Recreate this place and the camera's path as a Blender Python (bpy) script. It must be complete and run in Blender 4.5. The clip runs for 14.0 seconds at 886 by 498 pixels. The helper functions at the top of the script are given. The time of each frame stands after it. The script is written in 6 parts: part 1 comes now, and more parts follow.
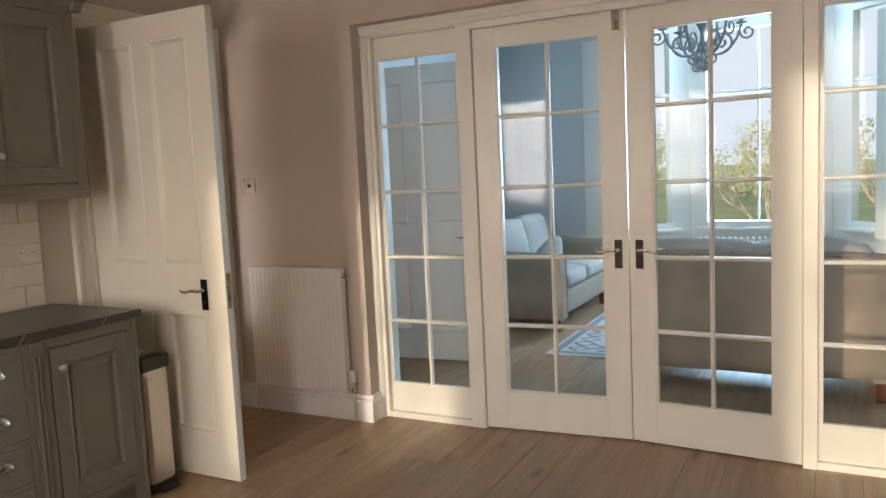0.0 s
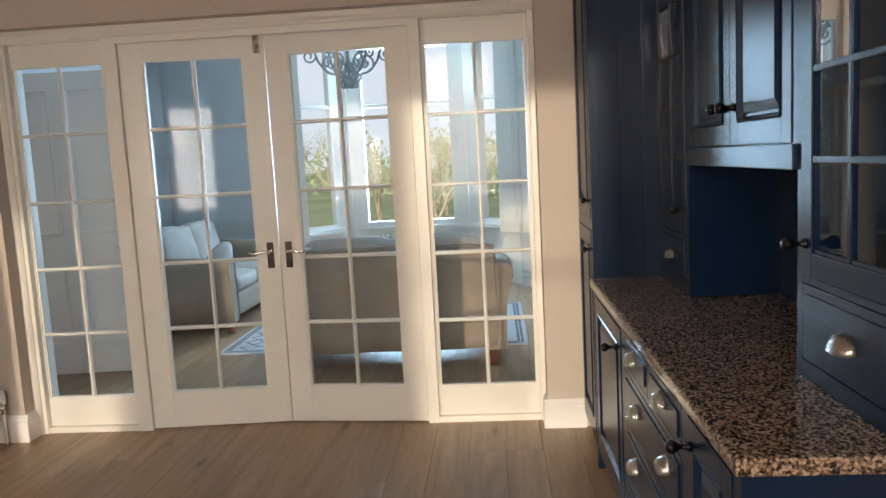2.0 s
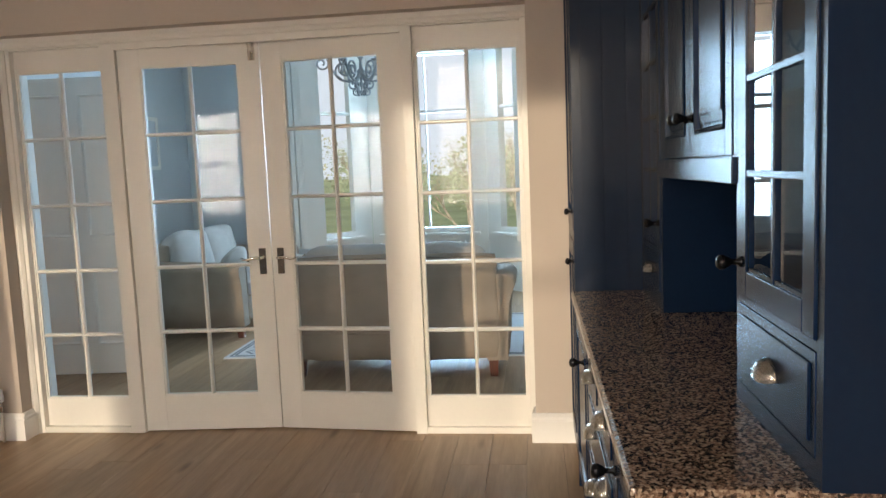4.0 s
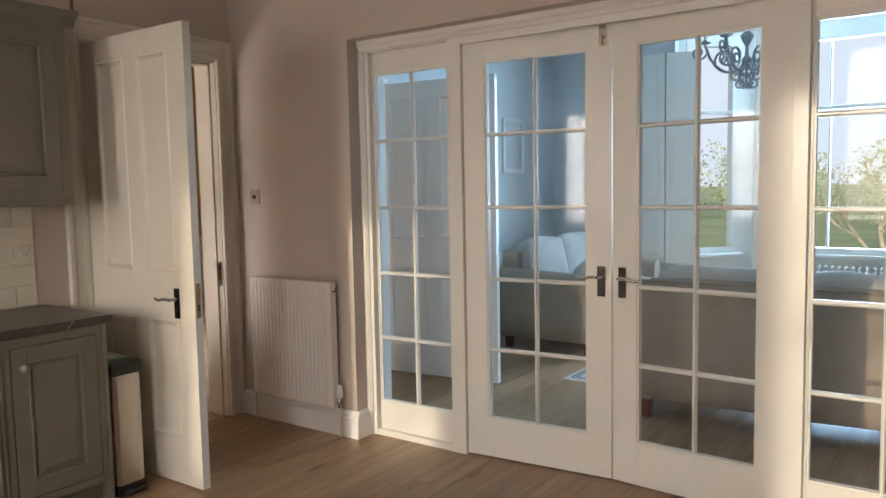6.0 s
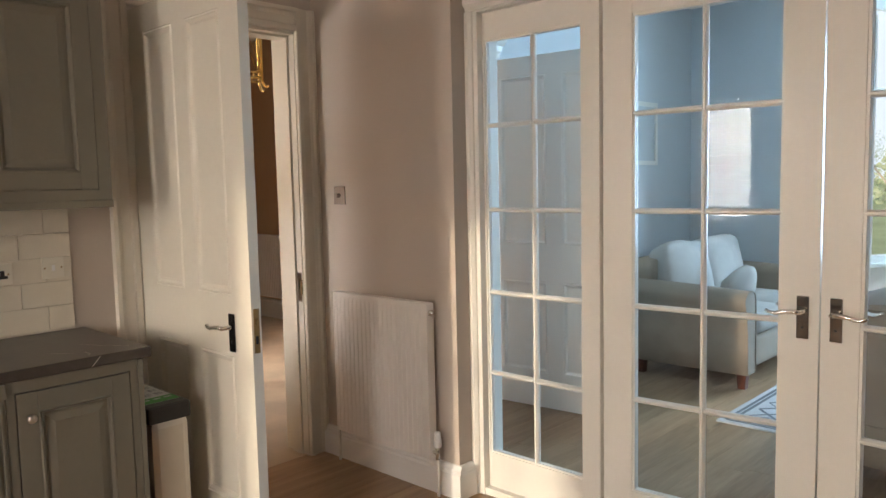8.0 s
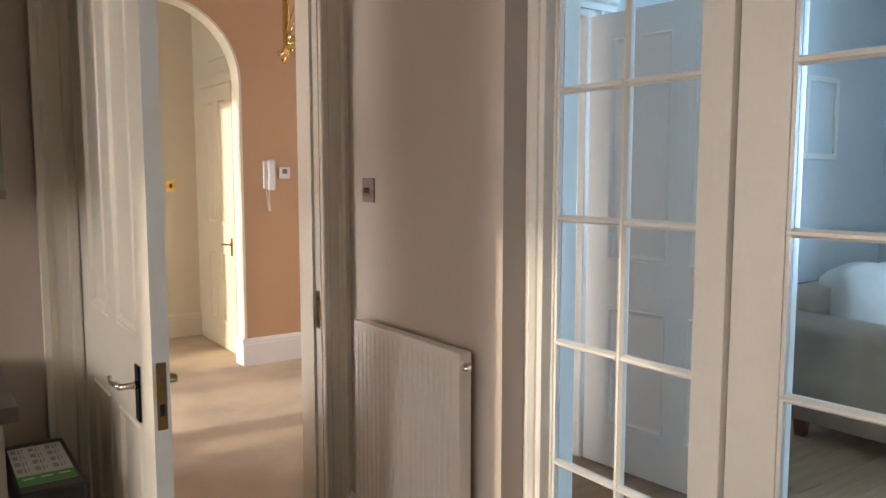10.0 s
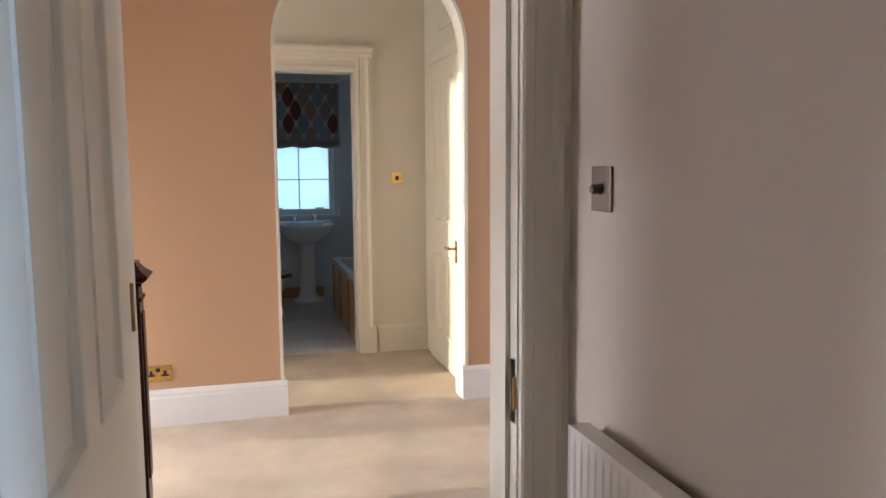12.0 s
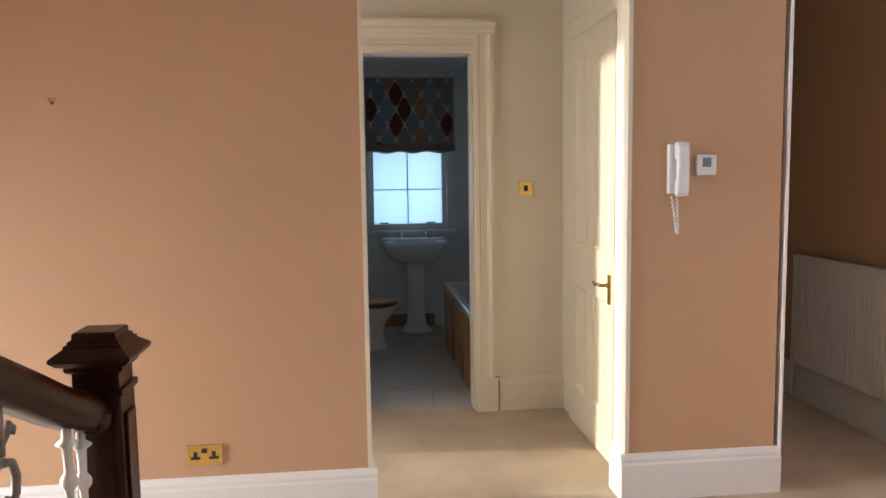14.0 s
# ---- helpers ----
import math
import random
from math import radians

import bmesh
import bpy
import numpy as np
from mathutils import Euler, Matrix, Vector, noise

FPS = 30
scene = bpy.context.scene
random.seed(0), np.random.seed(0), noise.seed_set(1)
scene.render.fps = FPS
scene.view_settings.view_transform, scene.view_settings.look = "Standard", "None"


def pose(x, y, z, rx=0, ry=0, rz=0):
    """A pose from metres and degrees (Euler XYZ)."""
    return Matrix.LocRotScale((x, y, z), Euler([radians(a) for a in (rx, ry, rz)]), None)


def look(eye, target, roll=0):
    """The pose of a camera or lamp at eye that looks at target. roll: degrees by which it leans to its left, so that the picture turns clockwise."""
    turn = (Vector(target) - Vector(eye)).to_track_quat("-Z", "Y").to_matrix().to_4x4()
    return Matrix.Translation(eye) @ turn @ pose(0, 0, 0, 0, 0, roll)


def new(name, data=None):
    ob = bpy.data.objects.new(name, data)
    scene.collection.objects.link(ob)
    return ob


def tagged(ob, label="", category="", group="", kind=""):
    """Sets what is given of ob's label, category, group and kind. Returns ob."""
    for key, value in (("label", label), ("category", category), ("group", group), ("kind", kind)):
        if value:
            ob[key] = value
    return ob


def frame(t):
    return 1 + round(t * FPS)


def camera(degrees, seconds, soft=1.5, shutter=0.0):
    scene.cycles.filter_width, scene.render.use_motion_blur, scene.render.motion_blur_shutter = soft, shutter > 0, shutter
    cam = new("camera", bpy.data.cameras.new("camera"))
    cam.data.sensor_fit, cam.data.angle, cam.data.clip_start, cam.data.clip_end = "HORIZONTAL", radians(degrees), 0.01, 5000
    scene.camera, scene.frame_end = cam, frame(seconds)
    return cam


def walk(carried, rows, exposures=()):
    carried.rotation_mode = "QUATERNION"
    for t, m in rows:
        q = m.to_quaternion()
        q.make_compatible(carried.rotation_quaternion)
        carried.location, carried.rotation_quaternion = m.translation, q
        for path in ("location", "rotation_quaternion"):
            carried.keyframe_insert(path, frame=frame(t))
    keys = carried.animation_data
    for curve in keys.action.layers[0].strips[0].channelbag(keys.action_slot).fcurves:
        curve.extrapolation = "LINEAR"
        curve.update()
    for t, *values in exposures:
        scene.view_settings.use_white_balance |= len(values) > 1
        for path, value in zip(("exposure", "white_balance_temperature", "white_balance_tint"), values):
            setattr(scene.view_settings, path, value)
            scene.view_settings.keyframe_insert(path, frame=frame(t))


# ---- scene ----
cam = camera(60.9, 14.0)
PATH = [
    (0, (0.246, 0.095, 1.468), (-0.673, 1.86, 1.264), -2.7),
    (0.5, (0.444, 0.005, 1.461), (-0.271, 1.86, 1.242), -2.7),
    (1, (0.572, -0.098, 1.479), (0.06, 1.821, 1.245), -2.8),
    (1.5, (0.575, -0.178, 1.494), (0.263, 1.783, 1.26), -2.9),
    (2, (0.552, -0.267, 1.494), (0.412, 1.714, 1.259), -3.0),
    (2.2, (0.567, -0.285, 1.496), (0.488, 1.699, 1.262), -2.9),
    (4.3, (0.844, -0.148, 1.483), (0.502, 1.812, 1.277), -2.0),
    (4.5, (0.848, -0.081, 1.478), (0.42, 1.862, 1.273), -1.9),
    (5, (0.805, 0.118, 1.476), (0.135, 1.993, 1.285), -1.6),
    (5.5, (0.758, 0.28, 1.48), (-0.164, 2.045, 1.304), -1.3),
    (6, (0.746, 0.511, 1.487), (-0.403, 2.139, 1.318), -1.1),
    (6.5, (0.667, 0.675, 1.478), (-0.661, 2.16, 1.303), -1.1),
    (7, (0.451, 0.813, 1.493), (-0.905, 2.272, 1.31), -1.6),
    (7.2, (0.381, 0.879, 1.503), (-0.964, 2.348, 1.32), -1.7),
    (9.3, (-0.237, 1.929, 1.482), (-1.749, 3.226, 1.299), -0.3),
    (9.5, (-0.289, 2.032, 1.48), (-1.833, 3.29, 1.292), -0.3),
    (10, (-0.432, 2.308, 1.495), (-2.06, 3.453, 1.299), -0.0),
    (10.5, (-0.706, 2.504, 1.478), (-2.409, 3.534, 1.279), 0.5),
    (11, (-0.986, 2.682, 1.49), (-2.78, 3.543, 1.286), 0.4),
    (11.5, (-1.255, 2.91, 1.494), (-3.126, 3.583, 1.28), -0.0),
    (12, (-1.561, 3.032, 1.485), (-3.481, 3.545, 1.267), -0.4),
    (12.5, (-1.938, 3.121, 1.504), (-3.895, 3.473, 1.296), -0.6),
    (13, (-2.262, 3.237, 1.49), (-4.24, 3.454, 1.292), -0.9),
    (13.5, (-2.563, 3.275, 1.48), (-4.546, 3.451, 1.285), -0.9),
    (14, (-2.88, 3.227, 1.482), (-4.859, 3.438, 1.287), -0.8),
]
EXPOSURES = [(0.0, -0.05, 6300, 10), (1.0, -0.20, 6050, 10), (2.0, -0.12, 6280, 10), (4.3, -0.14, 6350, 10), (5.0, -0.15, 6250, 10), (6.0, -0.06, 6080, 10), (7.0, 0.20, 6250, 10), (9.5, 0.14, 6150, 10), (10.5, 0.16, 5550, 10), (11.5, 0.20, 5300, 10), (12.5, 0.14, 5380, 10), (14.0, 0.02, 5520, 10)]
walk(cam, [(t, look(eye, target, roll)) for t, eye, target, roll in PATH], EXPOSURES)

# ---------------------------------------------------------------- light
SUN_ELEV, SUN_AZ = 10.0, 5.0          # degrees; azimuth of travel, from +y towards +x
world = bpy.data.worlds.new("sky")
scene.world = world
world.use_nodes = True
wn = world.node_tree
for n in list(wn.nodes):
    wn.nodes.remove(n)
w_out = wn.nodes.new("ShaderNodeOutputWorld")
w_bg = wn.nodes.new("ShaderNodeBackground")
w_sky = wn.nodes.new("ShaderNodeTexSky")
w_sky.sky_type = "NISHITA"
w_sky.sun_disc = False
w_sky.sun_elevation = radians(SUN_ELEV)
w_sky.sun_rotation = radians(180 + SUN_AZ)
w_sky.air_density = 1.0
w_sky.dust_density = 2.5
w_bg.inputs["Strength"].default_value = 0.15
wn.links.new(w_sky.outputs[0], w_bg.inputs["Color"])
wn.links.new(w_bg.outputs[0], w_out.inputs["Surface"])

sun_data = bpy.data.lights.new("sun", "SUN")
sun_data.energy, sun_data.angle, sun_data.color = 4.2, radians(1.6), (1.0, 0.83, 0.60)
sun = new("sun", sun_data)
sun_dir = Vector((math.sin(radians(SUN_AZ)) * math.cos(radians(SUN_ELEV)), math.cos(radians(SUN_AZ)) * math.cos(radians(SUN_ELEV)), -math.sin(radians(SUN_ELEV))))
sun.rotation_euler = sun_dir.to_track_quat("-Z", "Y").to_euler()
sun.location = (0, -20, 8)


def window_light(name, eye, target, w, h, power, color, spread=180):
    d = bpy.data.lights.new(name, "AREA")
    d.spread = radians(spread)
    d.shape, d.size, d.size_y, d.energy, d.color = "RECTANGLE", w, h, power, color
    ob = new(name, d)
    ob.matrix_world = look(eye, target)
    return ob


SKY = (0.50, 0.76, 1.0)
WARM = (1.0, 0.89, 0.77)
window_light("bay_daylight", (-0.5, 9.45, 1.80), (-0.5, 0, 1.2), 1.5, 2.1, 300, SKY)
window_light("kitchen_daylight", (0.06, -2.44, 1.95), (0.0, 4, 1.5), 1.1, 1.95, 165, WARM)
window_light("kitchen_daylight", (-2.53, -2.44, 1.67), (-2.25, 4, 1.4), 0.64, 1.48, 195, WARM)
window_light("hall_daylight", (-5.50, -0.9, 0.85), (-5.2, 3.4, -0.30), 0.90, 1.1, 82, (1.0, 0.93, 0.86), 95)
window_light("lobby_daylight", (-6.65, 1.6, 1.5), (-6.8, 4.4, 1.2), 0.6, 2.2, 15, (1.0, 0.94, 0.84))
window_light("bath_daylight", (-10.55, 3.68, 1.35), (-7, 3.68, 1.3), 0.74, 0.8, 2.1, SKY)
window_light("passage_daylight", (-4.25, 6.12, 1.7), (-5.6, 2.5, 0.9), 0.8, 1.5, 16, (0.85, 0.92, 1.0))

# ---------------------------------------------------------------- materials


def mat(name, color, rough=0.6, metal=0.0, var=0.06, scale=3.0, fine=60.0, bump=0.05, coat=0.0, dirt=None, stretch=(1, 1, 1), spec=0.5):
    m = bpy.data.materials.new(name)
    m.use_nodes = True
    nt = m.node_tree
    b = nt.nodes["Principled BSDF"]
    b.inputs["Roughness"].default_value = rough
    b.inputs["Metallic"].default_value = metal
    b.inputs["Coat Weight"].default_value = coat
    b.inputs["Specular IOR Level"].default_value = spec
    tc = nt.nodes.new("ShaderNodeTexCoord")
    mp = nt.nodes.new("ShaderNodeMapping")
    mp.inputs["Scale"].default_value = stretch
    nt.links.new(tc.outputs["Object"], mp.inputs["Vector"])
    n1 = nt.nodes.new("ShaderNodeTexNoise")
    n1.inputs["Scale"].default_value = scale
    n1.inputs["Detail"].default_value = 4
    n2 = nt.nodes.new("ShaderNodeTexNoise")
    n2.inputs["Scale"].default_value = fine
    n2.inputs["Detail"].default_value = 3
    for n in (n1, n2):
        nt.links.new(mp.outputs[0], n.inputs["Vector"])
    ramp = nt.nodes.new("ShaderNodeValToRGB")
    lo = tuple(max(0.0, c * (1 - var)) for c in color) + (1,)
    hi = tuple(min(1.0, c * (1 + var)) for c in color) + (1,)
    if dirt:
        lo = tuple(dirt) + (1,)
    ramp.color_ramp.elements[0].position, ramp.color_ramp.elements[0].color = 0.3, lo
    ramp.color_ramp.elements[1].position, ramp.color_ramp.elements[1].color = 0.7, hi
    mix = nt.nodes.new("ShaderNodeMix")
    mix.inputs["Factor"].default_value = 0.35
    nt.links.new(n1.outputs["Fac"], mix.inputs["A"])
    nt.links.new(n2.outputs["Fac"], mix.inputs["B"])
    nt.links.new(mix.outputs["Result"], ramp.inputs["Fac"])
    nt.links.new(ramp.outputs["Color"], b.inputs["Base Color"])
    if bump:
        bp = nt.nodes.new("ShaderNodeBump")
        bp.inputs["Strength"].default_value = bump
        bp.inputs["Distance"].default_value = 0.01
        nt.links.new(n2.outputs["Fac"], bp.inputs["Height"])
        nt.links.new(bp.outputs["Normal"], b.inputs["Normal"])
    return m


def wood(name, dark, light, rough=0.45, axis=0, grain=18.0, coat=0.0, tone=0.25):
    """Grain runs along the object's axis; Object Info's Random shifts tone and pattern from piece to piece."""
    m = bpy.data.materials.new(name)
    m.use_nodes = True
    nt = m.node_tree
    b = nt.nodes["Principled BSDF"]
    b.inputs["Roughness"].default_value = rough
    b.inputs["Coat Weight"].default_value = coat
    tc = nt.nodes.new("ShaderNodeTexCoord")
    oi = nt.nodes.new("ShaderNodeObjectInfo")
    mp = nt.nodes.new("ShaderNodeMapping")
    mp.inputs["Scale"].default_value = tuple(0.07 if i == axis else 1.0 for i in range(3))
    add = nt.nodes.new("ShaderNodeVectorMath")
    add.operation = "ADD"
    mul = nt.nodes.new("ShaderNodeMath")
    mul.operation = "MULTIPLY"
    mul.inputs[1].default_value = 37.0
    nt.links.new(oi.outputs["Random"], mul.inputs[0])
    nt.links.new(tc.outputs["Object"], add.inputs[0])
    nt.links.new(mul.outputs[0], add.inputs[1])
    nt.links.new(add.outputs[0], mp.inputs["Vector"])
    n1 = nt.nodes.new("ShaderNodeTexNoise")
    n1.inputs["Scale"].default_value = grain
    n1.inputs["Detail"].default_value = 6
    n1.inputs["Distortion"].default_value = 0.6
    n3 = nt.nodes.new("ShaderNodeTexNoise")
    n3.inputs["Scale"].default_value = grain * 6
    n3.inputs["Detail"].default_value = 2
    kn = nt.nodes.new("ShaderNodeTexVoronoi")
    kn.inputs["Scale"].default_value = 2.2
    mk = nt.nodes.new("ShaderNodeMapping")
    mk.inputs["Scale"].default_value = tuple(0.45 if i == axis else 1.6 for i in range(3))
    nt.links.new(add.outputs[0], mk.inputs["Vector"])
    nt.links.new(mk.outputs[0], kn.inputs["Vector"])
    kr = nt.nodes.new("ShaderNodeMapRange")
    kr.inputs["From Min"].default_value, kr.inputs["From Max"].default_value = 0.03, 0.11
    nt.links.new(kn.outputs["Distance"], kr.inputs["Value"])
    for n in (n1, n3):
        nt.links.new(mp.outputs[0], n.inputs["Vector"])
    mx = nt.nodes.new("ShaderNodeMix")
    mx.inputs["Factor"].default_value = 0.3
    nt.links.new(n1.outputs["Fac"], mx.inputs["A"])
    nt.links.new(n3.outputs["Fac"], mx.inputs["B"])
    ramp = nt.nodes.new("ShaderNodeValToRGB")
    ramp.color_ramp.elements[0].position, ramp.color_ramp.elements[0].color = 0.3, (*dark, 1)
    ramp.color_ramp.elements[1].position, ramp.color_ramp.elements[1].color = 0.72, (*light, 1)
    nt.links.new(mx.outputs["Result"], ramp.inputs["Fac"])
    knot = nt.nodes.new("ShaderNodeMix")
    knot.data_type = "RGBA"
    knot.inputs["A"].default_value = (dark[0] * 0.45, dark[1] * 0.4, dark[2] * 0.35, 1)
    nt.links.new(kr.outputs[0], knot.inputs["Factor"])
    nt.links.new(ramp.outputs["Color"], knot.inputs["B"])
    hsv = nt.nodes.new("ShaderNodeHueSaturation")
    rg = nt.nodes.new("ShaderNodeMapRange")
    rg.inputs["To Min"].default_value, rg.inputs["To Max"].default_value = 1 - tone, 1 + tone
    nt.links.new(oi.outputs["Random"], rg.inputs["Value"])
    nt.links.new(rg.outputs[0], hsv.inputs["Value"])
    nt.links.new(knot.outputs["Result"], hsv.inputs["Color"])
    nt.links.new(hsv.outputs["Color"], b.inputs["Base Color"])
    bp = nt.nodes.new("ShaderNodeBump")
    bp.inputs["Strength"].default_value = 0.08
    bp.inputs["Distance"].default_value = 0.004
    nt.links.new(n3.outputs["Fac"], bp.inputs["Height"])
    nt.links.new(bp.outputs["Normal"], b.inputs["Normal"])
    return m


def speckle(name, colors, scale, rough, coat=0.0):
    """Granite: cells of several minerals."""
    m = bpy.data.materials.new(name)
    m.use_nodes = True
    nt = m.node_tree
    b = nt.nodes["Principled BSDF"]
    b.inputs["Roughness"].default_value = rough
    b.inputs["Coat Weight"].default_value = coat
    tc = nt.nodes.new("ShaderNodeTexCoord")
    nz = nt.nodes.new("ShaderNodeTexNoise")
    nz.inputs["Scale"].default_value = scale
    nz.inputs["Detail"].default_value = 5
    nz.inputs["Roughness"].default_value = 0.7
    v = nt.nodes.new("ShaderNodeTexVoronoi")
    v.inputs["Scale"].default_value = scale * 1.3
    nt.links.new(tc.outputs["Object"], nz.inputs["Vector"])
    nt.links.new(tc.outputs["Object"], v.inputs["Vector"])
    mx = nt.nodes.new("ShaderNodeMix")
    mx.inputs["Factor"].default_value = 0.4
    nt.links.new(nz.outputs["Fac"], mx.inputs["A"])
    nt.links.new(v.outputs["Color"], mx.inputs["B"])
    ramp = nt.nodes.new("ShaderNodeValToRGB")
    ramp.color_ramp.interpolation = "LINEAR"
    el = ramp.color_ramp.elements
    stops = (0.36, 0.46, 0.54, 0.64)
    el[0].position, el[0].color = stops[0], (*colors[0], 1)
    el[1].position, el[1].color = stops[3], (*colors[3], 1)
    for p, c in zip(stops[1:3], colors[1:3]):
        e = el.new(p)
        e.color = (*c, 1)
    nt.links.new(mx.outputs["Result"], ramp.inputs["Fac"])
    nt.links.new(ramp.outputs["Color"], b.inputs["Base Color"])
    return m


def glass_mat(name, tint=(1, 1, 1), rough=0.0):
    m = bpy.data.materials.new(name)
    m.use_nodes = True
    nt = m.node_tree
    b = nt.nodes["Principled BSDF"]
    nt.nodes.remove(b)
    out = nt.nodes["Material Output"]
    tr = nt.nodes.new("ShaderNodeBsdfTransparent")
    tr.inputs["Color"].default_value = (*tint, 1)
    gl = nt.nodes.new("ShaderNodeBsdfGlossy")
    gl.inputs["Roughness"].default_value = rough
    fr = nt.nodes.new("ShaderNodeFresnel")
    fr.inputs["IOR"].default_value = 1.36
    mx = nt.nodes.new("ShaderNodeMixShader")
    nt.links.new(fr.outputs[0], mx.inputs[0])
    nt.links.new(tr.outputs[0], mx.inputs[1])
    nt.links.new(gl.outputs[0], mx.inputs[2])
    nt.links.new(mx.outputs[0], out.inputs["Surface"])
    return m


def frosted(name):
    m = bpy.data.materials.new(name)
    m.use_nodes = True
    nt = m.node_tree
    b = nt.nodes["Principled BSDF"]
    b.inputs["Base Color"].default_value = (0.85, 0.92, 0.97, 1)
    b.inputs["Roughness"].default_value = 0.35
    tl = nt.nodes.new("ShaderNodeBsdfTranslucent")
    tl.inputs["Color"].default_value = (0.85, 0.93, 1.0, 1)
    mx = nt.nodes.new("ShaderNodeMixShader")
    mx.inputs[0].default_value = 0.9
    out = nt.nodes["Material Output"]
    nt.links.new(b.outputs[0], mx.inputs[1])
    nt.links.new(tl.outputs[0], mx.inputs[2])
    nt.links.new(mx.outputs[0], out.inputs["Surface"])
    return m


M_KWALL = mat("kitchen_wall_paint", (0.54, 0.465, 0.40), 0.75, var=0.03, scale=1.2, fine=160, bump=0.03)
M_HALL = mat("peach_wallpaper", (0.555, 0.352, 0.203), 0.7, var=0.03, scale=1.5, fine=140, bump=0.06)
M_LR = mat("pale_grey_paint", (0.62, 0.64, 0.65), 0.75, var=0.02, scale=1.2, fine=160, bump=0.03)
M_CREAM = mat("cream_paint", (0.76, 0.705, 0.58), 0.55, var=0.025, scale=2.0, fine=120, bump=0.03)
M_CEIL = mat("ceiling_paint", (0.80, 0.78, 0.74), 0.85, var=0.02, scale=1.5, fine=120, bump=0.03)
M_BATH = mat("bath_wall_paint", (0.76, 0.79, 0.81), 0.6, var=0.02)
M_WHITE = mat("white_gloss_paint", (0.80, 0.77, 0.71), 0.32, var=0.025, scale=4, fine=50, bump=0.03)
M_SKIRT = mat("white_skirting_paint", (0.82, 0.80, 0.77), 0.35, var=0.02, scale=4, fine=50, bump=0.03)
M_DOOR = mat("door_paint", (0.76, 0.715, 0.62), 0.36, var=0.03, scale=3, fine=45, bump=0.05)
M_SAGE = mat("sage_cabinet_paint", (0.215, 0.200, 0.160), 0.45, var=0.05, scale=5, fine=70, bump=0.03)
M_BLUE = mat("navy_cabinet_paint", (0.006, 0.018, 0.046), 0.26, var=0.08, scale=5, fine=70, bump=0.03, spec=0.28)
M_SLATE = mat("dark_stone_worktop", (0.078, 0.066, 0.058), 0.32, var=0.25, scale=6, fine=40, bump=0.02)
M_VEIN = mat("pale_vein", (0.55, 0.50, 0.45), 0.4)
M_GRANITE = speckle("brown_granite", ((0.014, 0.011, 0.010), (0.10, 0.060, 0.040), (0.27, 0.175, 0.120), (0.46, 0.35, 0.26)), 125, 0.14, 0.3)
M_CHROME = mat("polished_chrome", (0.78, 0.76, 0.72), 0.14, 1.0, var=0.03, bump=0)
# Darkened copy of the chrome: its dark reflections are put into the colour.
M_CHROME_DIMREFL = mat("chrome_dark_reflection", (0.22, 0.21, 0.20), 0.12, 1.0, var=0.05, bump=0)
M_STEEL = mat("brushed_steel", (0.60, 0.56, 0.51), 0.34, 1.0, var=0.05, scale=8, fine=200, bump=0.04)
M_BLACK = mat("black_plastic", (0.018, 0.017, 0.017), 0.4, var=0.1)
M_IRON = mat("black_knob_metal", (0.015, 0.015, 0.017), 0.25, 0.6, var=0.1)
M_PLATE = mat("dull_steel_plate", (0.21, 0.17, 0.145), 0.46, 1.0, var=0.08, scale=8, fine=200, bump=0.04)
M_PULL = mat("polished_nickel", (0.86, 0.83, 0.77), 0.24, 1.0, var=0.03, bump=0)
M_BRASS = mat("polished_brass", (0.60, 0.42, 0.14), 0.22, 1.0, var=0.08, bump=0)
M_OLDBRASS = mat("worn_brass", (0.36, 0.24, 0.11), 0.35, 1.0, var=0.2)
M_RAD = mat("radiator_enamel", (0.78, 0.74, 0.70), 0.35, var=0.02)
M_PLASTIC = mat("white_plastic", (0.80, 0.80, 0.80), 0.35, var=0.02)
M_CREAMPL = mat("cream_plastic", (0.74, 0.70, 0.60), 0.4, var=0.02)
M_RED = mat("red_plastic", (0.55, 0.03, 0.03), 0.4)
M_TILE = mat("cream_glazed_tile", (0.74, 0.68, 0.57), 0.20, var=0.04, scale=4, fine=20, bump=0.04)
M_GROUT = mat("grout", (0.66, 0.60, 0.50), 0.9)
M_GLASS = glass_mat("clear_glass")
M_FROST = frosted("frosted_glass")
M_OAK = wood("oak_planks", (0.24, 0.148, 0.080), (0.42, 0.280, 0.165), 0.38, axis=1, tone=0.10)
M_SUBFLOOR = mat("floor_joint", (0.05, 0.032, 0.02), 0.9)
M_MAHOG = wood("dark_mahogany", (0.016, 0.004, 0.002), (0.050, 0.011, 0.005), 0.30, axis=2, grain=14, coat=0.0, tone=0.05)
M_MAHOG.node_tree.nodes["Principled BSDF"].inputs["Specular IOR Level"].default_value = 0.22
M_CARPET = mat("beige_carpet", (0.64, 0.525, 0.395), 0.95, var=0.24, scale=2.5, fine=200, bump=0.9, spec=0.1)
M_SOFA = mat("taupe_velvet", (0.32, 0.258, 0.200), 0.8, var=0.12, scale=7, fine=220, bump=0.15, spec=0.25)
M_CUSH = mat("pale_grey_velvet", (0.43, 0.395, 0.355), 0.75, var=0.12, scale=7, fine=200, bump=0.15, spec=0.25)
M_LEG = wood("brown_wood_leg", (0.08, 0.022, 0.012), (0.16, 0.05, 0.025), 0.35, axis=2)
M_RUG = mat("grey_rug", (0.52, 0.53, 0.55), 0.95, var=0.1, scale=8, fine=240, bump=0.5)
M_RUGP = mat("dark_rug_yarn", (0.16, 0.17, 0.19), 0.95, var=0.2, scale=20, fine=240, bump=0.5)
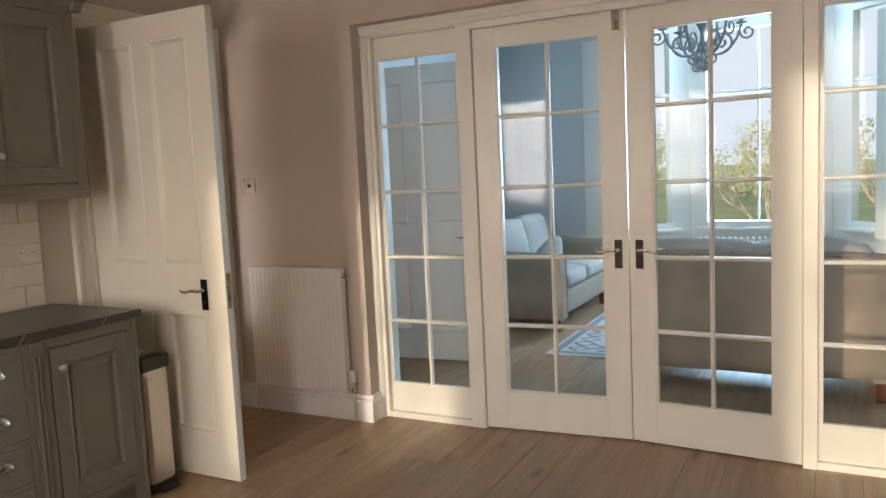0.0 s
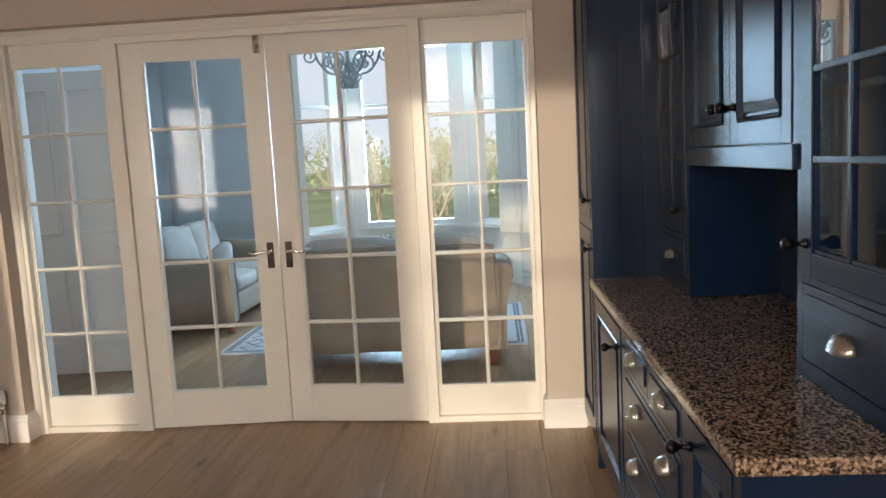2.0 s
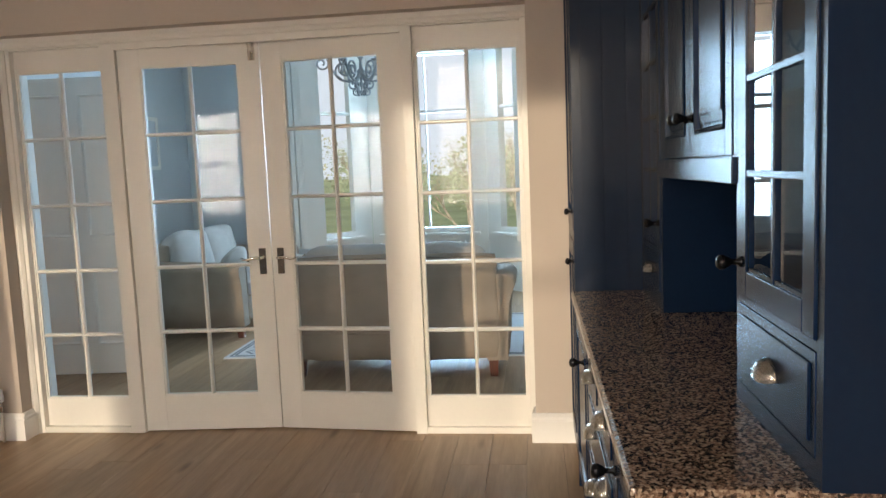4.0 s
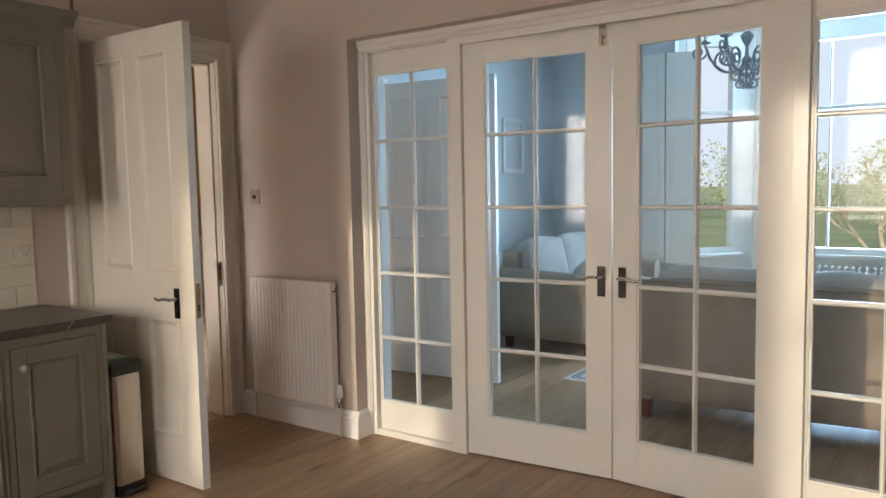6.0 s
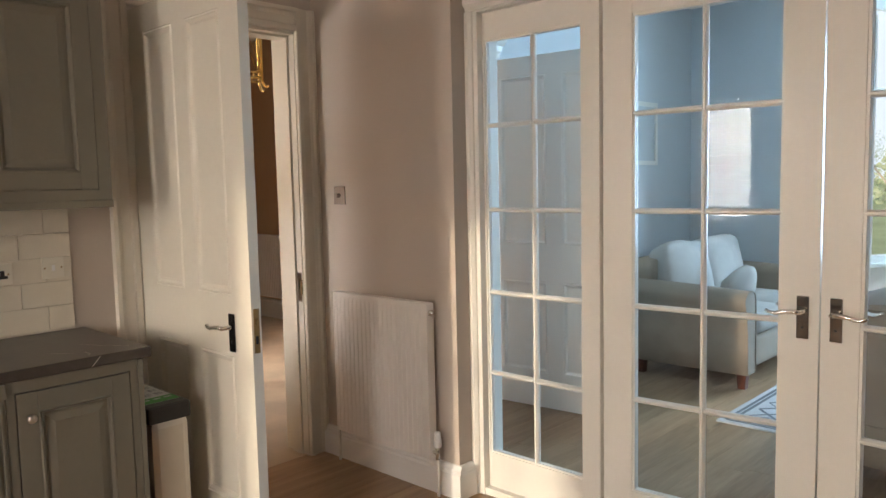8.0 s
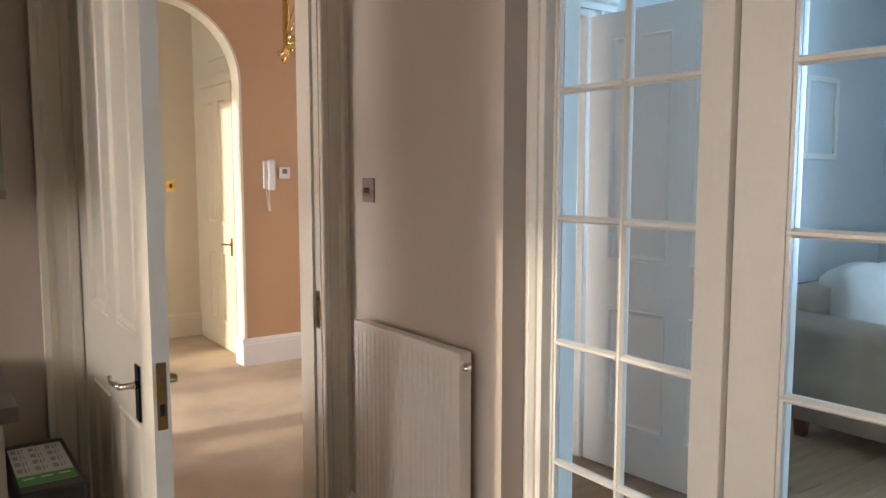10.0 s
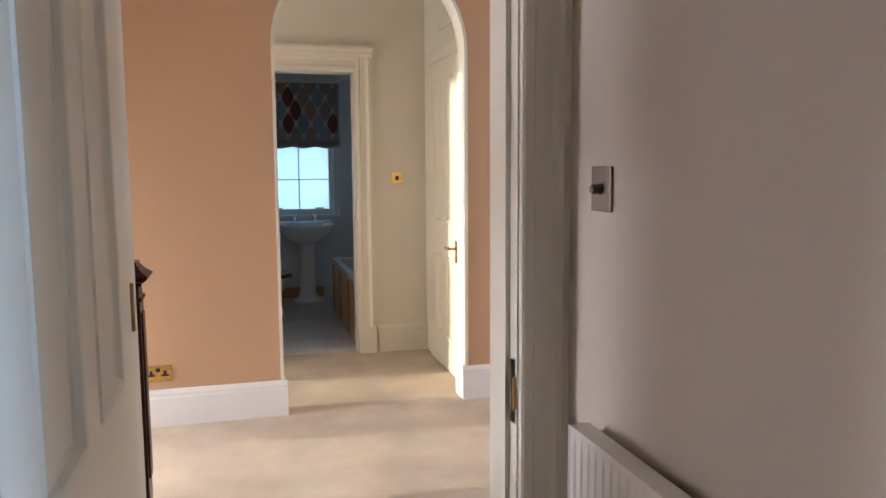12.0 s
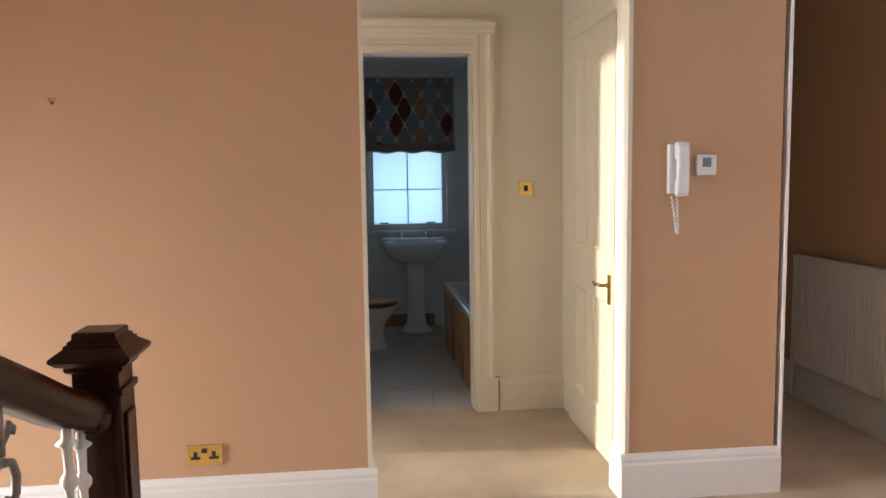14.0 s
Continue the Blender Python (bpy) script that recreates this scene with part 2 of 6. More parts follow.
M_BLIND = wood("brown_blind_slats", (0.14, 0.075, 0.040), (0.26, 0.15, 0.085), 0.5, axis=0, tone=0.05)
M_CERAMIC = mat("white_ceramic", (0.80, 0.80, 0.79), 0.10, var=0.01, bump=0)
M_PINE = wood("honey_pine", (0.32, 0.17, 0.07), (0.50, 0.30, 0.14), 0.35, axis=2)
M_BTILE = mat("grey_floor_tile", (0.60, 0.545, 0.475), 0.35, var=0.14, scale=4, fine=30)
# Baluster iron with its backlit shade put into a darker colour.
M_BALSHADE = mat("backlit_painted_iron", (0.22, 0.19, 0.16), 0.5, var=0.12, scale=12, fine=60, bump=0.2)
M_BALWHITE = mat("white_painted_iron", (0.78, 0.75, 0.70), 0.45, var=0.04, scale=12, fine=60, bump=0.2)
M_CHAND = mat("grey_chandelier_iron", (0.40, 0.41, 0.42), 0.5, 0.2, var=0.2)
M_CANDLE = mat("candle_sleeve", (0.7, 0.68, 0.6), 0.5)
M_BLINDF = mat("roman_blind_cloth", (0.26, 0.22, 0.19), 0.9, var=0.12, scale=10, fine=150, bump=0.15)
M_LEAFS = [mat("leaf_motif", c, 0.9, var=0.12, scale=10, fine=150) for c in ((0.14, 0.050, 0.035), (0.25, 0.29, 0.31), (0.33, 0.22, 0.14), (0.28, 0.225, 0.195), (0.20, 0.24, 0.285), (0.26, 0.22, 0.20))]
M_LEAFLINE = mat("motif_outline", (0.58, 0.52, 0.45), 0.9)
M_GREEN = mat("green_card", (0.06, 0.30, 0.05), 0.5)
M_CARD = mat("white_card", (0.62, 0.62, 0.60), 0.6)
M_GREYINK = mat("grey_print", (0.30, 0.30, 0.31), 0.6)
M_LCD = mat("grey_display", (0.16, 0.18, 0.16), 0.3)
# Lawn, bark and foliage: distance haze is mixed into their pale base colours.
M_GRASS_HAZE = mat("lawn", (0.42, 0.50, 0.29), 0.95, var=0.25, scale=0.12, fine=3, bump=0.0, spec=0.1)
M_BARK_HAZE = mat("hazed_bark", (0.40, 0.37, 0.31), 0.9, var=0.25, scale=3, fine=20, bump=0.3)
M_FOLI_HAZE = [mat("hazed_foliage", c, 0.9, var=0.3, scale=0.8, fine=6, bump=0.0, spec=0.1) for c in ((0.40, 0.47, 0.33), (0.36, 0.46, 0.36), (0.45, 0.48, 0.37))]
M_STONE = mat("outer_stone", (0.40, 0.36, 0.30), 0.9, var=0.1)
M_PLINTH = mat("dark_toe_board", (0.05, 0.05, 0.045), 0.6)

# ---------------------------------------------------------------- building helpers


def quad(bm, a, b, c, d):
    return bm.faces.new([bm.verts.new(v) for v in (a, b, c, d)])


def box(bm, x0, x1, y0, y1, z0, z1, r=0.0):
    """A box, its edges rounded by r."""
    t = bm if r <= 0 else bmesh.new()
    v = [t.verts.new((x, y, z)) for x in (x0, x1) for y in (y0, y1) for z in (z0, z1)]
    for f in ((0, 1, 3, 2), (4, 6, 7, 5), (0, 4, 5, 1), (2, 3, 7, 6), (0, 2, 6, 4), (1, 5, 7, 3)):
        t.faces.new([v[i] for i in f])
    if r > 0:
        bmesh.ops.bevel(t, geom=t.edges[:], offset=r, segments=2, profile=0.6, affect="EDGES")
        join(bm, t)
    return bm


def join(bm, t, m=None):
    """Moves the mesh t into bm, placed by m."""
    if m is not None:
        t.transform(m)
    vs = {v: bm.verts.new(v.co) for v in t.verts}
    for f in t.faces:
        bm.faces.new([vs[v] for v in f.verts]).smooth = f.smooth
    t.free()
    return bm


def cyl(bm, a, b, r0, r1=None, n=14, cap=True):
    """A round bar from a to b."""
    r1 = r0 if r1 is None else r1
    a, b = Vector(a), Vector(b)
    d = (b - a).normalized()
    u = d.orthogonal().normalized()
    w = d.cross(u)
    rings = []
    for p, r in ((a, r0), (b, r1)):
        rings.append([bm.verts.new(p + r * (math.cos(2 * math.pi * i / n) * u + math.sin(2 * math.pi * i / n) * w)) for i in range(n)])
    for i in range(n):
        bm.faces.new((rings[0][i], rings[0][(i + 1) % n], rings[1][(i + 1) % n], rings[1][i])).smooth = True
    if cap:
        bm.faces.new(rings[0][::-1])
        bm.faces.new(rings[1])
    return bm


def lathe(bm, profile, origin=(0, 0, 0), axis=(0, 0, 1), n=18, sx=1.0, sy=1.0):
    """A turned shape: (radius, height) pairs round an axis."""
    o, d = Vector(origin), Vector(axis).normalized()
    u = Vector((1, 0, 0)) if abs(d.x) < 0.9 else Vector((0, 1, 0))
    u = (u - d * u.dot(d)).normalized()
    w = d.cross(u)
    rings = []
    for r, h in profile:
        rings.append([bm.verts.new(o + d * h + max(r, 1e-4) * (sx * math.cos(2 * math.pi * i / n) * u + sy * math.sin(2 * math.pi * i / n) * w)) for i in range(n)])
    for p, q in zip(rings, rings[1:]):
        for i in range(n):
            bm.faces.new((p[i], p[(i + 1) % n], q[(i + 1) % n], q[i])).smooth = True
    bm.faces.new(rings[0][::-1])
    bm.faces.new(rings[-1])
    return bm


def tube(bm, pts, r, n=8, radii=None):
    """A round bar bent along points."""
    pts = [Vector(p) for p in pts]
    rings, u = [], None
    for i, p in enumerate(pts):
        d = (pts[min(i + 1, len(pts) - 1)] - pts[max(i - 1, 0)]).normalized()
        u = d.orthogonal().normalized() if u is None else (u - d * u.dot(d)).normalized()
        w = d.cross(u)
        rr = radii[i] if radii else r
        rings.append([bm.verts.new(p + rr * (math.cos(2 * math.pi * k / n) * u + math.sin(2 * math.pi * k / n) * w)) for k in range(n)])
    for a, b in zip(rings, rings[1:]):
        for k in range(n):
            bm.faces.new((a[k], a[(k + 1) % n], b[(k + 1) % n], b[k])).smooth = True
    bm.faces.new(rings[0][::-1])
    bm.faces.new(rings[-1])
    return bm


def extrude_profile(bm, pts, a, b, up=(0, 0, 1), out=(0, 1, 0)):
    """A moulding: a profile of (out, up) pairs run from a to b."""
    a, b, up, out = Vector(a), Vector(b), Vector(up), Vector(out)
    r0 = [bm.verts.new(a + out * p + up * q) for p, q in pts]
    r1 = [bm.verts.new(b + out * p + up * q) for p, q in pts]
    n = len(pts)
    for i in range(n):
        bm.faces.new((r0[i], r0[(i + 1) % n], r1[(i + 1) % n], r1[i]))
    bm.faces.new(r0[::-1])
    bm.faces.new(r1)
    return bm


def mesh_of(name, bm, material):
    bmesh.ops.recalc_face_normals(bm, faces=bm.faces[:])
    me = bpy.data.meshes.new(name)
    bm.to_mesh(me)
    bm.free()
    for m in material if isinstance(material, (list, tuple)) else [material]:
        me.materials.append(m)
    return me


def part(name, bm, material, parent, label="", at=None):
    """One mesh object under a thing or under a part."""
    ob = new(name, mesh_of(name, bm, material))
    ob.parent = parent
    if at is not None:
        ob.matrix_basis = at
    if label:
        tagged(ob, label)
    return ob


def single(name, bm, material, label, category, group="", kind="", at=None):
    """A thing that is one mesh."""
    ob = new(name, mesh_of(name, bm, material))
    if at is not None:
        ob.matrix_basis = at
    return tagged(ob, label, category, group, kind)


def thing(name, label, category, at=None, group="", kind=""):
    """An Empty that carries a thing's parts."""
    ob = new(name)
    ob.empty_display_size = 0.1
    if at is not None:
        ob.matrix_basis = at
    return tagged(ob, label, category, group, kind)


def B(*boxes, r=0.0):
    """A fresh mesh of boxes."""
    bm = bmesh.new()
    for b in boxes:
        box(bm, *b, r=r)
    return bm


def text_mesh(body, size, m, material, parent, name="lettering"):
    cu = bpy.data.curves.new(name, "FONT")
    cu.body, cu.size, cu.extrude, cu.align_x, cu.align_y = body, size, 0.0004, "CENTER", "CENTER"
    tmp = bpy.data.objects.new(name, cu)
    me = bpy.data.meshes.new_from_object(tmp)
    bpy.data.objects.remove(tmp)
    ob = new(name, me)
    me.materials.append(material)
    ob.parent, ob.matrix_basis = parent, m
    return ob

# ---------------------------------------------------------------- the rooms
H = 3.1
KX0, KX1, KY0, KY1 = -3.22, 1.65, -2.2, 3.775   # kitchen
LX1, LY0, LY1 = 2.3, 4.08, 8.35                 # living room
AX, AT = -6.085, 0.15                           # arch wall's face and thickness
DOOR_Y0, DOOR_Y1, DOOR_H = 2.755, 3.66, 2.29     # kitchen doorway
OPX0, OPX1, OPH = -2.20, 0.80, 2.32             # glazed screen's opening
BDX = -7.47                                     # wall with the bathroom doorway


def structure(name, bm, material, label, at=None):
    return single(name, bm, material, label, "wall" if "wall" in name else name.split("_")[0], kind="structure", at=at)


structure("wall_kitchen_north", B(
    (KX0, OPX0, KY1, 3.93, 0, H), (OPX1, KX1, KY1, 3.93, 0, H), (OPX0, OPX1, KY1, 3.93, OPH, H)), M_KWALL, "warm greige painted kitchen wall with a wide glazed opening")
structure("wall_living_south", B(
    (KX0, OPX0, 3.93, LY0, 0, H), (OPX1, LX1, 3.93, LY0, 0, H), (OPX0, OPX1, 3.93, LY0, OPH, H)), M_LR, "pale grey living room wall round the glazed screen")
LD0, LD1 = 4.21, 5.16                            # living room doorway to the hall
structure("wall_kitchen_west", B(
    (-3.32, KX0, KY0, 2.735, 0, H), (-3.32, KX0, DOOR_Y1, KY1, 0, H), (-3.32, KX0, DOOR_Y0, DOOR_Y1, DOOR_H, H)), M_KWALL, "warm greige painted kitchen wall with a doorway")
structure("wall_living_west", B(
    (-3.32, KX0, LY0, LD0, 0, H), (-3.32, KX0, LD1, LY1 + 0.2, 0, H), (-3.32, KX0, LD0, LD1, DOOR_H, H)), M_LR, "pale grey living room wall with a doorway")
structure("wall_hall_east", B(
    (-3.42, -3.32, -1.0, DOOR_Y0, 0, H), (-3.42, -3.32, DOOR_Y1, LD0, 0, H), (-3.42, -3.32, LD1, 6.05, 0, H),
    (-3.42, -3.32, DOOR_Y0, DOOR_Y1, DOOR_H, H), (-3.42, -3.32, LD0, LD1, DOOR_H, H)), M_HALL, "peach papered hall wall with two doorways")
structure("wall_kitchen_east", B((KX1, KX1 + 0.2, KY0, KY1, 0, H)), M_KWALL, "warm greige painted kitchen wall")
KW = ((-0.50, 0.62, 0.95, 2.95), (-2.86, -2.21, 0.92, 2.42))   # kitchen windows: x0, x1, z0, z1
structure("wall_kitchen_south", B(
    (-3.42, KW[1][0], KY0 - 0.3, KY0, 0, H), (KW[1][1], KW[0][0], KY0 - 0.3, KY0, 0, H), (KW[0][1], KX1 + 0.2, KY0 - 0.3, KY0, 0, H),
    *[(a, b, KY0 - 0.3, KY0, 0, c) for a, b, c, d in KW], *[(a, b, KY0 - 0.3, KY0, d, H) for a, b, c, d in KW]), M_KWALL, "warm greige painted kitchen wall with two windows")
structure("wall_living_east", B((LX1, LX1 + 0.2, LY0, LY1 + 0.2, 0, H)), M_LR, "pale grey living room wall")

# bay: front at BY, splayed sides
BX0, BX1, BY = -1.82, 0.84, 9.15
CX0, CX1 = -1.22, 0.24
structure("wall_living_north", B((KX0, BX0, LY1, LY1 + 0.2, 0, H), (BX1, LX1, LY1, LY1 + 0.2, 0, H), (BX0, BX1, LY1, LY1 + 0.2, 2.98, H)), M_LR, "pale grey living room wall beside the bay window")


def hall_arch():
    bm = bmesh.new()
    y0, y1, zs = 3.240, 4.388, 2.19
    box(bm, AX - AT, AX, -1.0, y0, 0, H)
    box(bm, AX - AT, AX, y1, 5.095, 0, H)
    c, r, n = (y0 + y1) / 2, (y1 - y0) / 2, 24
    box(bm, AX - AT, AX, y0, y1, zs + r + 0.12, H)
    front, back, top0, top1 = [], [], [], []
    for i in range(n + 1):
        a = math.pi * i / n
        y, z = c - r * math.cos(a), zs + r * math.sin(a)
        front.append(bm.verts.new((AX, y, z)))
        back.append(bm.verts.new((AX - AT, y, z)))
        top0.append(bm.verts.new((AX, y, zs + r + 0.12)))
        top1.append(bm.verts.new((AX - AT, y, zs + r + 0.12)))
    for i in range(n):
        bm.faces.new((front[i], front[i + 1], top0[i + 1], top0[i]))
        bm.faces.new((back[i], top1[i], top1[i + 1], back[i + 1]))
        bm.faces.new((front[i], back[i], back[i + 1], front[i + 1]))
    structure("wall_hall_arch", bm, M_HALL, "peach papered hall wall with a round-headed arch")
    # cream painted lining of the arch, 4 mm proud, with a soft bead on its front edge
    bm = bmesh.new()
    prof = [(y0, 0.0)] + [(c - r * math.cos(math.pi * i / n), zs + r * math.sin(math.pi * i / n)) for i in range(n + 1)] + [(y1, 0.0)]
    path = []
    for i, (y, z) in enumerate(prof):
        ny, nz = (1, 0) if i == 0 or (z <= zs and y < c) else ((-1, 0) if z <= zs else ((c - y) / r, -(z - zs) / r))
        path.append((y + 0.005 * ny, z + 0.005 * nz, y - 0.014 * ny, z - 0.014 * nz))
    for p, q in zip(path, path[1:]):
        quad(bm, (AX + 0.007, p[0], p[1]), (AX + 0.007, q[0], q[1]), (AX - AT - 0.004, q[0], q[1]), (AX - AT - 0.004, p[0], p[1]))
        quad(bm, (AX + 0.007, p[0], p[1]), (AX + 0.007, q[0], q[1]), (AX + 0.007, q[2], q[3]), (AX + 0.007, p[2], p[3]))
        quad(bm, (AX + 0.007, p[2], p[3]), (AX + 0.007, q[2], q[3]), (AX, q[2], q[3]), (AX, p[2], p[3]))
    structure("trim_arch", bm, M_CREAM, "cream painted lining of the hall arch")


hall_arch()
structure("trim_hall_corner", B((AX - AT - 0.004, AX + 0.006, 5.116, 5.132, 0.2, H), r=0.004), M_SKIRT, "white painted corner bead at the hall pier")
structure("wall_hall_south", B((AX, -6.03, -1.2, -1.0, 0, H), (-3.95, -3.32, -1.2, -1.0, 0, H), (-6.03, -3.95, -1.2, -1.0, 0, 0.12), (-6.03, -3.95, -1.2, -1.0, 2.85, H), (-5.14, -5.02, -1.2, -1.0, 0.12, 2.85), (-4.62, -3.95, -1.2, -1.0, 0.12, 2.85)), M_HALL, "peach papered hall wall with a tall window")
structure("wall_hall_north", B((-8.6, -4.68, 6.05, 6.25, 0, H), (-3.82, -3.42, 6.05, 6.25, 0, H), (-4.68, -3.82, 6.05, 6.25, 0, 0.9), (-4.68, -3.82, 6.05, 6.25, 2.5, H)), M_HALL, "shaded peach papered wall behind a hall radiator")
structure("wall_hall_end", B((-8.8, -8.6, 5.10, 6.25, 0, H)), M_HALL, "shaded peach papered wall at the end of the passage")
structure("wall_lobby_north", B((BDX - 0.16, AX - AT, 4.47, 5.116, 0, H), (-8.6, BDX - 0.16, 4.86, 5.116, 0, H)), M_CREAM, "cream painted lobby wall with a cupboard door")
structure("wall_lobby_south", B((BDX, -6.98, 1.3, 1.5, 0, H), (-6.98, -6.3, 1.3, 1.5, 2.6, H), (-6.3, AX - AT, 1.3, 1.5, 0, H), (-6.98, -6.3, 1.3, 1.5, 0, 0.1)), M_CREAM, "cream painted lobby wall with a tall window")
BO0, BO1, BOH = 3.14, 3.925, 2.235
structure("wall_bathroom_east", B((BDX - 0.16, BDX, 1.3, BO0, 0, H), (BDX - 0.16, BDX, BO1, 4.47, 0, H), (BDX - 0.16, BDX, BO0, BO1, BOH, H)), M_CREAM, "cream painted lobby wall with the bathroom doorway")
BW = (3.30, 4.06, 0.95, 2.42)
structure("wall_bathroom_west", B((-10.6, -10.25, 2.2, BW[0], 0, H), (-10.6, -10.25, BW[1], 4.75, 0, H), (-10.6, -10.25, BW[0], BW[1], 0, BW[2]), (-10.6, -10.25, BW[0], BW[1], BW[3], H)), M_BATH, "cool pale bathroom wall with a sash window")
structure("wall_bathroom_north", B((-10.25, BDX - 0.16, 4.65, 4.85, 0, H)), M_BATH, "cool pale bathroom wall beside the bath")
structure("wall_bathroom_south", B((-10.25, BDX - 0.16, 2.0, 2.2, 0, H)), M_BATH, "cool pale bathroom wall")

structure("ceiling_kitchen", B((-3.42, KX1 + 0.2, KY0 - 0.3, 3.93, H, H + 0.2)), M_CEIL, "white painted kitchen ceiling")
structure("ceiling_living", B((-3.42, LX1 + 0.2, 3.93, 9.6, H, H + 0.2)), M_CEIL, "white painted living room ceiling")
structure("ceiling_hall", B((-8.8, -3.42, -1.2, 6.25, H, H + 0.2)), M_CEIL, "white painted hall ceiling")
structure("ceiling_bathroom", B((-10.6, BDX - 0.16, 2.0, 4.85, 2.52, 2.6)), M_CEIL, "low white bathroom ceiling")

# floors
floor_k = structure("floor_kitchen", B((KX0 - 0.02, KX1, KY0, LY0, -0.12, -0.012)), M_SUBFLOOR, "brown oak plank floor with knots")
floor_l = structure("floor_living", B((KX0, LX1, LY0, 9.3, -0.12, -0.012)), M_SUBFLOOR, "brown oak plank floor with knots")
structure("floor_hall", B((AX - AT, -3.24, -1.0, 6.05, -0.12, 0.0), (BDX - 0.08, AX - AT, 1.5, 4.47, -0.12, 0.0), (-8.6, AX - AT, 5.10, 6.05, -0.12, 0.0)), M_CARPET, "beige wool carpet through the hall and lobby")
floor_b = structure("floor_bathroom", B((-10.25, BDX - 0.08, 2.2, 4.65, -0.12, -0.006)), M_GROUT, "grey stone tiled bathroom floor")

# outside: the ground far below the windows
bm = bmesh.new()
quad(bm, (-900, -900, -3.4), (900, -900, -3.4), (900, 900, -3.4), (-900, 900, -3.4))
structure("ground", bm, M_GRASS_HAZE, "broad green lawn of the park outside, paled for haze")


# ---------------------------------------------------------------- skirtings and door frames
SK_K = [(0, 0), (0.024, 0), (0.024, 0.118), (0.018, 0.128), (0.018, 0.140), (0.008, 0.158), (0, 0.160)]
SK_H = [(0, 0), (0.026, 0), (0.026, 0.165), (0.020, 0.175), (0.020, 0.190), (0.009, 0.212), (0, 0.214)]


def skirting(name, prof, runs, material, label):
    bm = bmesh.new()
    for a, b, out in runs:
        extrude_profile(bm, prof, (*a, 0), (*b, 0), (0, 0, 1), (*out, 0))
    structure(name, bm, material, label)


skirting("baseboard_kitchen", SK_K, [
    ((KX0, KY1), (OPX0 + 0.024, KY1), (0, -1)), ((OPX0, KY1), (OPX0, 3.89), (1, 0)),
    ((OPX1 - 0.024, KY1), (1.008, KY1), (0, -1)), ((OPX1, KY1), (OPX1, 3.89), (-1, 0)),
    ((KX0, 2.52), (KX0, 2.655), (1, 0)), ((KX0, KY0), (0.95, KY0), (0, 1))], M_SKIRT, "white painted moulded skirting")
skirting("baseboard_living", SK_K, [
    ((KX0, LY0), (OPX0, LY0), (0, 1)), ((OPX1, LY0), (LX1, LY0), (0, 1)), ((KX0, 5.29), (KX0, LY1), (1, 0)), ((KX0, LY1), (BX0, LY1), (0, -1)), ((BX1, LY1), (LX1, LY1), (0, -1)), ((LX1, LY0), (LX1, LY1), (-1, 0))], M_SKIRT, "white painted moulded skirting")
skirting("baseboard_hall", SK_H, [
    ((AX, -1.0), (AX, 3.240 + 0.026), (1, 0)), ((AX, 4.388 - 0.026), (AX, 5.095 + 0.026), (1, 0)),
    ((AX - AT, 3.240), (AX, 3.240), (0, 1)), ((AX - AT, 4.388), (AX, 4.388), (0, -1)), ((AX, 5.097), (AX - AT, 5.097), (0, 1)),
    ((-8.6, 6.05), (-3.42, 6.05), (0, -1)), ((-3.42, 3.80), (-3.42, 4.10), (-1, 0)), ((-3.42, 5.29), (-3.42, 6.05), (-1, 0)), ((-3.42, -1), (-3.42, 2.66), (-1, 0))], M_SKIRT, "tall white painted moulded skirting")
skirting("baseboard_lobby", SK_H, [((BDX, 4.06), (BDX, 4.47), (1, 0)), ((BDX, 4.47), (-7.44, 4.47), (0, -1)), ((-6.38, 4.47), (AX - AT, 4.47), (0, -1))], M_CREAM, "cream painted moulded skirting")

ARCH_P = [(0, 0), (0.022, 0), (0.026, 0.006), (0.026, 0.028), (0.018, 0.034), (0.014, 0.075), (0.020, 0.090), (0.034, 0.098), (0.034, 0.118), (0, 0.118)]


def architrave(name, axis, face, out, y0, y1, top, material, label, sides=(1, 1)):
    """Moulded boards round a doorway in a wall at right angles to x."""
    bm = bmesh.new()
    if sides[0]:
        extrude_profile(bm, ARCH_P, (face, y0, 0), (face, y0, top + 0.118), (0, -1, 0), (out, 0, 0))
    if sides[1]:
        extrude_profile(bm, ARCH_P, (face, y1, 0), (face, y1, top + 0.118), (0, 1, 0), (out, 0, 0))
    extrude_profile(bm, ARCH_P, (face, y0 - 0.001, top), (face, y1 + 0.001, top), (0, 0, 1), (out, 0, 0))
    return structure(name, bm, material, label)


def lining(name, x0, x1, y0, y1, top, material, label, stop=None):
    t = 0.022
    bm = B((x0, x1, y0, y0 + t, 0, top), (x0, x1, y1 - t, y1, 0, top), (x0, x1, y0 + t, y1 - t, top - t, top))
    if stop:
        a, b = stop
        for bb in ((a, b, y0 + t, y0 + t + 0.012, 0, top - t), (a, b, y1 - t - 0.012, y1 - t, 0, top - t), (a, b, y0 + t + 0.012, y1 - t - 0.012, top - t - 0.012, top - t)):
            box(bm, *bb)
    return structure(name, bm, material, label)


fr = lining("trim_kitchen_doorway", -3.421, -3.219, DOOR_Y0 - 0.018, DOOR_Y1 + 0.018, DOOR_H + 0.018, M_DOOR, "white painted door lining with a worn brass strike plate", stop=(-3.36, -3.268))
architrave("trim_kitchen_architrave", "x", KX0, 1, 2.758, DOOR_Y1, DOOR_H + 0.012, M_DOOR, "white painted moulded architrave")
architrave("trim_hall_architrave", "x", -3.42, -1, DOOR_Y0 - 0.022, DOOR_Y1 + 0.022, DOOR_H + 0.022, M_DOOR, "white painted moulded architrave")
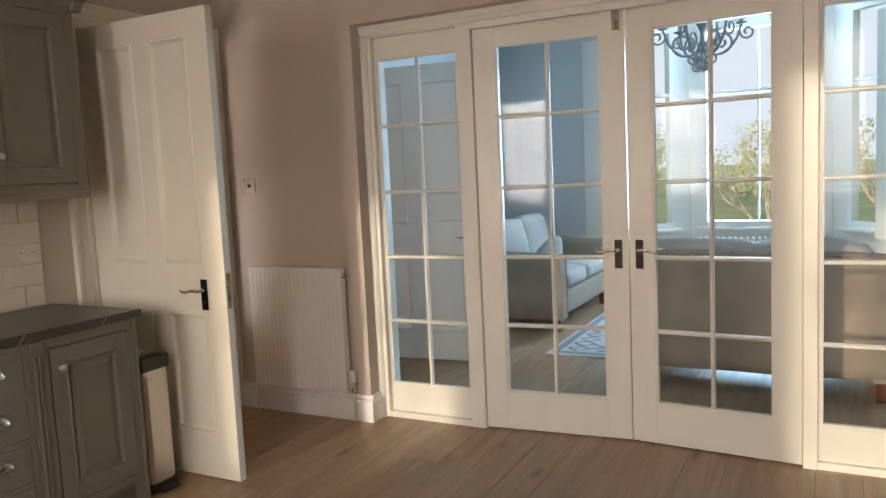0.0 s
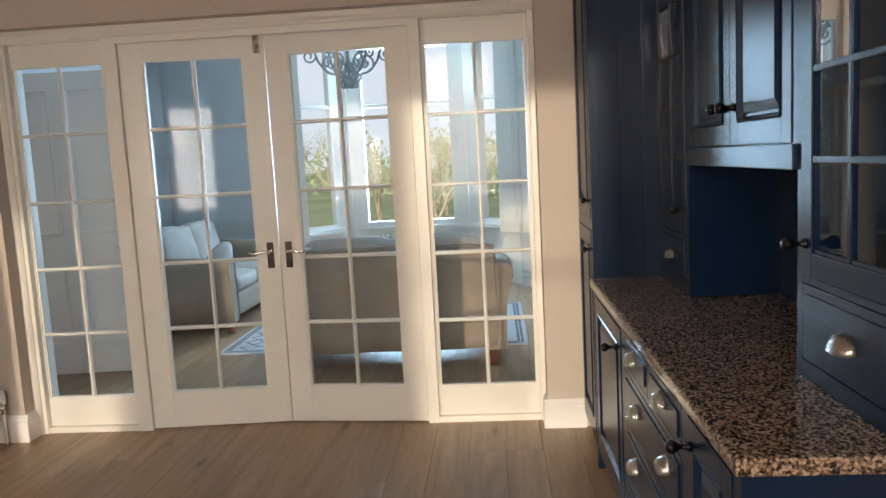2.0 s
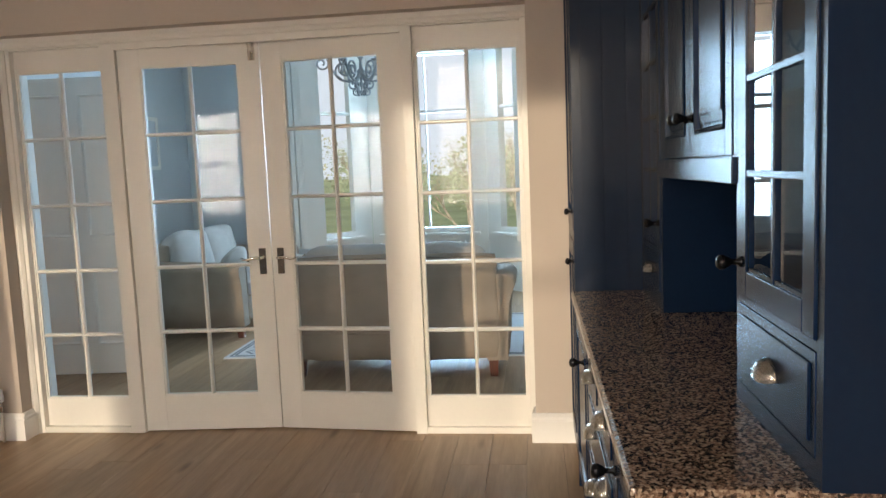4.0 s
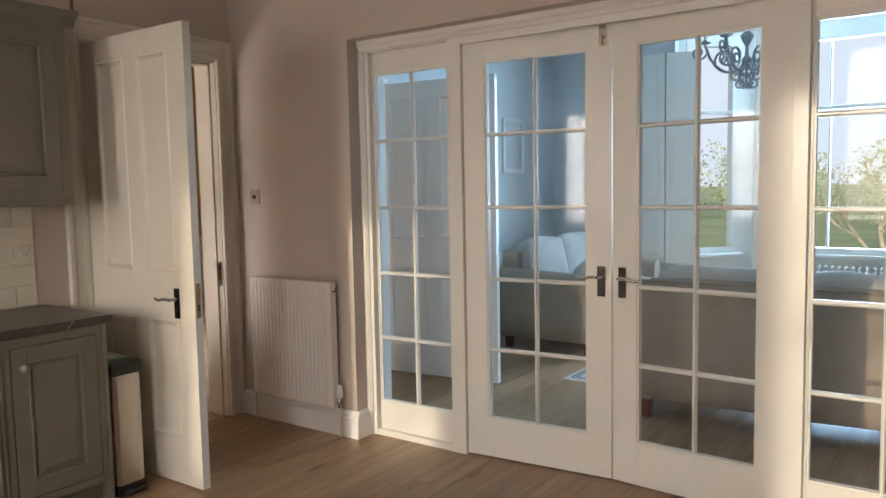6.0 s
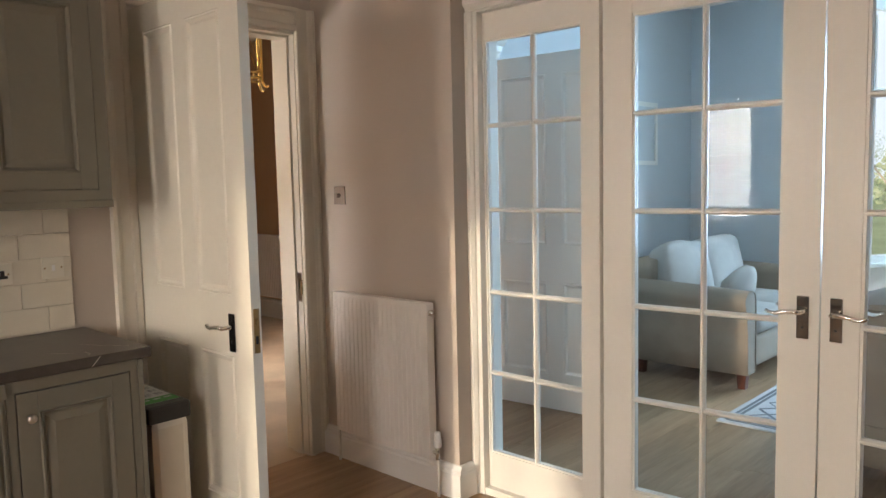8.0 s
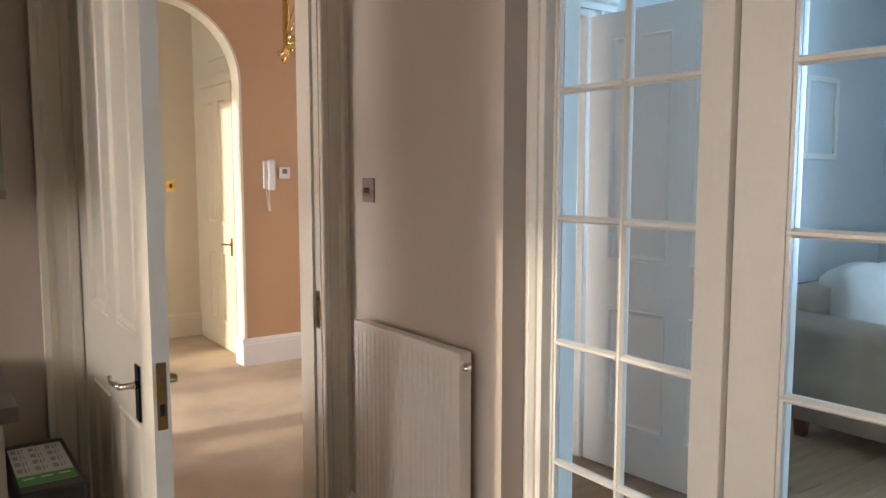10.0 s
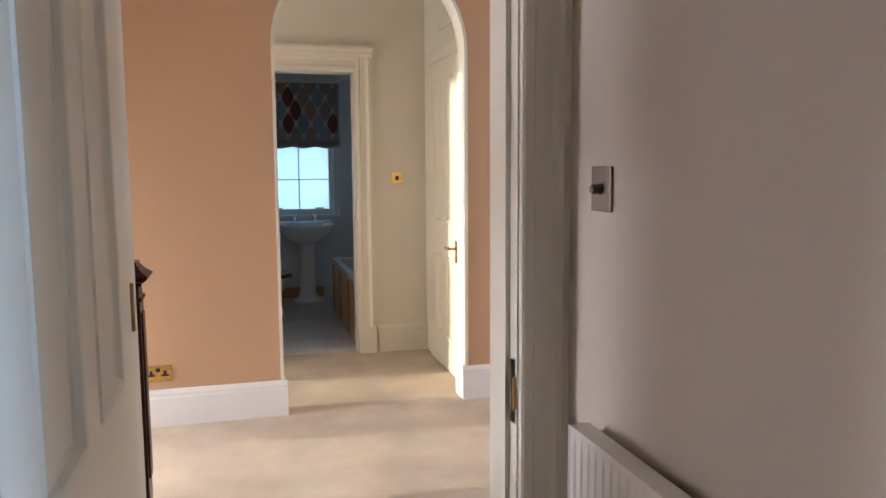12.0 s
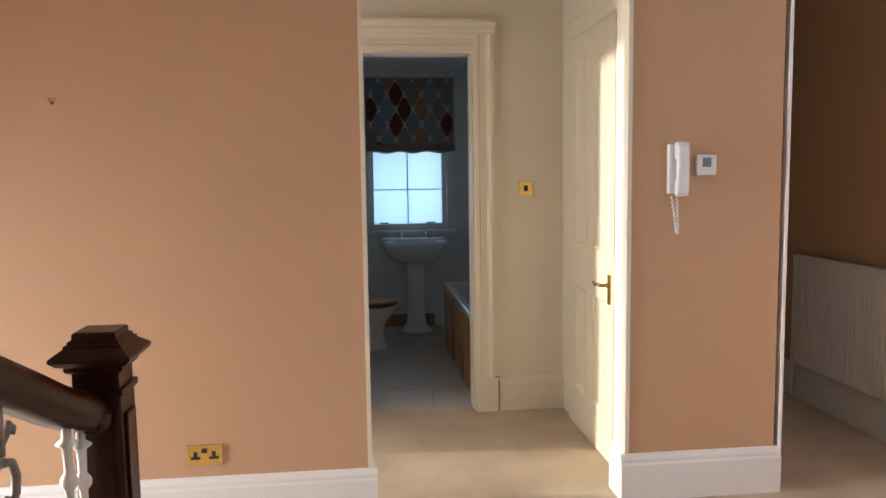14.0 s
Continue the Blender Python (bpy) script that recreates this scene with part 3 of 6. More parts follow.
structure("trim_kitchen_jamb", B((-3.305, -3.2185, 2.736, 2.803, 0, 2.286)), M_DOOR, "white painted hanging jamb of the kitchen doorway")
bm = B((-3.262, -3.228, DOOR_Y1 - 0.004, DOOR_Y1 + 0.001, 0.86, 1.02), r=0.0008)
box(bm, -3.230, -3.222, DOOR_Y1 - 0.012, DOOR_Y1, 0.90, 0.98)
part("strike_plate", bm, M_OLDBRASS, fr, "worn brass strike plate")
lining("trim_living_doorway", -3.421, -3.219, LD0, LD1, DOOR_H + 0.022, M_DOOR, "white painted door lining")
architrave("trim_living_architrave", "x", KX0, 1, LD0 + 0.022, LD1 - 0.022, DOOR_H, M_WHITE, "white painted moulded architrave")
architrave("trim_living_hall_architrave", "x", -3.42, -1, LD0 + 0.022, LD1 - 0.022, DOOR_H, M_DOOR, "white painted moulded architrave")
bm = bmesh.new()
extrude_profile(bm, [(0, 0), (0.045, 0), (0.048, 0.03), (0.065, 0.045), (0.075, 0.075), (0.11, 0.095), (0.11, 0.115), (0.135, 0.135), (0.135, 0.165), (0, 0.165)], (KX0, LD0 - 0.12, 2.325), (KX0, LD1 + 0.17, 2.325), (0, 0, 1), (1, 0, 0))
structure("trim_living_overdoor", bm, M_WHITE, "white moulded cornice over the living room doorway")
lining("trim_bathroom_doorway", BDX - 0.161, BDX + 0.001, BO0, BO1, BOH, M_CREAM, "cream painted bathroom door lining")
architrave("trim_bathroom_architrave", "x", BDX, 1, BO0 + 0.022, BO1 - 0.01, BOH - 0.01, M_CREAM, "cream painted fluted architrave")
bm = bmesh.new()
extrude_profile(bm, [(0, 0), (0.035, 0), (0.045, 0.02), (0.045, 0.035), (0.07, 0.055), (0.07, 0.075), (0, 0.075)], (BDX, BO0 - 0.10, 2.325), (BDX, BO1 + 0.12, 2.325), (0, 0, 1), (1, 0, 0))
box(bm, BDX, BDX + 0.04, BO1 - 0.005, BO1 + 0.125, 0, 0.22, r=0.004)
structure("trim_bathroom_overdoor", bm, M_CREAM, "cream painted moulded head and plinth of the bathroom doorway")


# ---------------------------------------------------------------- glazed screen
def glazed_leaf(name, width, z0, z1, stile0, stile1, gz0, gz1, label, category, at, thick=0.044, sill_panel=False, kind=""):
    """A leaf in its own coordinates: x from 0 to width, y the thickness, ten panes in two columns."""
    leaf = thing(name, label, category, at, kind=kind)
    y0, y1 = -thick / 2, thick / 2
    part("stile", B((0, stile0, y0, y1, z0, z1), r=0.002), M_WHITE, leaf)
    part("stile", B((width - stile1, width, y0, y1, z0, z1), r=0.002), M_WHITE, leaf)
    part("top_rail", B((stile0, width - stile1, y0 + 0.001, y1 - 0.001, gz1, z1)), M_WHITE, leaf)
    part("bottom_rail", B((stile0, width - stile1, y0 + 0.001, y1 - 0.001, z0, gz0)), M_WHITE, leaf)
    gx0, gx1 = stile0, width - stile1
    mid = (gx0 + gx1) / 2
    hb = 0.011
    zs = [gz0 + (gz1 - gz0) * i / 5 for i in range(6)]
    prof = [(-0.018, 0.004), (-0.006, hb), (0.006, hb), (0.018, 0.004), (0.018, -0.004), (0.006, -hb), (-0.006, -hb), (-0.018, -0.004)]
    bm = bmesh.new()
    extrude_profile(bm, prof, (mid, 0, gz0), (mid, 0, gz1), (1, 0, 0), (0, 1, 0))
    part("glazing_bar", bm, M_WHITE, leaf)
    for z in zs[1:5]:
        for a, b in ((gx0, mid - 0.008), (mid + 0.008, gx1)):
            bm = bmesh.new()
            extrude_profile(bm, prof, (a, 0, z), (b, 0, z), (0, 0, 1), (0, 1, 0))
            part("glazing_bar", bm, M_WHITE, leaf)
    for i in range(5):
        for a, b in ((gx0, mid), (mid, gx1)):
            bm = bmesh.new()
            quad(bm, (a, 0, zs[i]), (b, 0, zs[i]), (b, 0, zs[i + 1]), (a, 0, zs[i + 1]))
            p = part("pane", bm, M_GLASS, leaf)
            p.visible_shadow = False
    # sunk bead round the glass
    for yy, s in ((y0, 1), (y1, -1)):
        bm = bmesh.new()
        w = 0.010
        for a in ((gx0, gx0 + w, gz0, gz1), (gx1 - w, gx1, gz0, gz1), (gx0 + w, gx1 - w, gz0, gz0 + w), (gx0 + w, gx1 - w, gz1 - w, gz1)):
            lo, hi = sorted((yy + s * 0.006, s * -0.002))
            box(bm, a[0], a[1], lo, hi, a[2], a[3])
        part("glazing_bead", bm, M_WHITE, leaf)
    return leaf


SY = 3.945
screen = thing("door_1", "white painted timber frame of the glazed screen", "door frame", kind="structure")
part("jamb", B((OPX0, -2.142, 3.885, 4.03, 0, OPH), r=0.003), M_WHITE, screen)
part("jamb", B((0.768, OPX1, 3.885, 4.03, 0, OPH), r=0.003), M_WHITE, screen)
part("head", B((-2.142, 0.768, 3.885, 4.03, 2.255, OPH), r=0.003), M_WHITE, screen)
bm = bmesh.new()
extrude_profile(bm, [(0, 0), (0.012, 0.004), (0.016, 0.018), (0.030, 0.030), (0.030, 0.060), (0, 0.060)], (OPX0, 3.885, 2.262), (OPX1, 3.885, 2.262), (0, 0, 1), (0, -1, 0))
part("head_moulding", bm, M_WHITE, screen)
bm = bmesh.new()
extrude_profile(bm, [(0, 0), (0.02, 0), (0.02, 0.02), (0.008, 0.034), (0, 0.036)], (OPX0, 3.885, 0), (OPX0, 3.885, 2.26), (1, 0, 0), (0, -1, 0))
part("jamb_moulding", bm, M_WHITE, screen)
part("head_stop", B((-1.503, 0.126, 3.886, 3.902, 2.225, 2.256)), M_WHITE, screen)
part("mullion", B((-1.592, -1.503, 3.885, 4.03, 0, 2.255), r=0.003), M_WHITE, screen)
part("mullion", B((0.126, 0.188, 3.885, 4.03, 0, 2.255), r=0.003), M_WHITE, screen)
part("sill", B((-2.142, -1.592, 3.890, 4.03, 0, 0.035), r=0.003), M_WHITE, screen)
part("sill", B((0.188, 0.768, 3.890, 4.03, 0, 0.035), r=0.003), M_WHITE, screen)
glazed_leaf("window_1", 0.550, 0.035, 2.255, 0.010, 0.015, 0.20, 2.135, "white painted glazed sidelight with ten panes", "sidelight", pose(-2.142, SY, 0), kind="structure")
glazed_leaf("window_2", 0.580, 0.035, 2.255, 0.012, 0.012, 0.20, 2.130, "white painted glazed sidelight with ten panes", "sidelight", pose(0.188, SY, 0), kind="structure")
left_leaf = glazed_leaf("french_door", 0.812, 0.008, 2.250, 0.125, 0.125, 0.215, 2.130, "white painted glazed French door standing slightly ajar", "french door", pose(-1.502, 3.928, 0, 0, 0, 4.6))
right_leaf = glazed_leaf("french_door", 0.812, 0.008, 2.250, 0.125, 0.125, 0.215, 2.130, "white painted glazed French door standing slightly ajar", "french door", pose(0.125, 3.928, 0, 0, 0, 180 - 4.6))


def lever(parent, x, z, s, side, plate_m=M_CHROME, lever_m=M_CHROME, y=0.022):
    """A lever handle on a long plate: side is the way off the leaf in y, s the way the lever points in x."""
    bm = B((x - 0.020, x + 0.020, *sorted((side * y, side * (y + 0.006))), z - 0.075, z + 0.075), r=0.0025)
    pl = part("handle_plate", bm, plate_m, parent, "polished plate of a lever handle")
    bm = bmesh.new()
    zz = z + 0.022
    lathe(bm, [(0.011, 0), (0.011, 0.010), (0.008, 0.014), (0.0075, 0.045)], (x, side * (y + 0.006), zz), (0, side, 0), 14)
    tube(bm, [(x, side * (y + 0.046), zz), (x + s * 0.02, side * (y + 0.050), zz + 0.003), (x + s * 0.05, side * (y + 0.050), zz + 0.001), (x + s * 0.08, side * (y + 0.049), zz - 0.007), (x + s * 0.10, side * (y + 0.049), zz - 0.004), (x + s * 0.112, side * (y + 0.049), zz + 0.004)], 0.008, 10, [0.0085, 0.009, 0.0085, 0.0075, 0.0065, 0.006])
    part("lever", bm, lever_m, pl)
    bm = bmesh.new()
    cyl(bm, (x, side * (y + 0.0062), z - 0.035), (x, side * (y + 0.0068), z - 0.035), 0.005, n=10)
    part("keyhole", bm, M_BLACK, pl)


for lf, fs in ((left_leaf, -1), (right_leaf, 1)):
    lever(lf, 0.812 - 0.052, 1.0, -1, fs, plate_m=M_CHROME_DIMREFL)
    lever(lf, 0.812 - 0.052, 1.0, -1, -fs, plate_m=M_CHROME_DIMREFL)
bm = B((0.752, 0.790, -0.034, -0.022, 2.135, 2.235), r=0.003)
bl = part("bolt", bm, M_CHROME, left_leaf, "chrome surface bolt at the head")
bm = bmesh.new()
cyl(bm, (0.771, -0.036, 2.14), (0.771, -0.036, 2.23), 0.006)
lathe(bm, [(0.004, 0), (0.004, 0.012), (0.008, 0.018), (0.006, 0.024)], (0.771, -0.038, 2.18), (0, -1, 0), 12)
part("bolt_knob", bm, M_CHROME, bl)


# ---------------------------------------------------------------- panelled doors
def panel_door(name, width, height, label, at, material, panels, thick=0.042, handle=None, plate=M_CHROME, lever_m=M_CHROME, z0=0.008):
    """x from 0 at the hinge; panels: (x0, x1, z0, z1) sunk fields with a moulding."""
    d = thing(name, label, "door", at)
    y = thick / 2
    bm = bmesh.new()
    xs = sorted({0.0, width, *[v for p in panels for v in p[:2]]})
    zs = sorted({z0, height, *[v for p in panels for v in p[2:]]})
    for xa, xb in zip(xs, xs[1:]):
        for za, zb in zip(zs, zs[1:]):
            hole = any(p[0] <= xa and xb <= p[1] and p[2] <= za and zb <= p[3] for p in panels)
            if hole:
                continue
            quad(bm, (xa, -y, za), (xb, -y, za), (xb, -y, zb), (xa, -y, zb))
            quad(bm, (xa, y, za), (xa, y, zb), (xb, y, zb), (xb, y, za))
    for xx in (0.0, width):
        quad(bm, (xx, -y, z0), (xx, y, z0), (xx, y, height), (xx, -y, height))
    for zz in (z0, height):
        quad(bm, (0, -y, zz), (width, -y, zz), (width, y, zz), (0, y, zz))
    part("frame", bm, material, d)
    steps = [(0.0, 0.0), (0.004, -0.003), (0.010, 0.003), (0.016, 0.001), (0.024, -0.009), (0.030, -0.011), (0.032, -0.012)]
    for px0, px1, pz0, pz1 in panels:
        bm = bmesh.new()
        for s in (-1, 1):
            loops = []
            for ins, dep in steps:
                yy = s * (y + dep)
                loops.append([bm.verts.new(v) for v in ((px0 + ins, yy, pz0 + ins), (px1 - ins, yy, pz0 + ins), (px1 - ins, yy, pz1 - ins), (px0 + ins, yy, pz1 - ins))])
            for a, b in zip(loops, loops[1:]):
                for i in range(4):
                    bm.faces.new((a[i], a[(i + 1) % 4], b[(i + 1) % 4], b[i]))
            bm.faces.new(loops[-1])
        part("panel", bm, material, d)
    return d


def four_panels(w, h):
    st, mid, lock0, lock1 = 0.135, 0.105, 0.84, 1.075
    a, b, c, e = st, (w - mid) / 2, (w + mid) / 2, w - st
    return [(a, b, 0.235, lock0), (c, e, 0.235, lock0), (a, b, lock1, h - 0.115), (c, e, lock1, h - 0.115)]


kd = panel_door("door_2", 0.885, 2.28, "white four-panelled door standing wide open against the cabinets", pose(-3.203, 2.784, 0, 0, 0, 0.1), M_DOOR, four_panels(0.885, 2.28))
lever(kd, 0.885 - 0.135, 0.93, -1, -1, plate_m=M_IRON)
lever(kd, 0.885 - 0.135, 0.93, -1, 1, plate_m=M_OLDBRASS, lever_m=M_OLDBRASS)
bm = B((0.885, 0.8862, -0.012, 0.012, 0.865, 1.035))
lk = part("lock_plate", bm, M_OLDBRASS, kd, "worn brass lock face")
part("latch", B((0.886, 0.895, -0.007, 0.007, 0.975, 1.0), r=0.002), M_OLDBRASS, lk)
part("keep_slot", B((0.8861, 0.8868, -0.006, 0.006, 0.90, 0.93)), M_BLACK, lk)
for z in (0.3, 1.2, 2.05):
    bm = bmesh.new()
    cyl(bm, (-0.008, 0.021, z - 0.05), (-0.008, 0.021, z + 0.05), 0.007, n=10)
    part("hinge", bm, M_OLDBRASS, kd)

ld = panel_door("door_3", 1.06, 2.28, "white panelled living room door standing open", pose(-3.165, 5.155, 0, 0, 0, 5.5), M_WHITE, [(0.13, 0.475, 0.235, 0.84), (0.585, 0.93, 0.235, 0.84), (0.13, 0.475, 1.075, 2.16), (0.585, 0.93, 1.075, 2.16)])
lever(ld, 1.06 - 0.065, 0.95, -1, -1, plate_m=M_STEEL)

cd = panel_door("door_4", 0.80, 2.24, "cream panelled cupboard door with a brass lever", pose(-6.44, 4.466, 0, 0, 0, 180), M_CREAM, four_panels(0.80, 2.24), thick=0.036)
lever(cd, 0.06, 0.90, 1, 1, plate_m=M_BRASS, lever_m=M_BRASS, y=0.018)
bm = bmesh.new()
CP = [(0, 0), (0.016, 0), (0.024, 0.012), (0.024, 0.06), (0.034, 0.07), (0.034, 0.092), (0, 0.092)]
extrude_profile(bm, CP, (-7.245, 4.47, 2.246), (-6.30, 4.47, 2.246), (0, 0, 1), (0, -1, 0))
box(bm, -7.28, -6.27, 4.43, 4.47, 2.338, 2.37, r=0.004)
box(bm, -7.0, -6.36, 4.452, 4.47, 2.46, 2.86, r=0.004)
structure("trim_cupboard", bm, M_CREAM, "cream painted moulded head over the cupboard door")


# ---------------------------------------------------------------- windows
def sash_window(name, label, w, z0, z1, at, cols=2, rail=None, depth=0.09, glass=M_GLASS, bar=0.011, material=M_WHITE):
    """A sash window in its own coordinates: x from 0 to w, y into the wall."""
    win = thing(name, label, "window", at, kind="structure")
    f = 0.045
    rail = (z0 + z1) / 2 if rail is None else rail
    for b in ((0, f, 0, depth, z0, z1), (w - f, w, 0, depth, z0, z1), (f, w - f, 0, depth, z1 - f, z1), (f, w - f, 0, depth, z0, z0 + 0.06)):
        part("window_frame", B(b, r=0.003), material, win)
    part("meeting_rail", B((f, w - f, 0.02, 0.06, rail - 0.02, rail + 0.02), r=0.003), material, win)
    part("window_sill", B((-0.05, w + 0.05, -0.09, depth, z0 - 0.035, z0 - 0.001), r=0.006), material, win)
    for za, zb in ((z0 + 0.06, rail - 0.02), (rail + 0.02, z1 - f)):
        for i in range(cols):
            xa, xb = f + (w - 2 * f) * i / cols, f + (w - 2 * f) * (i + 1) / cols
            bm = bmesh.new()
            quad(bm, (xa, 0.04, za), (xb, 0.04, za), (xb, 0.04, zb), (xa, 0.04, zb))
            p = part("pane", bm, glass, win)
            p.visible_shadow = False
            if i:
                part("glazing_bar", B((xa - bar, xa + bar, 0.025, 0.055, za, zb), r=0.003), material, win)
    return win


BZ0, BZ1 = 0.70, 2.93
M_SHUT = M_WHITE
sash_window("window_3", "white painted bay sash window onto the park", CX1 - CX0 - 0.29, BZ0, BZ1, pose(CX0 + 0.145, BY, 0), rail=2.2)
sl = math.hypot(CX0 - BX0, BY - 8.45)
ang = math.degrees(math.atan2(BY - 8.45, CX0 - BX0))
sash_window("window_4", "narrow white painted bay sash window", sl - 0.32, BZ0, BZ1, pose(BX0 + 0.10 * math.cos(radians(ang)), 8.45 + 0.10 * math.sin(radians(ang)), 0, 0, 0, ang), cols=1, rail=2.2)
ang2 = math.degrees(math.atan2(8.45 - BY, BX1 - CX1))
sash_window("window_5", "narrow white painted bay sash window", sl - 0.32, BZ0, BZ1, pose(CX1 + 0.22 * math.cos(radians(ang2)), BY + 0.22 * math.sin(radians(ang2)), 0, 0, 0, ang2), cols=1, rail=2.2)


def bay_walls():
    """Piers, sill wall and head of the bay, in plan: left splay, front, right splay."""
    pts = [(BX0, 8.45), (CX0, BY), (CX1, BY), (BX1, 8.45)]
    segs = []
    for i, (a, b) in enumerate(zip(pts, pts[1:])):
        a, b = Vector((*a, 0)), Vector((*b, 0))
        d = (b - a).normalized()
        n = Vector((-d.y, d.x, 0))
        L = (b - a).length
        segs.append((a, d, n, L))
    bm = bmesh.new()
    for k, (a, d, n, L) in enumerate(segs):
        m = Matrix((((d.x, n.x, 0, a.x)), ((d.y, n.y, 0, a.y)), ((0, 0, 1, 0)), ((0, 0, 0, 1))))
        e0, e1 = ((0.10, L - 0.22), (0.145, L - 0.145), (0.22, L - 0.10))[k]
        t = bmesh.new()
        box(t, 0, L, 0.005, 0.13, -0.3, BZ0 - 0.036)
        box(t, 0, L, 0.005, 0.13, BZ1, H)
        box(t, 0, e0, 0.005, 0.13, BZ0 - 0.036, BZ1)
        box(t, e1, L, 0.005, 0.13, BZ0 - 0.036, BZ1)
        join(bm, t, m)
    structure("wall_bay", bm, M_WHITE, "white panelled piers and sill wall of the bay window")


bay_walls()


def shutter(at, label):
    """A folded panelled shutter: x the width, y the thickness."""
    s = thing("window_shutter", label, "shutter", at, group="bay shutters")
    part("board", B((0, 0.30, 0, 0.03, 0.62, 2.80), r=0.003), M_SHUT, s)
    for z0, z1 in ((0.70, 1.20), (1.28, 2.02), (2.10, 2.72)):
        bm = B((0.05, 0.25, -0.008, 0.0, z0, z1), r=0.003)
        box(bm, 0.075, 0.225, -0.016, -0.008, z0 + 0.03, z1 - 0.03, r=0.004)
        part("panel", bm, M_SHUT, s)
    return s


shutter(pose(BX0 - 0.075, 8.31, 0, 0, 0, 24), "white panelled window shutter folded into the bay")
shutter(pose(BX0 - 0.39, 8.31, 0, 0, 0, 0), "white panelled window shutter folded beside the bay")
shutter(pose(BX1 - 0.23, 8.51, 0, 0, 0, -34), "white panelled window shutter folded into the bay")
shutter(pose(BX1 + 0.03, 8.31, 0, 0, 0, 0), "white panelled window shutter folded beside the bay")

for i, (a, b, c, d) in enumerate(KW):
    sash_window("window_6" if i == 0 else "window_7", "white painted kitchen sash window", b - a, c, d, pose(b, KY0 - 0.02, 0, 0, 0, 180), cols=2)
    bl = thing("venetian_blind", "brown wooden venetian blind with open slats at the kitchen window", "blind", pose((a + b) / 2, KY0 + 0.04, 0), group="kitchen blinds")
    hw = (b - a) / 2 - 0.01
    part("headrail", B((-hw, hw, -0.025, 0.025, d - 0.07, d - 0.01), r=0.003), M_BLIND, bl)
    n = int((d - c - 0.12) / 0.057)
    slat = bmesh.new()
    box(slat, -hw, hw, -0.025, 0.025, -0.0014, 0.0014)
    first = None
    for k in range(n):
        z = d - 0.10 - 0.057 * k
        if first is None:
            ob = part("slat", slat, M_BLIND, bl, at=pose(0, 0, z, -40))
            first = ob
        else:
            ob = new("slat", first.data)
            ob.parent, ob.matrix_basis = bl, pose(0, 0, z, -40)
    for x in (-hw * 0.7, hw * 0.7):
        bm = bmesh.new()
        cyl(bm, (x, 0.026, c + 0.03), (x, 0.026, d - 0.05), 0.0012, n=6)
        part("cord", bm, M_BLIND, bl)
    part("bottom_rail", B((-hw, hw, -0.024, 0.024, c + 0.01, c + 0.03), r=0.003), M_BLIND, bl)

# bathroom window with a cloth blind
bwin = sash_window("window_8", "white painted bathroom sash window with frosted panes", BW[1] - BW[0], BW[2], BW[3], pose(-10.30, BW[0], 0, 0, 0, 90), cols=2, rail=1.78, glass=M_FROST, bar=0.005)
part("glazing_bar", B((0.045, 0.715, 0.025, 0.055, 1.342, 1.350), r=0.002), M_WHITE, bwin)
for y in (0.14, 0.60):
    bm = B((y - 0.045, y + 0.045, -0.02, 0.0, 1.013, 1.026), r=0.003)
    part("sash_lift", bm, M_BLACK, bwin)


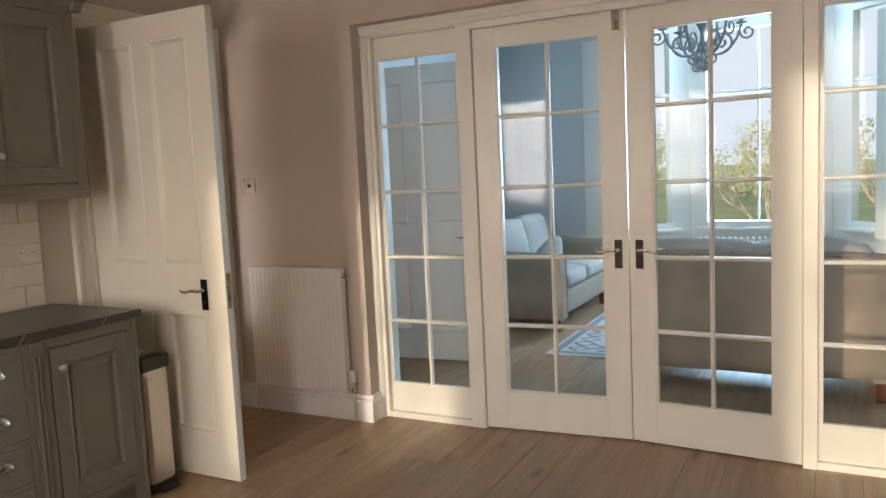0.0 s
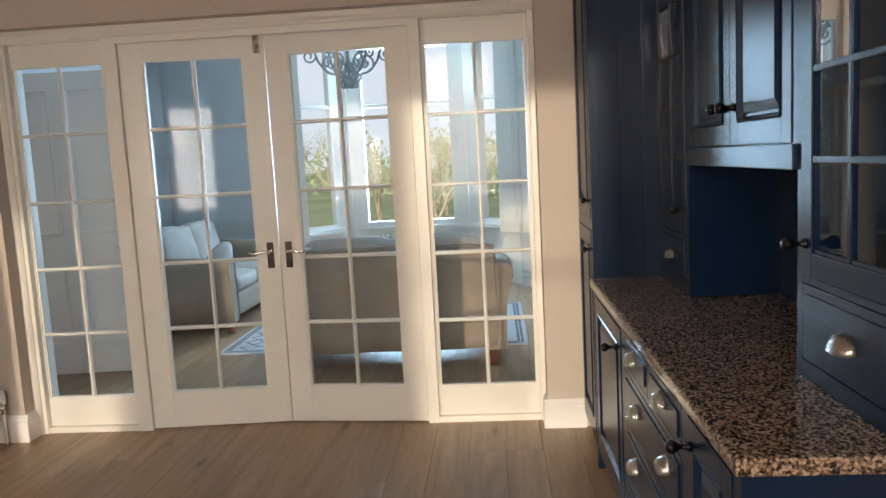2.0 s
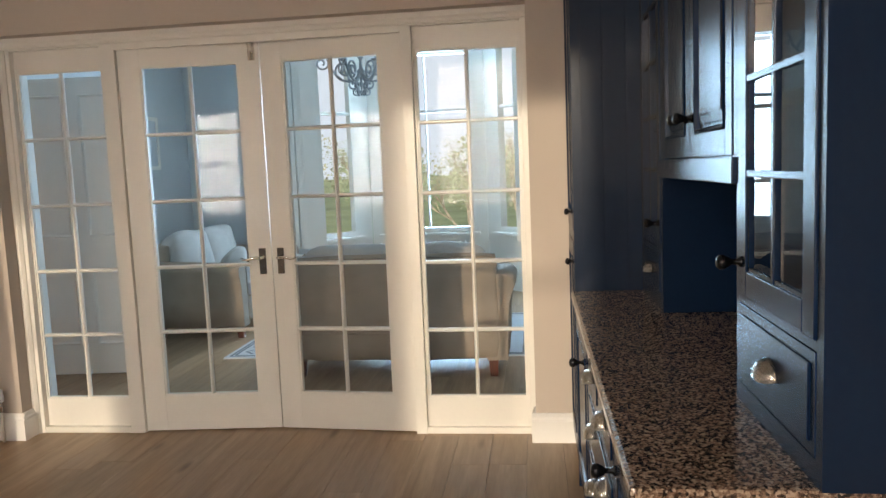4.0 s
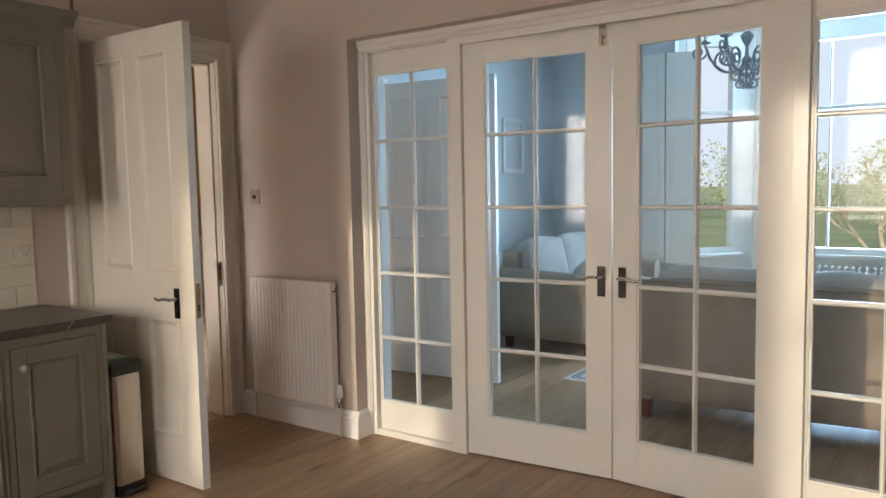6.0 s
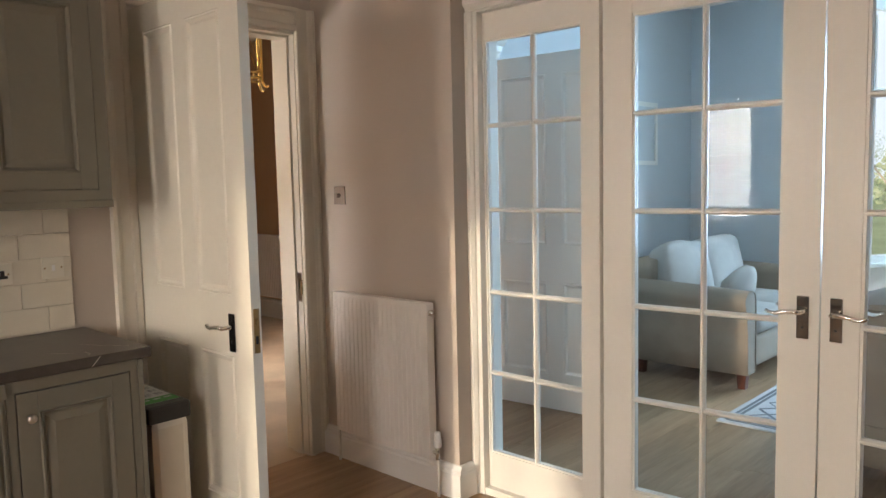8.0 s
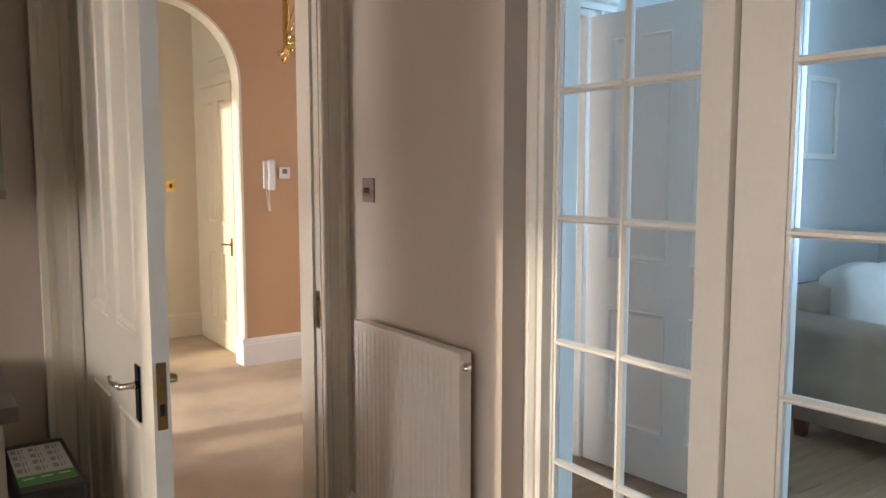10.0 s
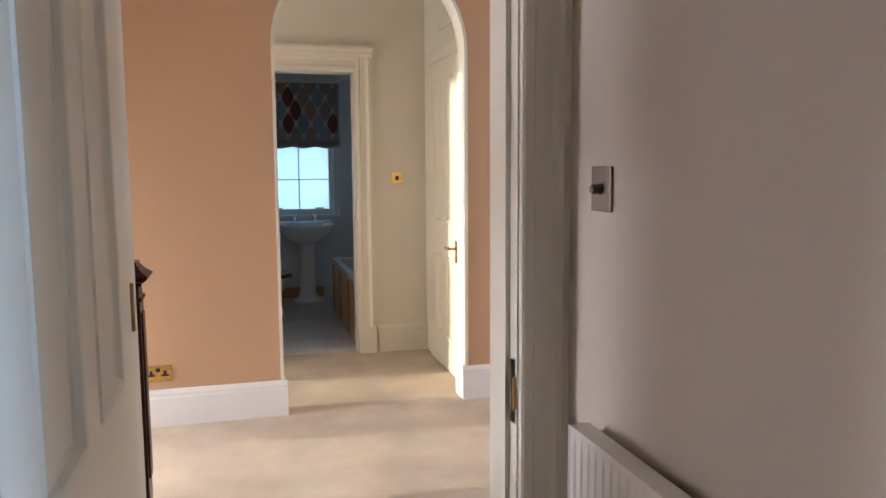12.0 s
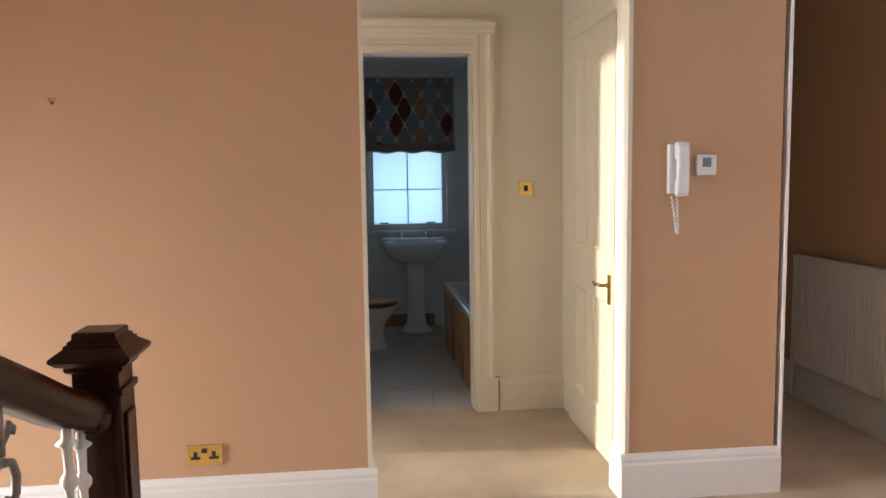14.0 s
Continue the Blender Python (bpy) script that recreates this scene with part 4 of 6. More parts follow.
def roman_blind():
    y0, y1, z0, z1, x = 3.275, 4.14, 1.70, 2.425, -10.235
    bl = thing("roman_blind", "dark leaf-patterned roman blind half lowered at the window", "blind", pose(x, 0, 0))
    bm = bmesh.new()
    n = 16
    prof = [(0.0, z1), (0.004, 2.25), (0.0, 2.05), (0.006, 1.85), (0.010, 1.775), (0.030, 1.735), (0.034, 1.715), (0.012, 1.703)]
    rows = []
    for i in range(n + 1):
        y = y0 + (y1 - y0) * i / n
        sag = 0.010 * math.sin(i * 1.3)
        rows.append([(dx, y, z + (sag if k > 4 else 0)) for k, (dx, z) in enumerate(prof)])
    for a, b in zip(rows, rows[1:]):
        for k in range(len(prof) - 1):
            quad(bm, a[k], b[k], b[k + 1], a[k + 1])
            quad(bm, *[(p[0] - 0.004, p[1], p[2]) for p in (a[k], a[k + 1], b[k + 1], b[k])])
    part("cloth", bm, M_BLINDF, bl)
    part("headrail", B((-0.012, 0.012, y0, y1, z1, z1 + 0.03), r=0.003), M_WHITE, bl)
    # ogee leaves in staggered rows
    w, h = 0.165, 0.290
    rng = random.Random(5)
    groups = {}
    for row in range(6):
        for col in range(-1, 8):
            cy = y0 + 0.05 + w * (col + (0.5 if row % 2 else 0))
            cz = z1 - 0.02 - h * 0.5 * row
            outline = []
            for k in range(25):
                a = 2 * math.pi * k / 24
                s, c = math.sin(a), math.cos(a)
                yy = cy + 0.5 * w * s * (abs(s) ** 0.35) * 0.94
                zz = cz + 0.5 * h * (abs(c) ** 1.25) * (1 if c > 0 else -1) * 0.96
                yy = cy + (yy - cy) * (1 - 0.28 * abs(c) ** 2)
                outline.append((yy, zz))
            pts = [(min(max(yy, y0 + 0.003), y1 - 0.003), min(max(zz, 1.782), z1 - 0.003)) for yy, zz in outline]
            if max(p[1] for p in pts) - min(p[1] for p in pts) < 0.03 or max(p[0] for p in pts) - min(p[0] for p in pts) < 0.02:
                continue
            key = rng.randrange(len(M_LEAFS))
            for scale, dx, k2 in ((1.0, 0.0085 + 0.0004 * (row % 2), "line"), (0.86, 0.0098, key)):
                g = groups.setdefault((k2, row, col), bmesh.new())
                mc = (sum(p[0] for p in pts) / len(pts), sum(p[1] for p in pts) / len(pts))
                vs = [g.verts.new((dx + 0.0, mc[0] + (p[0] - mc[0]) * scale, mc[1] + (p[1] - mc[1]) * scale)) for p in pts[:-1]]
                try:
                    g.faces.new(vs)
                except ValueError:
                    pass
    for (k2, _, _), g in groups.items():
        part("leaf_print", g, M_LEAFLINE if k2 == "line" else M_LEAFS[k2], bl)


roman_blind()


# ---------------------------------------------------------------- radiators
def radiator(name, w, h, label, at, rib=0.0035, pitch=0.034, depth=0.075, valve=1, vm=M_PLASTIC):
    """A panel radiator: x along the wall, y off the wall towards -y, z from its bottom."""
    r = thing(name, label, "radiator", at)
    bm = bmesh.new()
    n = int(w / pitch)
    x0, z0, z1 = 0.014, 0.02, h - 0.014
    front = -depth
    cols = [(0, front)]
    for i in range(n):
        a = 0.02 + (w - 0.04) * i / n
        b = (w - 0.04) / n
        cols += [(a + 0.06 * b, front), (a + 0.18 * b, front + rib), (a + 0.34 * b, front + rib), (a + 0.46 * b, front)]
    cols.append((w, front))
    for p, q in zip(cols, cols[1:]):
        za, zb, zc, zd = 0.0, 0.03, h - 0.045, h - 0.012
        quad(bm, (p[0], p[1], zb), (q[0], q[1], zb), (q[0], q[1], zc), (p[0], p[1], zc))
        quad(bm, (p[0], front, za), (q[0], front, za), (q[0], q[1], zb), (p[0], p[1], zb))
        quad(bm, (p[0], p[1], zc), (q[0], q[1], zc), (q[0], front, zd), (p[0], front, zd))
    quad(bm, (0, front, 0), (w, front, 0), (w, front + 0.014, -0.002), (0, front + 0.014, -0.002))
    quad(bm, (0, -0.035, 0), (w, -0.035, 0), (w, -0.035, h - 0.01), (0, -0.035, h - 0.01))
    part("panel", bm, M_RAD, r)
    part("side_cover", B((-0.004, 0.004, front - 0.002, -0.030, -0.002, h), r=0.002), M_RAD, r)
    part("side_cover", B((w - 0.004, w + 0.004, front - 0.002, -0.030, -0.002, h), r=0.002), M_RAD, r)
    part("top_grille", B((0.004, w - 0.004, front - 0.002, -0.030, h - 0.012, h + 0.001), r=0.002), M_RAD, r)
    vx = w - 0.002 if valve > 0 else 0.002
    bm = bmesh.new()
    lathe(bm, [(0.006, 0), (0.015, 0.004), (0.015, 0.018), (0.009, 0.022), (0.009, 0.03)], (vx, front + 0.02, h - 0.045), (valve, 0, 0), 14)
    part("bleed_valve", bm, M_CHROME, r)
    bm = bmesh.new()
    ox = w + 0.03 if valve > 0 else -0.03
    z = 0.03
    cyl(bm, (ox - valve * 0.035, -0.05, z), (ox, -0.05, z), 0.009)
    cyl(bm, (ox, -0.05, z - 0.03), (ox, -0.05, z + 0.03), 0.011)
    vb = part("valve_body", bm, M_CHROME, r)
    bm = bmesh.new()
    lathe(bm, [(0.014, 0), (0.019, 0.006), (0.019, 0.040), (0.016, 0.048), (0.016, 0.07), (0.012, 0.075)], (ox, -0.05, z + 0.03), (0, 0, 1), 16)
    part("valve_head", bm, vm, vb)
    base = at.translation.z
    bm = bmesh.new()
    cyl(bm, (ox, -0.05, z - 0.03), (ox, -0.05, -base + 0.002), 0.0075, n=10)
    part("pipe", bm, M_WHITE, r)
    bm = bmesh.new()
    o2 = -0.02 if valve > 0 else w + 0.02
    cyl(bm, (o2 + valve * 0.02, -0.05, z), (o2, -0.05, z), 0.008)
    cyl(bm, (o2, -0.05, z + 0.012), (o2, -0.05, -base + 0.002), 0.0075, n=10)
    part("pipe", bm, M_WHITE, r)
    for x in (0.12, w - 0.12):
        part("bracket", B((x - 0.02, x + 0.02, -0.035, 0.0, 0.1, h - 0.1)), M_RAD, r)
    return r


radiator("radiator", 0.690, 0.748, "white panel radiator on the kitchen wall", pose(-3.012, KY1, 0.182))
radiator("radiator", 1.05, 0.70, "white ribbed radiator in the dim passage", pose(-7.42, 6.05, 0.245), rib=0.012, valve=1)


def column_radiator():
    r = thing("column_radiator", "white column radiator under the bay window", "radiator", pose(-1.12, 8.98, 0.09))
    for i in range(19):
        bm = bmesh.new()
        x = 0.03 + i * 0.062
        for y in (-0.045, 0.045):
            tube(bm, [(x, y, 0.02), (x, y, 0.47)], 0.014, 8)
        tube(bm, [(x, -0.045, 0.47), (x, -0.03, 0.495), (x, 0.03, 0.495), (x, 0.045, 0.47)], 0.015, 8)
        tube(bm, [(x, -0.045, 0.03), (x, 0.045, 0.03)], 0.015, 8)
        part("column", bm, M_WHITE, r)
    for x in (0.05, 1.13):
        bm = bmesh.new()
        cyl(bm, (x, 0, -0.09), (x, 0, 0.03), 0.018)
        part("foot", bm, M_WHITE, r)


column_radiator()


# ---------------------------------------------------------------- switch plates and sockets
def wall_plate(name, label, category, at, w, h, material, detail, thick=0.007):
    """Lies on a wall: x along it, z up, -y off the wall."""
    p = thing(name, label, category, at)
    part("plate", B((-w / 2, w / 2, -thick, 0, -h / 2, h / 2), r=0.002), material, p)
    detail(p, thick)
    return p


def dimmer(p, t):
    bm = bmesh.new()
    lathe(bm, [(0.012, 0), (0.012, 0.004), (0.010, 0.006), (0.010, 0.020), (0.008, 0.022)], (0, -t, 0), (0, -1, 0), 18)
    part("dimmer_knob", bm, M_PLATE, p)


def rocker(mats):
    def f(p, t):
        part("surround", B((-0.013, 0.013, -t - 0.002, -t, -0.017, 0.017), r=0.001), mats[0], p)
        part("rocker", B((-0.006, 0.006, -t - 0.006, -t - 0.002, -0.012, 0.012), r=0.001), mats[1], p)
        for x in (-0.033, 0.033):
            bm = bmesh.new()
            cyl(bm, (x, -t - 0.001, 0), (x, -t, 0), 0.004, n=10)
            part("screw", bm, M_OLDBRASS, p)
    return f


def socket_pair(mats):
    def f(p, t):
        for s in (-1, 1):
            bm = bmesh.new()
            cx = s * 0.038
            for b in ((cx - 0.004, cx + 0.004, -t - 0.001, -t, 0.002, 0.014), (cx - 0.018, cx - 0.008, -t - 0.001, -t, -0.016, -0.010), (cx + 0.008, cx + 0.018, -t - 0.001, -t, -0.016, -0.010)):
                box(bm, *b)
            box(bm, cx - 0.02, cx + 0.02, -t - 0.0006, -t, -0.018, -0.006)
            box(bm, cx - 0.008, cx + 0.008, -t - 0.0006, -t, -0.006, 0.016)
            part("socket", bm, mats[0], p)
        part("rocker", B((-0.012, 0.012, -t - 0.004, -t, 0.010, 0.030), r=0.001), mats[1], p)
        for x in (-0.06, 0.06):
            bm = bmesh.new()
            cyl(bm, (x, -t - 0.001, 0), (x, -t, 0), 0.004, n=10)
            part("screw", bm, M_OLDBRASS, p)
    return f


def cooker(p, t):
    for x in (0.004, 0.044):
        part("rocker", B((x - 0.010, x + 0.010, -t - 0.005, -t, -0.016, 0.012), r=0.002), M_RED, p)
    bm = B((-0.052, -0.047, -t - 0.001, -t, 0.004, 0.014), (-0.062, -0.055, -t - 0.001, -t, -0.014, -0.009), (-0.044, -0.037, -t - 0.001, -t, -0.014, -0.009))
    part("socket", bm, M_BLACK, p)


wall_plate("light_switch", "brushed steel dimmer switch on the kitchen wall", "switch", pose(-3.02, KY1, 1.435), 0.088, 0.132 * 0.72, M_PLATE, dimmer)
wall_plate("light_switch", "polished brass switch in the lobby", "switch", pose(BDX, 4.235, 1.395, 0, 0, 90), 0.088, 0.088, M_BRASS, rocker((M_BLACK, M_BLACK)))
wall_plate("power_socket", "polished brass double socket on the hall wall", "socket", pose(AX, 2.536, 0.310, 0, 0, 90), 0.150, 0.090, M_BRASS, socket_pair((M_BLACK, M_BLACK)))
wall_plate("light_switch", "cream double switch on the kitchen tiles", "switch", pose(KX0 + 0.009, 2.385, 1.175, 0, 0, 90), 0.088, 0.088, M_CREAMPL, rocker((M_CREAMPL, M_PLASTIC)))
wall_plate("power_socket", "white double socket with black inserts on the tiles", "socket", pose(KX0 + 0.009, 2.155, 1.165, 0, 0, 90), 0.150, 0.088, M_CREAMPL, socket_pair((M_BLACK, M_STEEL)))
wall_plate("cooker_switch", "white cooker switch with red rockers on the tiles", "switch", pose(KX0 + 0.009, 1.935, 1.16, 0, 0, 90), 0.150, 0.088, M_PLASTIC, cooker)

bm = bmesh.new()
cyl(bm, (0, 0, 0), (0.012, 0, 0), 0.006, n=12)
tube(bm, [(0.006, 0, 0), (0.012, -0.014, 0.016), (0.012, 0.014, 0.016), (0.006, 0, 0)], 0.0025, 6)
single("picture_hook", bm, M_BRASS, "small brass picture hook on the bare hall wall", "hook", at=pose(AX, 2.008, 1.79))


def entry_phone():
    p = thing("entry_phone", "white entry phone with a coiled cord on the hall wall", "intercom phone", pose(AX, 4.606, 1.495, 0, 0, 90))
    part("body", B((-0.046, 0.030, -0.032, 0, -0.108, 0.108), r=0.008), M_PLASTIC, p)
    bm = bmesh.new()
    box(bm, -0.026, 0.036, -0.062, -0.034, 0.040, 0.118, r=0.013)
    box(bm, -0.024, 0.034, -0.062, -0.034, -0.120, -0.045, r=0.013)
    box(bm, -0.022, 0.032, -0.072, -0.044, -0.105, 0.105, r=0.012)
    part("handset", bm, M_PLASTIC, p)
    bm = bmesh.new()
    pts = []
    n = 150
    for i in range(n + 1):
        u = i / n
        a = u * 2 * math.pi * 26
        cx = -0.024 + 0.010 + 0.016 * math.sin(math.pi * u) - 0.012 * u
        cz = -0.118 - 0.165 * math.sin(math.pi * u)
        pts.append((cx + 0.0055 * math.cos(a) + (0.036 * (u - 0.5)), -0.03 + 0.0055 * math.sin(a), cz))
    tube(bm, pts, 0.0022, 5)
    part("cord", bm, M_PLASTIC, p)


entry_phone()


def thermostat():
    p = thing("thermostat", "white room thermostat with a grey display", "thermostat", pose(AX, 4.735, 1.51, 0, 0, 90))
    part("case", B((-0.045, 0.045, -0.024, 0, -0.045, 0.045), r=0.006), M_PLASTIC, p)
    part("display", B((-0.020, 0.020, -0.0255, -0.0235, -0.008, 0.032), r=0.0005), M_LCD, p)
    for z in (0.022, 0.0):
        part("button", B((0.028, 0.038, -0.0265, -0.0235, z - 0.006, z + 0.006), r=0.001), M_PLASTIC, p)


thermostat()


# ---------------------------------------------------------------- cabinets
def cab_front(parent, name, x0, x1, z0, z1, material, y=0.0, raised=True, frame_w=0.065):
    """A framed, panelled cabinet front lying in the plane y, facing -y."""
    t = 0.020
    fw = min(frame_w, (x1 - x0) * 0.28, (z1 - z0) * 0.30)
    a, b, c, d = x0 + fw, x1 - fw, z0 + fw, z1 - fw
    steps = [(-0.001, -t + 0.001), (0.005, -t - 0.004), (0.010, -t - 0.002), (0.016, -0.008), (0.024, -0.008)]
    if raised:
        steps += [(0.026, -0.010), (0.050, -0.017), (0.052, -0.018)]
    bm = bmesh.new()
    loops = [[bm.verts.new((xx, y + dep, zz)) for xx, zz in ((a + i, c + i), (b - i, c + i), (b - i, d - i), (a + i, d - i))] for i, dep in steps if a + i < b - i - 0.01 and c + i < d - i - 0.01]
    for p, q in zip(loops, loops[1:]):
        for i in range(4):
            bm.faces.new((p[i], p[(i + 1) % 4], q[(i + 1) % 4], q[i]))
    bm.faces.new(loops[-1])
    door = part(name, bm, material, parent)
    for xa, xb in ((x0, x0 + fw), (x1 - fw, x1)):
        part("stile", B((xa, xb, y - t, y, z0, z1), r=0.0015), material, door)
    for za, zb in ((z0, z0 + fw), (z1 - fw, z1)):
        part("rail", B((x0 + fw, x1 - fw, y - t, y, za, zb), r=0.0015), material, door)
    return door


def drawer_front(parent, x0, x1, z0, z1, material, y=0.0):
    bm = B((x0, x1, y - 0.018, y, z0, z1), r=0.002)
    box(bm, x0 + 0.022, x1 - 0.022, y - 0.023, y - 0.017, z0 + 0.022, z1 - 0.022, r=0.003)
    return part("drawer", bm, material, parent)


def cup_handle(parent, x, z, y, material=M_PULL, w=0.042):
    """A cup pull: a quarter shell open below."""
    bm = bmesh.new()
    n, m = 12, 6
    rows = []
    for j in range(m + 1):
        b = math.pi / 2 * j / m
        rows.append([bm.verts.new((x + w * math.cos(math.pi * i / n) * (1.0 if j == 0 else math.cos(b) ** 0.55 + 0.0), y - 0.034 * math.sin(b), z - 0.018 + 0.040 * math.sin(math.pi * i / n) * math.cos(b) ** 0.5 - 0.004 * math.sin(b))) for i in range(n + 1)])
    for p, q in zip(rows, rows[1:]):
        for i in range(n):
            f = bm.faces.new((p[i], p[i + 1], q[i + 1], q[i]))
            f.smooth = True
    bmesh.ops.solidify(bm, geom=bm.faces[:], thickness=0.0022)
    return part("cup_handle", bm, material, parent, "brushed metal cup handle")


def knob(parent, x, z, y, material, r=0.016, long=False):
    bm = bmesh.new()
    if long:
        lathe(bm, [(0.012, 0), (0.013, 0.005), (0.007, 0.010), (0.006, 0.024), (0.010, 0.028), (0.013, 0.034), (0.017, 0.040), (0.017, 0.050), (0.012, 0.056), (0.004, 0.058)], (x, y, z), (0, -1, 0), 18)
    else:
        lathe(bm, [(0.009, 0), (0.009, 0.004), (0.006, 0.008), (0.007, 0.014), (r * 0.9, 0.020), (r, 0.027), (r * 0.75, 0.033), (0.004, 0.036)], (x, y, z), (0, -1, 0), 18)
    return part("knob", bm, material, parent)


def pilaster(parent, x0, x1, z0, z1, y, material):
    bm = B((x0, x1, y - 0.022, y, z0, z1), r=0.002)
    w = (x1 - x0) / 5
    for i in (1, 3):
        box(bm, x0 + i * w, x0 + (i + 1) * w, y - 0.030, y - 0.020, z0 + 0.06, z1 - 0.06, r=0.003)
    box(bm, x0 - 0.003, x1 + 0.003, y - 0.034, y, z1 - 0.05, z1, r=0.002)
    box(bm, x0 - 0.003, x1 + 0.003, y - 0.034, y, z0, z0 + 0.05, r=0.002)
    return part("pilaster", bm, material, parent)


# sage units along the west wall; local x runs along world y, -y faces the room
LF = -2.62


def west(y):
    return pose(LF, y, 0, 0, 0, 90)


c = thing("base_cabinet", "sage green base cabinet with a panelled door and pewter knob", "cabinet", west(2.0))
part("body", B((0, 0.462, 0.001, 0.598, 0.11, 0.864)), M_SAGE, c)
part("end_panel", B((0.446, 0.466, -0.024, 0.60, 0.0, 0.864), r=0.002), M_SAGE, c)
part("face_frame", B((0, 0.028, -0.018, 0, 0.11, 0.864), (0.418, 0.446, -0.018, 0, 0.11, 0.864), (0.028, 0.418, -0.018, 0, 0.824, 0.864), (0.028, 0.418, -0.018, 0, 0.11, 0.145)), M_SAGE, c)
dd = cab_front(c, "door", 0.032, 0.414, 0.149, 0.820, M_SAGE, y=-0.002)
knob(dd, 0.068, 0.735, -0.024, M_STEEL)
part("plinth", B((0.0, 0.446, 0.055, 0.07, 0, 0.11)), M_SAGE, c)
pil = pilaster(c, -0.052, -0.002, 0.0, 0.864, 0.0, M_SAGE)

c = thing("drawer_unit", "sage green drawer unit with four drawers and cup handles", "cabinet", west(1.40))
part("body", B((0, 0.545, 0.001, 0.598, 0.11, 0.864)), M_SAGE, c)
part("face_frame", B((0, 0.028, -0.018, 0, 0.11, 0.864), (0.517, 0.545, -0.018, 0, 0.11, 0.864), (0.028, 0.517, -0.018, 0, 0.834, 0.864), (0.028, 0.517, -0.018, 0, 0.11, 0.135), *[(0.028, 0.517, -0.018, 0, z, z + 0.02) for z in (0.285, 0.465, 0.645)]), M_SAGE, c)
for z0, z1 in ((0.137, 0.283), (0.307, 0.463), (0.487, 0.643), (0.667, 0.832)):
    d = drawer_front(c, 0.031, 0.514, z0, z1, M_SAGE, y=-0.001)
    cup_handle(d, 0.272 + 0.115, (z0 + z1) / 2 + 0.030, -0.022, w=0.048)
part("plinth", B((0.0, 0.545, 0.055, 0.07, 0, 0.11)), M_SAGE, c)
c = thing("base_cabinet", "sage green base cabinet with panelled doors", "cabinet", west(0.35))
part("body", B((0, 1.048, 0.001, 0.598, 0.11, 0.864)), M_SAGE, c)
for a, b in ((0.02, 0.52), (0.53, 1.03)):
    knob(cab_front(c, "door", a, b, 0.14, 0.84, M_SAGE, y=-0.001), b - 0.05 if a < 0.1 else a + 0.05, 0.74, -0.024, M_STEEL)
part("plinth", B((0.0, 1.048, 0.055, 0.07, 0, 0.11)), M_SAGE, c)

bm = B((-3.219, -2.592, 0.30, 2.500, 0.866, 0.905), r=0.004)
ct = single("worktop", bm, M_SLATE, "dark slate worktop with pale veins on the sage cabinets", "worktop")
rng = random.Random(11)
bm = bmesh.new()
for k in range(7):
    y = 0.6 + k * 0.30 + rng.uniform(-0.08, 0.08)
    x = rng.uniform(-3.0, -2.72)
    pts = [(x, y)]
    for s in range(7):
        pts.append((pts[-1][0] + rng.uniform(0.005, 0.045), pts[-1][1] + rng.uniform(-0.02, 0.05)))
    for p, q in zip(pts, pts[1:]):
        if q[0] > -2.60:
            break
        w = 0.0015
        quad(bm, (p[0], p[1] - w, 0.9054), (q[0], q[1] - w, 0.9054), (q[0], q[1] + w, 0.9054), (p[0], p[1] + w, 0.9054))
for y in (1.90, 1.55, 2.28):
    quad(bm, (-2.5916, y, 0.870), (-2.5916, y + 0.004, 0.870), (-2.5916, y + 0.034, 0.901), (-2.5916, y + 0.030, 0.901))
part("vein", bm, M_VEIN, ct)

UF = -2.93
c = thing("wall_cabinet", "sage green wall cabinet with panelled doors and a moulded cornice", "cabinet", pose(UF, 0.9, 0, 0, 0, 90))
part("body", B((0, 1.615, 0.001, 0.288, 1.455, 2.30)), M_SAGE, c)
part("face_frame", B((0, 1.625, -0.018, 0.0, 1.455, 1.495), (0, 1.625, -0.018, 0, 2.27, 2.30), (1.02, 1.055, -0.018, 0, 1.495, 2.27), (1.107, 1.155, -0.018, 0, 1.495, 2.27), (1.575, 1.625, -0.018, 0, 1.495, 2.27)), M_SAGE, c)
part("light_rail", B((0, 1.628, -0.022, 0.29, 1.425, 1.455), r=0.003), M_SAGE, c)
pilaster(c, 1.056, 1.106, 1.43, 2.29, -0.016, M_SAGE)
knob(cab_front(c, "door", 1.158, 1.572, 1.498, 2.267, M_SAGE, y=-0.002), 1.20, 1.62, -0.024, M_STEEL)
knob(cab_front(c, "door", 0.53, 1.017, 1.498, 2.267, M_SAGE, y=-0.002), 0.58, 1.62, -0.024, M_STEEL)
knob(cab_front(c, "door", 0.03, 0.515, 1.498, 2.267, M_SAGE, y=-0.002), 0.47, 1.62, -0.024, M_STEEL)
bm = bmesh.new()
CORN = [(0, 0), (0.020, 0.004), (0.026, 0.020), (0.050, 0.045), (0.066, 0.052), (0.070, 0.075), (0, 0.075)]
extrude_profile(bm, CORN, (-0.0, 0.0, 2.29), (1.625 + 0.05, 0.0, 2.29), (0, 0, 1), (0, -1, 0))
extrude_profile(bm, CORN, (1.615, -0.05, 2.29), (1.615, 0.288, 2.29), (0, 0, 1), (1, 0, 0))
box(bm, 0, 1.615, 0.0, 0.288, 2.302, 2.36)
part("cornice", bm, M_SAGE, c)

